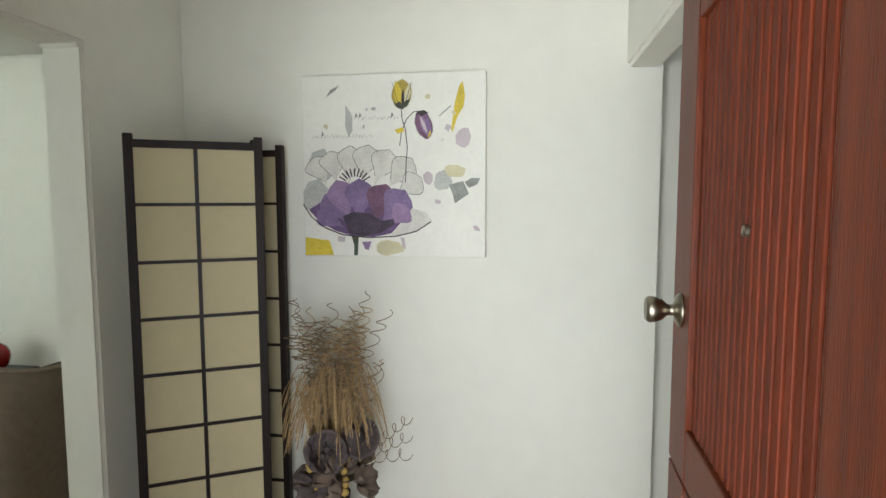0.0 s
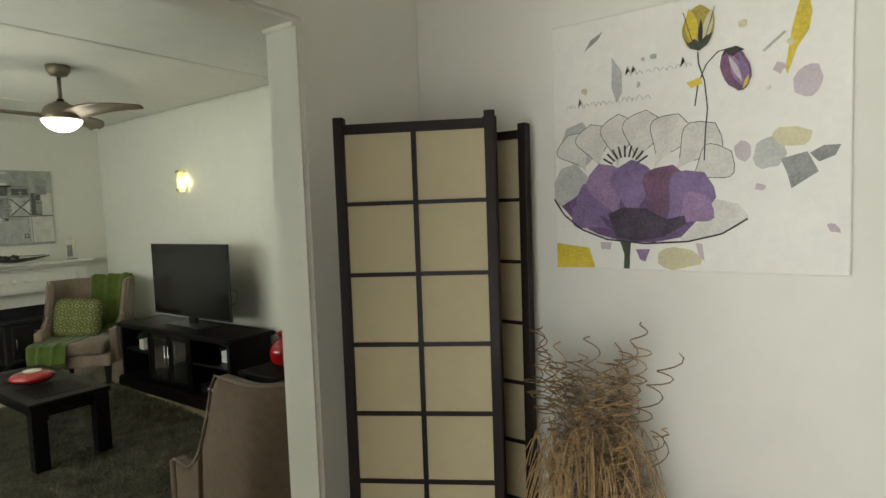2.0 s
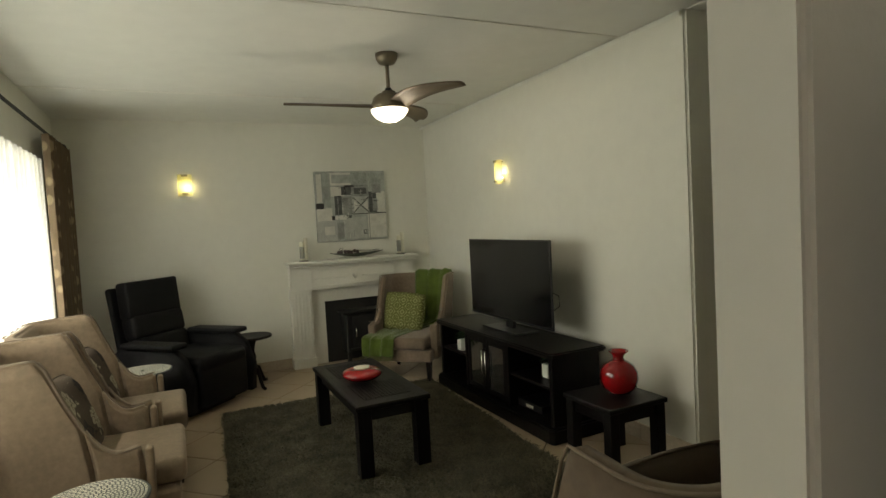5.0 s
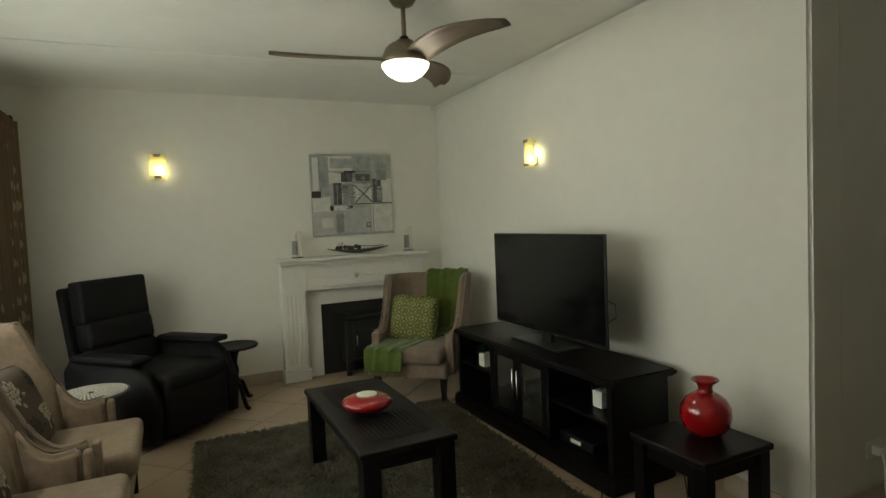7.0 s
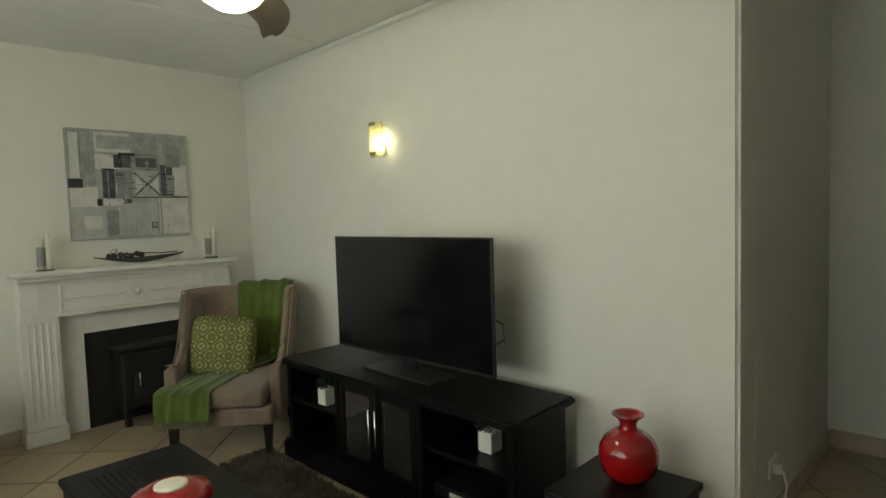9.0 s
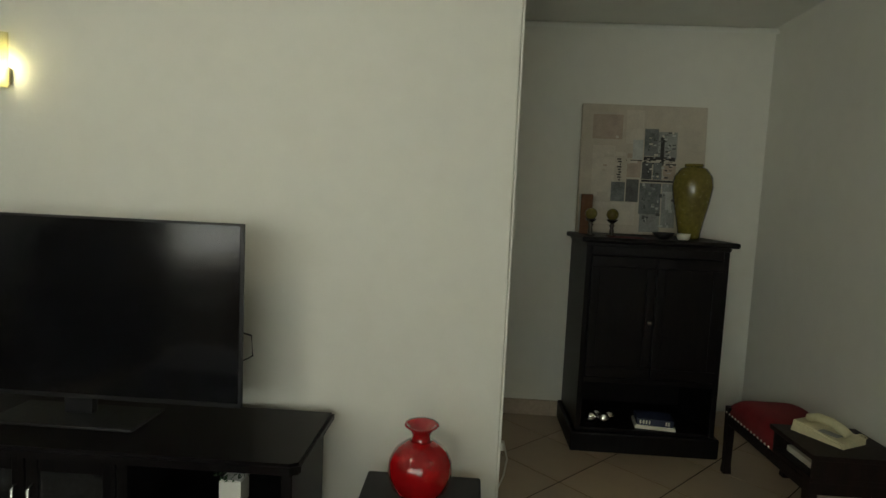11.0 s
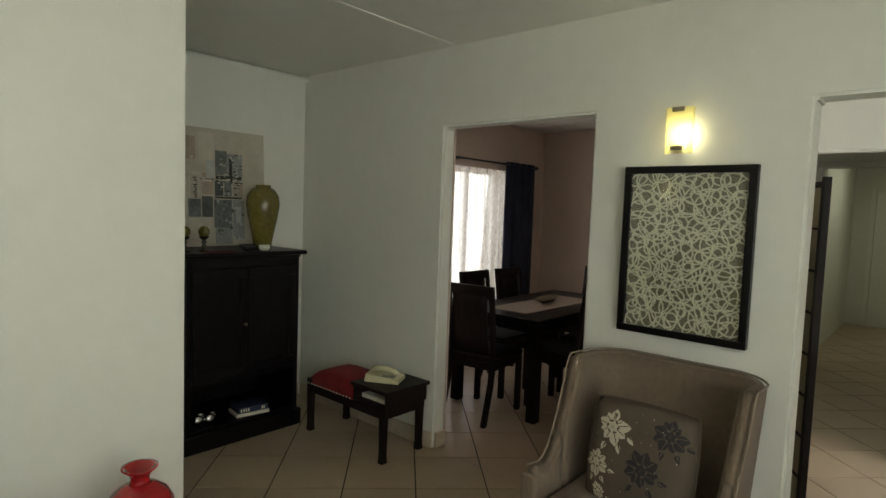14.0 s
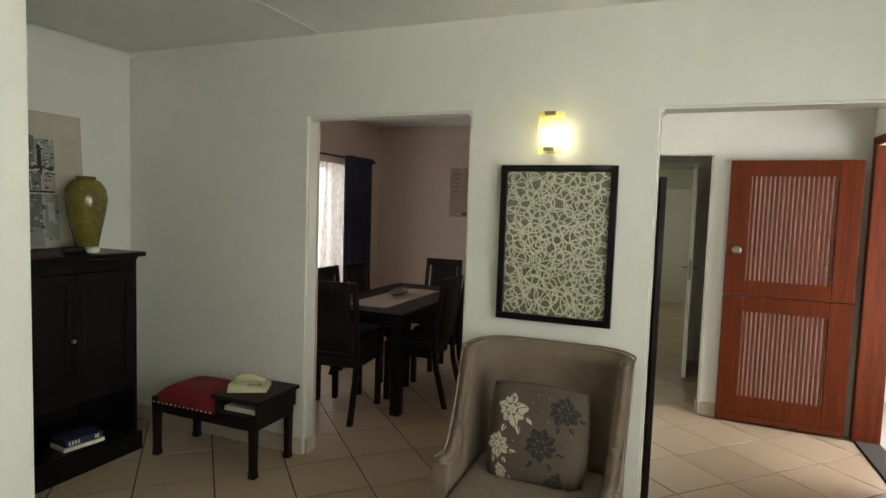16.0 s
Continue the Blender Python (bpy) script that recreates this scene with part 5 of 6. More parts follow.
def fireplace():
    t = thing("fireplace_surround", (XL, 4.035, 0), "white painted wooden fireplace surround with fluted pilasters", "fireplace")
    part("mantel_shelf", B(0, 0.235, -0.705, 0.705, 1.068, 1.10, 0.012), WHITEPAINT, t)
    part("mantel_moulding", B(0, 0.195, -0.69, 0.69, 1.04, 1.0675, 0.01), WHITEPAINT, t)
    part("frieze", B(0, 0.13, -0.67, 0.67, 0.80, 1.0395, 0.003), WHITEPAINT, t)
    for a, b, c, d in ((-0.46, 0.46, 0.83, 0.84), (-0.46, 0.46, 0.995, 1.005), (-0.46, -0.45, 0.8405, 0.9945), (0.45, 0.46, 0.8405, 0.9945)):
        part("panel_moulding", B(0.1305, 0.14, a, b, c, d, 0.003), WHITEPAINT, t)
    for s in (-1, 1):
        y0 = -0.675 if s < 0 else 0.465
        p = part("pilaster", B(0, 0.115, y0, y0 + 0.21, 0.10, 0.80, 0.003), WHITEPAINT, t)
        for i in range(5):
            yy = y0 + 0.03 + i * 0.0365
            part("flute", B(0.1155, 0.124, yy, yy + 0.018, 0.16, 0.77, 0.0035), WHITEPAINT, p)
        part("plinth_block", B(0, 0.135, y0 - 0.012, y0 + 0.222, 0, 0.0995, 0.006), WHITEPAINT, p)
        part("carved_drop", prism([(y0 + 0.09, 0.86), (y0 + 0.105, 0.84), (y0 + 0.12, 0.86), (y0 + 0.115, 0.99), (y0 + 0.095, 0.99)], 0.1305, 0.138, "x", bevel=0.002), WHITEPAINT, p)
    for s in (-1, 1):
        pts = [(0.138, s * (0.08 + 0.05 * i), 0.925 - 0.022 * math.sin(math.pi * ((i % 3) / 3.0 + 0.15))) for i in range(8)]
        part("garland", tube(pts, 0.006, 6), WHITEPAINT, t, smooth=True)
    part("garland_drop", lathe([(0.006, -0.03), (0.02, -0.01), (0.03, 0.01), (0.012, 0.025)], 12, m=pose(0.136, 0, 0.915)), WHITEPAINT, t, smooth=True)
    part("hearth_panel", B(0, 0.03, -0.464, -0.315, 0, 0.7995), WHITEPAINT, t)
    part("hearth_panel", B(0, 0.03, 0.315, 0.464, 0, 0.7995), WHITEPAINT, t)
    part("hearth_panel", B(0, 0.03, -0.3145, 0.3145, 0.655, 0.7995), WHITEPAINT, t)
    part("firebox_back", B(0.0, 0.012, -0.3145, 0.3145, 0.0, 0.6545), IRON, t)
    s = thing("wood_stove", (XL + 0.02, 4.10, 0), "small black cast iron stove standing in the fireplace", "stove")
    part("body", B(0.0, 0.20, -0.22, 0.22, 0.12, 0.52, 0.02), IRON, s)
    part("top_plate", B(0.0, 0.23, -0.25, 0.25, 0.521, 0.55, 0.008), IRON, s)
    part("ash_lip", B(0.201, 0.24, -0.18, 0.18, 0.14, 0.16, 0.004), IRON, s)
    d = part("door", B(0.201, 0.215, -0.15, 0.17, 0.19, 0.49, 0.006), IRON, s)
    part("handle", tube([(0.22, -0.12, 0.26), (0.235, -0.12, 0.3), (0.235, -0.12, 0.37)], 0.006, 8), CHROME, d, smooth=True)
    for y in (-0.19, 0.19):
        part("leg", B(0.15, 0.19, y - 0.02, y + 0.02, 0, 0.119, 0.006), IRON, s)


fireplace()


def candle_pair(y):
    t = thing("candle_stand", (XL + 0.12, y, 1.101), "clear glass candle stand with white candles on the mantel", "candle", "mantel candles")
    part("base", lathe([(0.05, 0), (0.052, 0.006), (0.03, 0.01)], 24), GLASSTINT, t, smooth=True)
    part("candle", lathe([(0.021, 0.0105), (0.022, 0.20), (0.01, 0.204)], 20, m=Matrix.Translation((0, -0.018, 0))), PAPERWHITE, t, smooth=True)
    part("candle", lathe([(0.02, 0.0105), (0.02, 0.235), (0.01, 0.239)], 20, m=Matrix.Translation((0, 0.024, 0))), PAPERWHITE, t, smooth=True)
    part("band", lathe([(0.0225, 0.03), (0.0235, 0.031), (0.0235, 0.15), (0.0225, 0.151)], 20, m=Matrix.Translation((0, -0.018, 0))), P_GREY, t, smooth=True)


candle_pair(3.515)
candle_pair(4.575)


def boat_dish():
    t = thing("boat_dish", (XL + 0.12, 4.08, 1.101), "long dark boat shaped dish with dried pods on the mantel", "dish")

    def f(u, v):
        y = -0.29 + 0.58 * u
        w = 0.055 * math.sin(math.pi * min(0.98, max(0.02, u))) ** 0.8
        q = (v - 0.5) * 2
        return (w * q, y, 0.008 + 0.045 * (abs(y) / 0.29) ** 1.6 * 1.1 + 0.032 * q * q * math.sin(math.pi * min(0.95, max(0.05, u))))

    part("dish", ring_sheet(f, 24, 8, thick=0.004), SAGE, t, smooth=True)
    rng = random.Random(9)
    for i in range(7):
        part("dried_pod", lathe([(0.004, -0.02), (0.018, -0.008), (0.02, 0.008), (0.008, 0.022)], 10, m=pose(rng.uniform(-0.02, 0.02), -0.2 + i * 0.035, 0.055 + rng.uniform(0, 0.02), rng.uniform(0, 90), rng.uniform(0, 90))), PODS, t, smooth=True)
    part("twig", tube([(0, -0.15, 0.07), (0.01, 0.0, 0.075), (0, 0.15, 0.065), (0, 0.25, 0.07)], 0.004, 6), PODS, t)
    part("curl", tube([(0, -0.17 + 0.02 * math.cos(a * 0.6), 0.08 + 0.02 * math.sin(a * 0.6) + a * 0.003) for a in range(12)], 0.002, 5), PODS, t)


boat_dish()


def sconce(x, y, z, turn):
    t = thing("wall_lamp", (x, y, z), "lit wall lamp with yellow ribbed glass and nickel clips", "wall lamp", "wall lamps", turn)
    part("backplate", B(-0.03, 0.03, -0.012, 0, -0.085, -0.02, 0.003), METAL, t)
    part("glass", ring_sheet(lambda u, v: (-0.062 + 0.124 * u, -0.05 - 0.022 * math.sin(math.pi * u), -0.105 + 0.205 * v), 12, 1, thick=0.004), LAMPGLASS, t, smooth=True)
    for zz in (-0.092, 0.078):
        part("clip", B(-0.027, 0.027, -0.084, -0.0765, zz, zz + 0.02, 0.002), METAL, t, "brushed nickel clip")
        part("clip_arm", B(-0.012, 0.012, -0.076, -0.0005, zz + 0.004, zz + 0.014, 0.001), METAL, t)
    part("bulb", lathe([(0.006, -0.03), (0.014, -0.02), (0.017, 0), (0.012, 0.016), (0.004, 0.022)], 12, m=pose(0.012, -0.035, -0.05)), LAMPBULB, t, smooth=True)
    p = t.matrix_world @ Vector((0.012, -0.03, -0.015))
    bulb("wall_lamp_bulb", p, LAMP_WATTS, (1.0, 0.88, 0.42), 0.012)


sconce(XL, 2.455, 1.91, 90)
sconce(-5.742, 4.934, 1.835, -1.2)
sconce(XR, 3.552, 1.925, -90)


def fan():
    t = thing("ceiling_fan", (-4.95, 3.62, H - 0.001), "bronze three-blade ceiling fan with a lit glass bowl", "ceiling fan")
    part("canopy", lathe([(0.018, -0.072), (0.05, -0.062), (0.068, -0.035), (0.072, 0)], 32), BRONZE, t, smooth=True)
    part("rod", lathe([(0.012, -0.215), (0.012, -0.0725)], 12), BRONZE, t, smooth=True)
    part("collar", lathe([(0.024, -0.235), (0.02, -0.2155)], 16), IRON, t, smooth=True)
    part("motor", lathe([(0.118, -0.352), (0.122, -0.335), (0.108, -0.30), (0.098, -0.275), (0.075, -0.255), (0.045, -0.245), (0.042, -0.236)], 36), BRONZE, t, smooth=True)
    part("bowl", lathe([(0.01, -0.432), (0.05, -0.424), (0.09, -0.40), (0.114, -0.37), (0.119, -0.3525)], 36), FANGLASS, t, smooth=True)

    def f(u, v):
        r = 0.075 + 0.575 * u
        w = 0.085 + 0.055 * math.sin(math.pi * min(1, u * 0.75 + 0.18)) - 0.02 * u
        if u > 0.93:
            w *= 1 - (u - 0.93) * (2.5 if v > 0.5 else 6)
        sweep = -0.07 * math.sin(math.pi * u * 0.9)
        c = (v - 0.5)
        tw = radians(20 - 10 * u)
        return (r, sweep + c * w * math.cos(tw) * 1.15, -0.318 + 0.018 * math.sin(u * 2.5) - c * w * math.sin(tw) - 0.01 * (c * 2) ** 2)

    for a in (262, 20, 141):
        b = part("blade", ring_sheet(f, 18, 5, thick=0.007), BLADE, t, "bronze curved fan blade", smooth=True)
        b.matrix_basis = pose(0, 0, 0, 0, 0, a)
    bulb("fan_bulb", (-4.95, 3.62, 2.03), FAN_WATTS, (1, 0.9, 0.7), 0.08)


fan()


# ---- seats ----
def pillow_point(w, h, t, u, v, side=1):
    """A point on a pillow: u, v from -1 to 1 across its face."""
    k = (1 - u ** 4) * (1 - v ** 4)
    pinch = 1 - 0.06 * (u * u * v * v)
    return Vector((w / 2 * u * pinch, -side * t / 2 * max(0.0, k) ** 0.5, h / 2 * v * pinch))


def pillow(name, w, h, thick, mat, parent, m, label, category="cushion", piping=None):
    ob = thing(name, (0, 0, 0), label, category)
    ob.matrix_world = m
    bm = bmesh.new()
    for s in (1, -1):
        ring_sheet(lambda u, v, s=s: pillow_point(w, h, thick, 2 * u - 1, 2 * v - 1, s), 14, 14, bm)
    bmesh.ops.remove_doubles(bm, verts=bm.verts, dist=0.0005)
    bmesh.ops.recalc_face_normals(bm, faces=bm.faces)
    part("cover", bm, mat, ob, smooth=True)
    edge = [pillow_point(w, h, thick, u, v) for u, v in [(-1 + 0.1 * i, -1) for i in range(20)] + [(1, -1 + 0.1 * i) for i in range(20)] + [(1 - 0.1 * i, 1) for i in range(20)] + [(-1, 1 - 0.1 * i) for i in range(21)]]
    part("piping", tube(edge, 0.004, 6), piping or mat, ob, smooth=True)
    return ob


def print_flowers(ob, w, h, thick, spots, seed=1):
    rng = random.Random(seed)

    def lay(pts, mat, lift, name="printed_leaf"):
        bm = bmesh.new()
        vs = []
        for x, z in pts:
            u, v = max(-0.97, min(0.97, 2 * x / w)), max(-0.97, min(0.97, 2 * z / h))
            vs.append(bm.verts.new(pillow_point(w, h, thick, u, v) + Vector((0, -0.0012 - lift, 0))))
        bm.faces.new(vs)
        bmesh.ops.triangulate(bm, faces=bm.faces)
        part(name, bm, mat, ob)

    for cx, cz, r, mat, vein in spots:
        r *= 1.05
        for k in range(9):
            a = 40 * k + rng.uniform(-9, 9)
            rr = r * rng.uniform(0.8, 1.2)
            lay(petal(cx, cz, a, rr, rr * 0.52, 8, 1.5), mat, 0.0004 * (k % 2), "printed_petal")
            pa = radians(a)
            lay(stroke([(cx + rr * q * math.cos(pa + 0.12), cz + rr * q * math.sin(pa + 0.12)) for q in (0.25, 0.5, 0.85)], r * 0.05), vein, 0.0012, "printed_vein")
        for k in range(6):
            a = 60 * k
            lay(petal(cx, cz, a, r * 0.45, r * 0.34, 6, 1.6), vein, 0.0014, "printed_petal")
            lay(petal(cx, cz, a + 20, r * 0.38, r * 0.26, 6, 1.6), mat, 0.0018, "printed_petal")
        for k in range(3):
            a = 250 + 45 * k
            lx, lz = cx + r * 1.1 * math.cos(radians(a)), cz + r * 1.1 * math.sin(radians(a))
            lay(petal(lx, lz, a + rng.uniform(-30, 30), r * 0.6, r * 0.32, 6), mat, 0.0004)
            lay(petal(lx + 0.002, lz, a, r * 0.45, r * 0.1, 5), vein, 0.0012)
    for _ in range(50):
        x, z = rng.uniform(-0.42, 0.42) * w, rng.uniform(-0.42, 0.42) * h
        lay([(x, z), (x + 0.003, z), (x + 0.003, z + 0.003), (x, z + 0.003)], rng.choice((PRINTWHITE, PRINTDARK)), 0.0005, "printed_dot")


def wing_chair(x, y, turn, label, cloth, w=0.72, tall=0.94, depth=0.74, wing=True):
    t = thing("wing_chair", (x, y, 0), label, "armchair", "wing chairs", turn)
    hw, zf, zb = w / 2, -depth / 2, depth / 2
    th = 0.065

    def plan(s):
        """s from 0 at one arm's front round the back to 1 at the other's."""
        L1, R = depth - 0.33, 0.16
        arc = math.pi / 2 * R
        back = 2 * hw - 2 * R
        total = 2 * L1 + 2 * arc + back
        d = s * total
        if d <= L1:
            return -hw, zf + 0.17 + d, 0.0
        d -= L1
        if d <= arc:
            a = d / R
            return -hw + R - R * math.cos(a), zf + 0.17 + L1 + R * math.sin(a), 0.5
        d -= arc
        if d <= back:
            return -hw + R + d, zf + 0.17 + L1 + R, 1.0
        d -= back
        if d <= arc:
            a = d / R
            return hw - R + R * math.sin(a), zf + 0.17 + L1 + R * math.cos(a), 0.5
        d -= arc
        return hw, zf + 0.17 + L1 - d, 0.0

    def top(s):
        q = min(s, 1 - s)
        base = 0.53 - 0.02 * min(1, q / 0.06)
        e = max(0.0, min(1.0, (q - 0.03) / 0.125))
        return base + (tall - 0.01 - base) * e ** 2.7 - 0.012 * max(0.0, min(1.0, (q - 0.16) / 0.12))

    def shell(s0, s1, n):
        def f(u, v):
            s = s0 + (s1 - s0) * u
            px, py, k = plan(s)
            z = 0.20 + (top(s) - 0.20) * v
            lean = max(0.0, z - 0.45)
            flare = 1 + 0.05 * lean * 2
            py2 = py + lean * 0.22 * (0.25 + 0.75 * max(0, (py - zf) / depth))
            return (px * flare, py2, z)
        bm = bmesh.new()
        g = [[f(i / n, j / 10) for j in range(11)] for i in range(n + 1)]
        rows_o, rows_i = [], []
        for i in range(n + 1):
            s = s0 + (s1 - s0) * i / n
            a, b = plan(max(0, s - 0.004)), plan(min(1, s + 0.004))
            d = Vector((b[0] - a[0], b[1] - a[1], 0)).normalized()
            nrm = Vector((d.y, -d.x, 0))
            rows_o.append([bm.verts.new(p) for p in g[i]])
            rows_i.append([bm.verts.new(Vector(p) + nrm * th * (1.0 - 0.12 * abs(2 * j / 10 - 1))) for j, p in enumerate(g[i])])
        for i in range(n):
            for j in range(10):
                bm.faces.new((rows_o[i][j], rows_o[i + 1][j], rows_o[i + 1][j + 1], rows_o[i][j + 1]))
                bm.faces.new((rows_i[i][j], rows_i[i][j + 1], rows_i[i + 1][j + 1], rows_i[i + 1][j]))
            bm.faces.new((rows_o[i][10], rows_o[i + 1][10], rows_i[i + 1][10], rows_i[i][10]))
            bm.faces.new((rows_o[i][0], rows_i[i][0], rows_i[i + 1][0], rows_o[i + 1][0]))
        for i in (0, n):
            for j in range(10):
                q = (rows_o[i][j], rows_o[i][j + 1], rows_i[i][j + 1], rows_i[i][j])
                bm.faces.new(q if i == 0 else q[::-1])
        bmesh.ops.recalc_face_normals(bm, faces=bm.faces)
        es = [e for e in bm.edges if e.calc_face_angle(0) > 0.9]
        bmesh.ops.bevel(bm, geom=es, offset=0.014, segments=3, affect="EDGES")
        return bm, [Vector(g[i][10]) for i in range(n + 1)]

    bm, edge_a = shell(0.0, 0.11, 8)
    part("arm", bm, cloth, t, smooth=True)
    bm, edge_b = shell(0.89, 1.0, 8)
    part("arm", bm, cloth, t, smooth=True)
    bm, edge_c = shell(0.111, 0.889, 60)
    part("backrest", bm, cloth, t, smooth=True)
    seam = [p + Vector((0, 0, 0.001)) for p in (edge_a + edge_c + edge_b)]
    part("piping", tube(seam, 0.0045, 6), PIPING, t, smooth=True)
    part("seat_frame", B(-hw + 0.035, hw - 0.035, zf + 0.03, zb - 0.12, 0.19, 0.30, 0.02), cloth, t, smooth=False)
    bm = B(-hw + th + 0.004, hw - th - 0.004, zf, zb - 0.14, 0.302, 0.415, 0.035, 4)
    part("seat_cushion", bm, cloth, t, smooth=True)
    for sx in (-1, 1):
        bm = B(sx * hw - 0.035 - 0.0, sx * hw + 0.035, zf + 0.13, zf + 0.165, 0.2, 0.515, 0.014, 3)
        if sx < 0:
            bmesh.ops.translate(bm, verts=bm.verts, vec=(0.035, 0, 0))
        else:
            bmesh.ops.translate(bm, verts=bm.verts, vec=(-0.035, 0, 0))
        part("arm_front", bm, cloth, t, smooth=True)
        for yy, sp in ((zf + 0.07, -0.01), (zb - 0.12, 0.05)):
            bm = bmesh.new()
            x = sx * (hw - 0.07)
            a = [bm.verts.new((x + dx * 0.024, yy + dy * 0.024, 0.19)) for dx, dy in ((-1, -1), (1, -1), (1, 1), (-1, 1))]
            b = [bm.verts.new((x + dx * 0.014, yy + sp + dy * 0.014, 0.0)) for dx, dy in ((-1, -1), (1, -1), (1, 1), (-1, 1))]
            bm.faces.new(a)
            bm.faces.new(b[::-1])
            for i in range(4):
                bm.faces.new((a[i], b[i], b[(i + 1) % 4], a[(i + 1) % 4]))
            part("leg", bm, DARKWOOD, t)
    return t


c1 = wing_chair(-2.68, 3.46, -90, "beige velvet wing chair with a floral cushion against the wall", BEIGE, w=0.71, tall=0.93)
cu = pillow("floral_cushion", 0.42, 0.42, 0.13, TAUPECLOTH, None, pose(-2.63, 3.455, 0.595, -12, 0, -90), "taupe cushion with white and dark printed flowers on the wing chair")
print_flowers(cu, 0.42, 0.42, 0.13, [(-0.10, 0.10, 0.06, PRINTWHITE, TAUPECLOTH), (-0.15, -0.05, 0.048, PRINTWHITE, TAUPECLOTH), (0.12, 0.12, 0.055, PRINTDARK, TAUPECLOTH), (0.03, -0.03, 0.06, PRINTDARK, TAUPECLOTH), (-0.13, -0.16, 0.03, PRINTWHITE, TAUPECLOTH), (0.10, -0.17, 0.042, PRINTDARK, TAUPECLOTH)], 2)
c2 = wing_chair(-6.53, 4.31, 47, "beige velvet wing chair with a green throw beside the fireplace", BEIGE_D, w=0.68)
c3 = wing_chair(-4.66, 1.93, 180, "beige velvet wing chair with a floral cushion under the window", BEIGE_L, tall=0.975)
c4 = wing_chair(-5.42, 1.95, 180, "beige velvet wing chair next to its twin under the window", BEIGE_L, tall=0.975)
for i, (px, py) in enumerate(((-4.68, 1.90), (-5.44, 1.92))):
    cu = pillow("floral_cushion", 0.42, 0.42, 0.14, TAUPECLOTH, None, pose(px, py - 0.09, 0.59, -20, 0, 172), "taupe cushion with white and dark printed flowers under the window")
    print_flowers(cu, 0.42, 0.42, 0.14, [(-0.10, 0.10, 0.06, PRINTWHITE, TAUPECLOTH), (0.1, -0.05, 0.055, PRINTWHITE, TAUPECLOTH), (0.12, 0.12, 0.05, PRINTDARK, TAUPECLOTH), (-0.06, -0.08, 0.06, PRINTDARK, TAUPECLOTH)], 4 + i)
M2 = c2.matrix_world
pillow("green_cushion", 0.41, 0.39, 0.12, LATTICE, None, M2 @ pose(-0.085, 0.05, 0.575, -16, 5, 2), "green and white lattice patterned cushion on the wing chair")


def throw():
    t = thing("green_throw", (0, 0, 0), "moss green knitted throw with fringe draped over the wing chair", "throw")
    t.matrix_world = M2
    path = [(0.505, 0.66, 0.10), (0.505, 0.85, 0.10), (0.495, 0.925, 0.10), (0.468, 0.950, 0.10), (0.425, 0.948, 0.10), (0.388, 0.89, 0.10), (0.335, 0.68, 0.10), (0.295, 0.47, 0.10), (0.22, 0.43, 0.02), (0.0, 0.426, -0.10), (-0.34, 0.422, -0.17), (-0.385, 0.405, -0.18), (-0.40, 0.33, -0.18), (-0.405, 0.25, -0.18)]
    half = [0.18, 0.185, 0.185, 0.185, 0.185, 0.18, 0.17, 0.155, 0.16, 0.16, 0.155, 0.155, 0.155, 0.15]

    def f(u, v):
        d = u * (len(path) - 1)
        i = min(int(d), len(path) - 2)
        q = d - i
        y, z, cx = [path[i][k] * (1 - q) + path[i + 1][k] * q for k in range(3)]
        h = half[i] * (1 - q) + half[i + 1] * q
        c = (v - 0.5) * 2
        fold = 0.006 * math.sin(c * 9 + u * 5) + 0.004 * math.sin(c * 17 + u * 9)
        return (cx + c * h, y - fold * (0.6 if z > 0.46 else 1.2), z + fold + 0.004)

    part("cloth", ring_sheet(f, 80, 22, thick=0.006), GREEN, t, smooth=True)
    rng = random.Random(2)
    for i in range(24):
        p = Vector(f(1.0, i / 23))
        pts = [p + Vector((rng.uniform(-0.004, 0.004) * k, -0.001 * k, -0.011 * k)) for k in range(5)]
        part("fringe", tube(pts, 0.0028, 4, taper=0.6), GREEN, t)


throw()


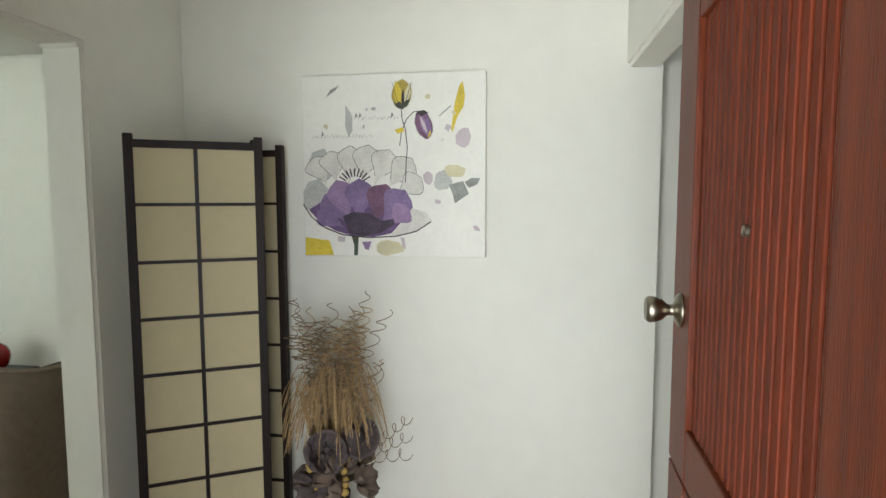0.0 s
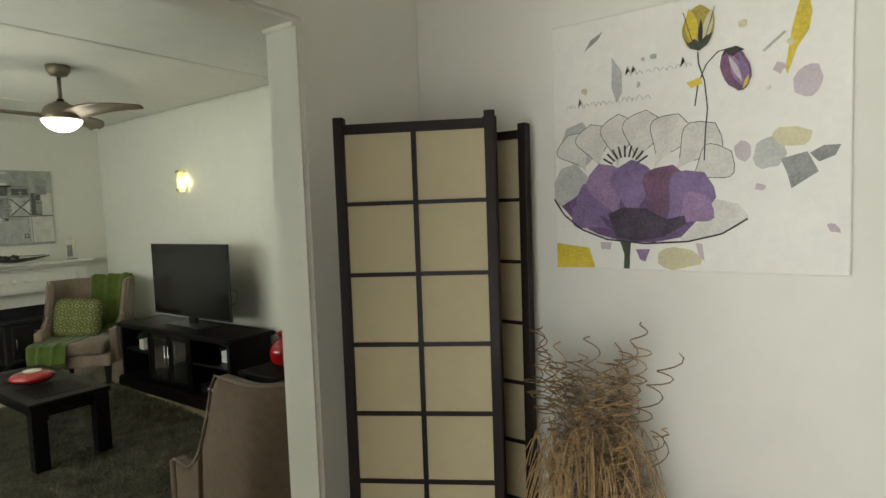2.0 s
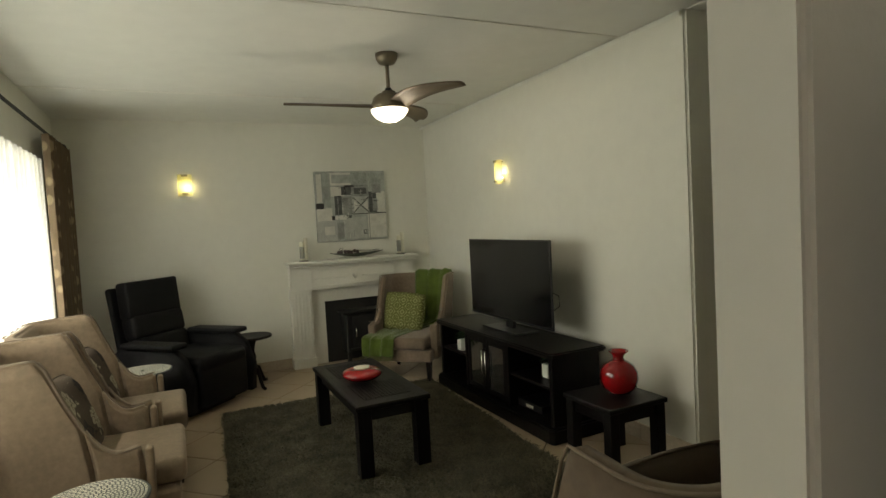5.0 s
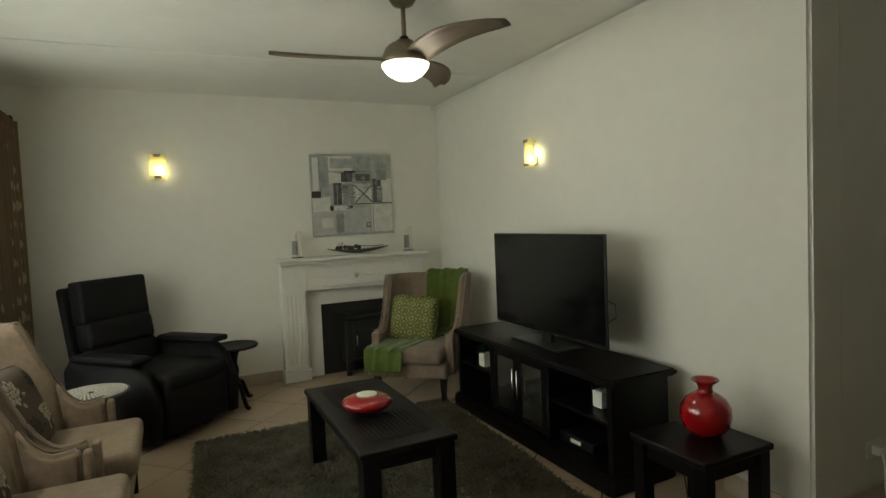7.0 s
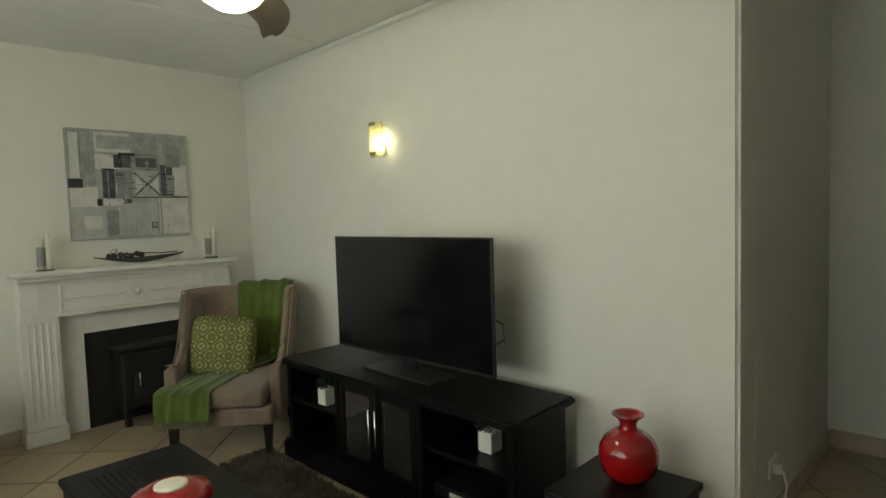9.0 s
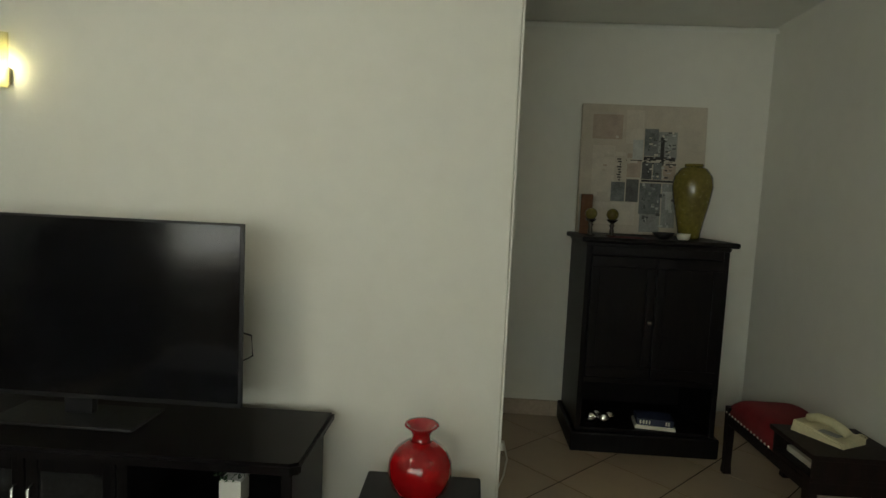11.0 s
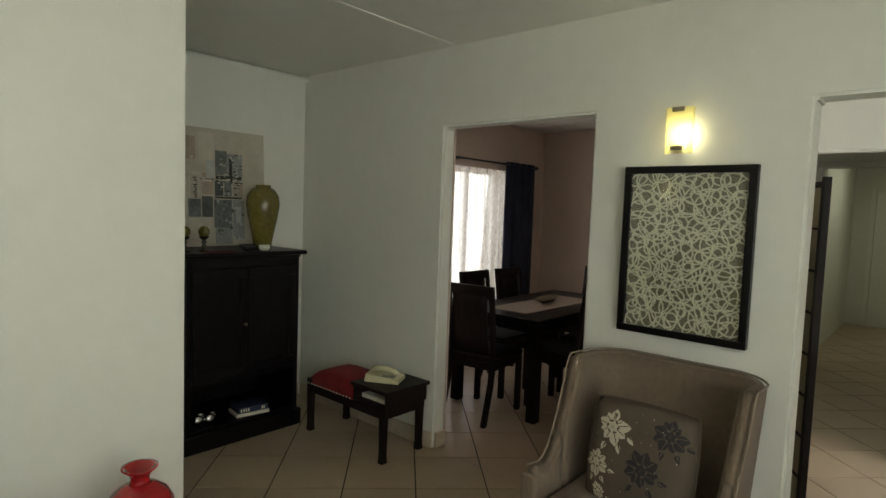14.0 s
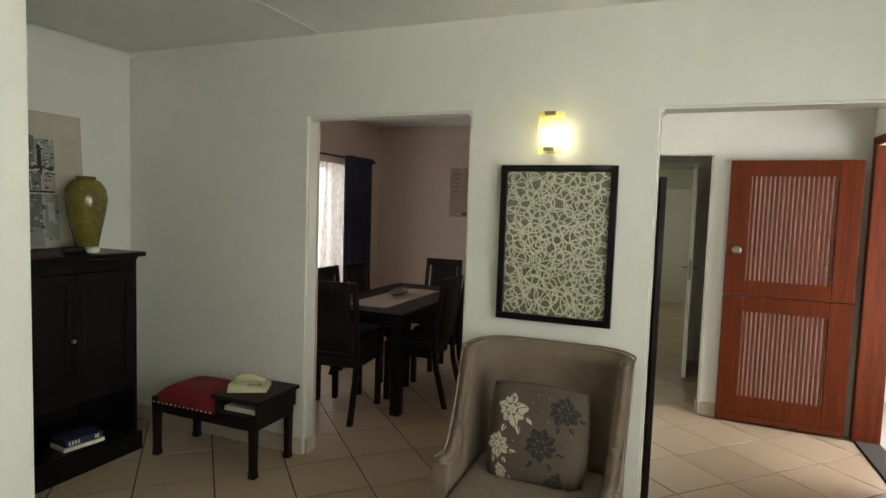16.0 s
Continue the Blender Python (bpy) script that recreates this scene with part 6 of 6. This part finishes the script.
def recliner():
    t = thing("recliner", (-6.78, 2.325, 0), "black leather recliner armchair with segmented back", "armchair", turn=133)
    part("base", B(-0.27, 0.27, -0.38, 0.30, 0.04, 0.34, 0.03, 3), LEATHER, t, smooth=True)
    part("foot", B(-0.25, 0.25, -0.3, 0.25, 0.0, 0.039, 0.004), IRON, t)
    part("footrest", B(-0.265, 0.265, -0.45, -0.385, 0.07, 0.42, 0.03, 3), LEATHER, t, smooth=True)
    bm = B(-0.265, 0.265, -0.46, 0.16, 0.345, 0.475, 0.05, 4)
    part("seat_cushion", bm, LEATHER, t, smooth=True)
    for s in (-1, 1):
        prof = [(-0.43, 0.06), (-0.45, 0.30), (-0.38, 0.47), (-0.27, 0.56), (0.26, 0.58), (0.33, 0.50), (0.31, 0.06)]
        x0, x1 = (0.275, 0.405) if s > 0 else (-0.405, -0.275)
        bm = prism(prof, x0, x1, "x", bevel=0.03)
        part("arm", bm, LEATHER, t, smooth=True)
        lid = part("arm_pad", B(min(x0, x1) - 0.015, max(x0, x1) + 0.015, -0.34, 0.22, 0.56, 0.605, 0.02, 3), LEATHER, t, smooth=True)
    hs = [0.42, 0.60, 0.78, 1.06]
    for i, (a, b) in enumerate(zip(hs, hs[1:])):
        th = 0.16 if i < 2 else 0.13
        bm = B(-0.265, 0.265, -th / 2, th / 2, -0.012, b - a + 0.012, 0.045 if i < 2 else 0.022, 4)
        p = part("back_cushion", bm, LEATHER, t, smooth=True)
        yy = 0.24 + (a - 0.42) * 0.22
        p.matrix_basis = pose(0, yy, a, -10 if i < 2 else -6)
    bm = B(-0.25, 0.25, 0.0, 0.06, 0.2, 1.02, 0.025, 3)
    p = part("back_shell", bm, LEATHER, t, smooth=True)
    p.matrix_basis = pose(0, 0.33, 0.02, -10)


recliner()


def tripod_table():
    t = thing("pedestal_table", (-6.98, 2.905, 0), "small round dark wooden pedestal table with three carved feet", "side table")
    part("tabletop", lathe([(0.15, 0.455), (0.178, 0.46), (0.185, 0.47), (0.178, 0.482), (0.16, 0.478)], 40), DARKWOOD, t, smooth=True)
    part("pedestal", lathe([(0.03, 0.14), (0.042, 0.19), (0.022, 0.23), (0.032, 0.28), (0.018, 0.34), (0.03, 0.40), (0.05, 0.4545)], 20), DARKWOOD, t, smooth=True)
    for k in range(3):
        a = radians(20 + 120 * k)
        pts = [(0.02 * math.cos(a), 0.02 * math.sin(a), 0.19), (0.08 * math.cos(a), 0.08 * math.sin(a), 0.17), (0.12 * math.cos(a), 0.12 * math.sin(a), 0.09), (0.16 * math.cos(a), 0.16 * math.sin(a), 0.025), (0.20 * math.cos(a), 0.20 * math.sin(a), 0.018)]
        part("foot", tube(pts, 0.019, 8, taper=0.8), DARKWOOD, t, smooth=True)


tripod_table()


def drum_table(x, y):
    t = thing("round_side_table", (x, y, 0), "round metal side table with white dotted spiral top", "side table", "round side tables")
    part("tabletop", lathe([(0.175, 0.485), (0.192, 0.487), (0.195, 0.497), (0.19, 0.5)], 48), P_CHAR, t, smooth=True)
    n = 0
    for k in range(1, 13):
        r = 0.012 + k * 0.0138
        m = int(10 + k * 3.4)
        bm = bmesh.new()
        for i in range(m):
            a0 = math.tau * (i + 0.12 * k) / m
            wa = math.tau / m * 0.33
            q = [(r - 0.0047, a0 - wa), (r + 0.0047, a0 - wa + 0.05), (r + 0.0047, a0 + wa + 0.05), (r - 0.0047, a0 + wa)]
            bm.faces.new([bm.verts.new((rr * math.cos(aa), rr * math.sin(aa), 0.5016)) for rr, aa in q])
        part("dot_ring", bm, PAPERWHITE, t)
    part("centre_boss", lathe([(0.012, 0.5005), (0.012, 0.504), (0.004, 0.506)], 12), IRON, t)
    for k in range(3):
        a = radians(50 + 120 * k)
        part("leg", tube([(0.1 * math.cos(a), 0.1 * math.sin(a), 0.486), (0.16 * math.cos(a), 0.16 * math.sin(a), 0.0)], 0.009, 8), IRON, t)


drum_table(-3.88, 1.98)
drum_table(-6.02, 2.055)

# ---- nook ----
def storage_cabinet():
    t = thing("storage_cabinet", (-3.262, 5.945, 0), "tall black wooden cabinet with two doors and an open shelf", "cabinet")
    W, D = 0.775, 0.50
    part("plinth", B(-0.025, W + 0.025, -0.02, D, 0, 0.115, 0.01), BLACKWOOD, t)
    for x in (0.0, W - 0.03):
        part("side_panel", B(x, x + 0.03, 0, D, 0.116, 1.17, 0.003), BLACKWOOD, t)
    part("back_panel", B(0.031, W - 0.031, D - 0.02, D - 0.001, 0.116, 1.17), BLACKWOOD, t)
    part("shelf", B(0.031, W - 0.031, 0.004, D - 0.021, 0.116, 0.135, 0.002), BLACKWOOD, t)
    part("shelf", B(0.031, W - 0.031, 0.004, D - 0.021, 0.40, 0.43, 0.002), BLACKWOOD, t)
    part("top_rail", B(0.031, W - 0.031, 0.002, 0.03, 1.12, 1.17, 0.002), BLACKWOOD, t)
    part("cornice", prism([(-0.005, -0.005), (W + 0.005, -0.005), (W + 0.005, D), (-0.005, D)], 1.1705, 1.19, bevel=0.004), BLACKWOOD, t)
    part("top", B(-0.035, W + 0.035, -0.045, D + 0.005, 1.1905, 1.22, 0.01), BLACKWOOD, t)
    for i, x0 in enumerate((0.032, W / 2 + 0.002)):
        w = W / 2 - 0.034
        d = part("door", B(x0, x0 + w, -0.004, 0.012, 0.435, 1.118, 0.003), BLACKWOOD, t)
        for a, b, c, e in ((0, w, 0, 0.06), (0, w, 0.622, 0.682), (0, 0.05, 0.0605, 0.6215), (w - 0.05, w, 0.0605, 0.6215)):
            part("door_rail", B(x0 + a + 0.002, x0 + b - 0.002, -0.014, -0.0042, 0.436 + c, 0.435 + e, 0.003), BLACKWOOD, d)
        kx = x0 + (w - 0.025 if i == 0 else 0.025)
        if i == 0:
            part("knob", lathe([(0.006, 0), (0.006, 0.012), (0.012, 0.018), (0.011, 0.026), (0.004, 0.029)], 14, m=pose(kx, -0.014, 0.76, 90)), METAL, d, smooth=True)
    return t


storage_cabinet()
b = thing("book_stack", (-2.80, 6.03, 0.136), "two thick books lying on the cabinet's lower shelf", "books", turn=-8)
part("book", B(-0.11, 0.11, -0.07, 0.08, 0, 0.022, 0.003), PAPERWHITE, b, "pale book")
bk = part("book", B(-0.10, 0.10, -0.068, 0.075, 0.0225, 0.062, 0.004), NAVYBOOK, b, "dark blue book with white lettering")
for i, x in enumerate((-0.085, -0.068, -0.052, -0.036, 0.055, 0.068)):
    part("spine_bar", B(x, x + 0.009, -0.0695, -0.0682, 0.032, 0.053), PAPERWHITE, bk)
for i, (x, y) in enumerate(((-3.16, 6.03), (-3.09, 6.015), (-3.12, 6.09), (-3.05, 6.07))):
    bb = single("silver_ball", lathe([(0.036 * math.sin(q), -0.036 * math.cos(q)) for q in (0.15, 0.5, 0.9, 1.3, 1.57, 1.9, 2.3, 2.7, 3.0)], 20), CHROME, (x, y, 0.171), "polished silver decorative ball on the cabinet shelf", "ornament")
    bb["group"] = "silver balls"
ov = thing("olive_vase", (-2.635, 6.17, 1.221), "tall olive green glazed vase on the black cabinet", "vase")
part("body", lathe([(0.05, 0), (0.058, 0.01), (0.075, 0.1), (0.10, 0.22), (0.112, 0.30), (0.105, 0.36), (0.075, 0.405), (0.05, 0.418)], 40), OLIVE, ov, smooth=True)
part("rim", lathe([(0.048, 0.4185), (0.052, 0.425), (0.052, 0.432), (0.044, 0.434)], 32), OLIVE, ov, smooth=True)
cb = single("glass_block_candle", B(-0.035, 0.035, -0.035, 0.035, 0, 0.235, 0.006), BROWNGLASS, (-3.235, 6.2, 1.221), "square brown glass candle holder on the cabinet", "candle holder", smooth=False)
for x in (-3.23, -3.11):
    c = thing("ball_candle", (x, 6.05, 1.221), "olive ball candle on a small dark metal stand", "candle", "ball candles")
    part("stand", lathe([(0.03, 0), (0.03, 0.004), (0.01, 0.01), (0.014, 0.03), (0.008, 0.045), (0.016, 0.06), (0.008, 0.07), (0.03, 0.088), (0.032, 0.094)], 20), CHROMEDARK, c, smooth=True)
    part("ball", lathe([(0.034 * math.sin(q), 0.122 - 0.034 * math.cos(q)) for q in (0.15, 0.5, 0.9, 1.3, 1.57, 1.9, 2.3, 2.7, 3.0)], 20), OLIVE, c, smooth=True)
single("shallow_bowl", lathe([(0.02, 0), (0.04, 0.01), (0.06, 0.035), (0.057, 0.036), (0.03, 0.012)], 28), IRON, (-2.83, 6.02, 1.221), "small dark shallow bowl on the cabinet", "bowl")
single("white_cup", lathe([(0.024, 0), (0.034, 0.01), (0.037, 0.035), (0.034, 0.035), (0.02, 0.008)], 24), PAPERWHITE, (-2.73, 5.99, 1.221), "small white bowl on the cabinet", "bowl")
single("red_mat", B(-0.09, 0.09, -0.05, 0.05, 0, 0.004, 0.001), MAROON, (-3.05, 5.97, 1.2205), "small maroon cloth mat on the cabinet", "mat", smooth=False)


def telephone_bench():
    t = thing("telephone_bench", (-2.327, 5.425, 0), "dark wooden telephone bench with red studded seat and shelf box", "bench")
    hx = 0.175
    part("rail", B(-hx, hx, -0.385, 0.385, 0.27, 0.325, 0.005), DARKWOOD, t)
    for sx in (-1, 1):
        for sy in (-1, 1):
            x, y = sx * (hx - 0.02), sy * 0.36
            bm = bmesh.new()
            ra = [bm.verts.new((x + dx * 0.021, y + dy * 0.021, 0.36 if sy > 0 else 0.345)) for dx, dy in ((-1, -1), (1, -1), (1, 1), (-1, 1))]
            rb = [bm.verts.new((x + dx * 0.017, y + dy * 0.017, 0.05)) for dx, dy in ((-1, -1), (1, -1), (1, 1), (-1, 1))]
            rc = [bm.verts.new((x + dx * 0.021, y + dy * 0.021, 0.0)) for dx, dy in ((-1, -1), (1, -1), (1, 1), (-1, 1))]
            bm.faces.new(ra)
            bm.faces.new(rc[::-1])
            for a, b in ((ra, rb), (rb, rc)):
                for i in range(4):
                    bm.faces.new((a[i], b[i], b[(i + 1) % 4], a[(i + 1) % 4]))
            part("leg", bm, DARKWOOD, t)
    part("shelf_base", B(-hx, hx, -0.40, -0.10, 0.3255, 0.345, 0.003), DARKWOOD, t)
    part("shelf_side", B(-hx, hx, -0.40, -0.385, 0.3455, 0.425, 0.002), DARKWOOD, t)
    part("shelf_side", B(-hx, hx, -0.115, -0.10, 0.3455, 0.425, 0.002), DARKWOOD, t)
    part("shelf_back", B(hx - 0.015, hx, -0.384, -0.116, 0.3455, 0.425), DARKWOOD, t)
    part("shelf_top", B(-hx - 0.015, hx + 0.01, -0.42, -0.085, 0.4255, 0.447, 0.004), DARKWOOD, t)

    def f(u, v):
        c = (1 - (2 * u - 1) ** 6) * (1 - (2 * v - 1) ** 4)
        return (-hx + 2 * hx * u, -0.097 + 0.48 * v, 0.326 + 0.105 * max(0, c) ** 0.5)

    part("seat", ring_sheet(f, 16, 16, thick=0.003), CRIMSON, t, "crimson upholstered seat", smooth=True)
    for i in range(14):
        part("stud", lathe([(0.006, 0), (0.004, 0.003), (0.001, 0.004)], 8, m=pose(-hx - 0.001, -0.07 + i * 0.033, 0.331, 0, -90)), PAPERWHITE, t)
    part("papers", B(-0.13, 0.12, -0.36, -0.13, 0.3458, 0.372, 0.003), PAPERWHITE, t)
    return t


telephone_bench()


def telephone():
    t = thing("telephone", (-2.34, 5.215, 0.448), "cream corded telephone on the bench shelf", "telephone", turn=-62)
    part("base", prism([(-0.11, 0), (0.11, 0), (0.11, 0.022), (-0.10, 0.05)], -0.085, 0.085, "y", bevel=0.008), CREAM, t, smooth=False)
    pts = [(-0.08, -0.05, 0.055), (-0.04, -0.05, 0.072), (0.02, -0.05, 0.07), (0.06, -0.05, 0.058), (0.085, -0.05, 0.042)]
    part("handset", tube([(p[0], p[1] + 0.045, p[2]) for p in pts], 0.019, 10), CREAM, t, smooth=True)
    part("keypad", B(0.0, 0.08, -0.07, -0.03, 0.036, 0.039), P_GREY, t)
    part("cord", tube([(0.07 + 0.02 * math.cos(k * 0.9), 0.09 + 0.008 * k * 0.3, 0.012 + 0.006 * math.sin(k * 0.9)) for k in range(20)], 0.003, 5), CREAM, t)


telephone()
t = thing("wall_socket", (XT + 0.0005, 5.33, 0.27), "white double wall socket with a cable in it", "socket")
part("plate", B(0, 0.008, -0.06, 0.06, -0.04, 0.04, 0.003), WHITEPAINT, t)
part("plug", B(0.0085, 0.045, -0.03, 0.0, -0.02, 0.02, 0.005), WHITEPAINT, t)
part("cable", tube([(0.045, -0.015, 0), (0.06, -0.02, -0.06), (0.05, 0.0, -0.15), (0.03, 0.05, -0.24), (0.03, 0.2, -0.262)], 0.004, 6), WHITEPAINT, t)


# ---- dining ----
def dining_chair(x, y, turn):
    t = thing("dining_chair", (x, y, 0), "dark wooden dining chair with tall solid back slotted at the sides", "chair", "dining chairs", turn)
    hw = 0.205
    part("seat", B(-hw, hw, -0.22, 0.2, 0.43, 0.475, 0.012), DARKWOOD, t)
    part("seat_pad", B(-hw + 0.015, hw - 0.015, -0.205, 0.17, 0.4755, 0.495, 0.009), LEATHER, t)
    part("apron", B(-hw + 0.03, hw - 0.03, -0.20, 0.18, 0.37, 0.429, 0.003), DARKWOOD, t)
    for sx in (-1, 1):
        bm = bmesh.new()
        xx = sx * (hw - 0.022)
        for p, q in (((-0.195, 0.0), (-0.195, 0.43)),):
            box(bm, xx - 0.02, xx + 0.02, p[0] - 0.02, p[0] + 0.02, 0, 0.4295, 0.003)
        part("leg", bm, DARKWOOD, t)
        prof = [(0.29, 0.0), (0.325, 0.0), (0.245, 0.30), (0.225, 0.48), (0.25, 0.75), (0.285, 1.0), (0.258, 1.0), (0.222, 0.75), (0.195, 0.48), (0.21, 0.30)]
        part("back_post", prism(prof, xx - 0.019, xx + 0.019, "x", bevel=0.003), DARKWOOD, t)

    def f(u, v):
        z = 0.50 + 0.44 * v
        return (-hw + 0.062 + (2 * hw - 0.124) * u, 0.212 + 0.05 * v + 0.012 * math.sin(math.pi * u), z)

    part("back_panel", ring_sheet(f, 6, 4, thick=0.014), DARKWOOD, t, smooth=True)
    part("top_rail", B(-hw + 0.042, hw - 0.042, 0.255, 0.28, 0.925, 1.0, 0.006), DARKWOOD, t)
    return t


first = dining_chair(-1.30, 5.20, 96)
for x, y, a in ((-0.79, 5.47, 0), (-0.27, 5.47, 0), (-0.78, 4.83, 180), (-0.27, 4.83, 180), (0.42, 5.22, -90)):
    copy_thing(first, pose(x, y, 0, 0, 0, a))
dt = four_leg_table("dining_table", -0.49, 5.16, 1.60, 0.82, 0.76, "dark wooden rectangular dining table", leg=0.075)
r = new("table_runner", link_mesh("table_runner", B(-0.62, 0.45, -0.19, 0.17, 0, 0.004, 0.0015), LINEN))
r.matrix_world = pose(-0.49, 5.16, 0.7605)
tagged(r, "natural linen table runner on the dining table", "table runner")


def oval_dish():
    t = thing("oval_dish", (-0.48, 5.18, 0.765), "long pale wooden dish on the table runner", "dish", turn=12)

    def f(u, v):
        a = u * math.tau
        return (0.22 * v ** 0.7 * math.cos(a), 0.07 * v ** 0.7 * math.sin(a), 0.004 + 0.035 * v * v)

    part("dish", ring_sheet(f, 32, 6, thick=0.005), KHAKI, t, smooth=True)


oval_dish()


# ---- floor tiles ----
def tile_floor(owner_name, region, node, pitch, inside, limit=300, near=(0, 0)):
    """Square tiles laid diagonally; region is x0, x1, y0, y1."""
    x0, x1, y0, y1 = region
    half = pitch - 0.0055
    owner = structure(owner_name, B(x0, x1, y0, y1, -0.0055, -0.0035), GROUT, "cream diagonal floor tiles with dark grout")
    me = bpy.data.meshes.new("tile")
    bm = bmesh.new()
    h, e = half, 0.0010
    ring0 = [bm.verts.new((a * h, b * h, -0.0034)) for a, b in ((1, 0), (0, 1), (-1, 0), (0, -1))]
    ring1 = [bm.verts.new((a * h, b * h, -0.0008)) for a, b in ((1, 0), (0, 1), (-1, 0), (0, -1))]
    ring2 = [bm.verts.new((a * (h - e), b * (h - e), 0.0)) for a, b in ((1, 0), (0, 1), (-1, 0), (0, -1))]
    bm.faces.new(ring2)
    for a, b in ((ring0, ring1), (ring1, ring2)):
        for i in range(4):
            bm.faces.new((a[i], a[(i + 1) % 4], b[(i + 1) % 4], b[i]))
    bm.to_mesh(me)
    me.materials.append(TILE)
    cells = []
    for i in range(-60, 60):
        for j in range(-60, 60):
            if (i + j) % 2:
                continue
            x, y = node[0] + i * pitch + pitch, node[1] + j * pitch
            if x0 - pitch < x < x1 + pitch and y0 - pitch < y < y1 + pitch:
                cells.append((math.hypot(x - near[0], y - near[1]), x, y))
    cells.sort()
    v, f, made = [], [], 0
    for _, x, y in cells:
        whole = x0 + pitch <= x <= x1 - pitch and y0 + pitch <= y <= y1 - pitch
        if whole and made < limit:
            ob = new("tile", me)
            ob.location = (x, y, 0)
            ob.parent = owner
            made += 1
            continue
        cut = bmesh.new()
        cut.from_mesh(me)
        bmesh.ops.translate(cut, verts=cut.verts, vec=(x, y, 0))
        for co, no in (((x0, 0, 0), (-1, 0, 0)), ((x1, 0, 0), (1, 0, 0)), ((0, y0, 0), (0, -1, 0)), ((0, y1, 0), (0, 1, 0))):
            bmesh.ops.bisect_plane(cut, geom=cut.verts[:] + cut.edges[:] + cut.faces[:], plane_co=co, plane_no=no, clear_outer=True)
        if len(cut.faces):
            if made < limit:
                made += 1
                part("tile", cut, TILE, owner)
                continue
            cut.verts.index_update()
            base = len(v)
            v += [tuple(q.co) for q in cut.verts]
            f += [[base + q.index for q in face.verts] for face in cut.faces]
        cut.free()
    if v:
        m2 = bpy.data.meshes.new("cut_tiles")
        m2.from_pydata(v, [], f)
        m2.materials.append(TILE)
        ob = new("cut_tiles", m2)
        ob.parent = owner
        tagged(ob, "", "", "", "stuff")


tile_floor("floor_living", (XL + 0.013, XR - 0.0, YS, YN), (-2.562, 5.269), 0.28, None, 300, (-4.2, 4.0))
tile_floor("floor_dining", (XR + 0.001, 1.45, YH + 0.2, YN), (-2.562, 5.269), 0.28, None, 120, (-2.0, 4.5))
tile_floor("floor_hall", (XR + 0.001, 6.0, YP - 0.0, YH + 0.104), (-1.062, 2.307), 0.28, None, 200, (-1.0, 2.5))
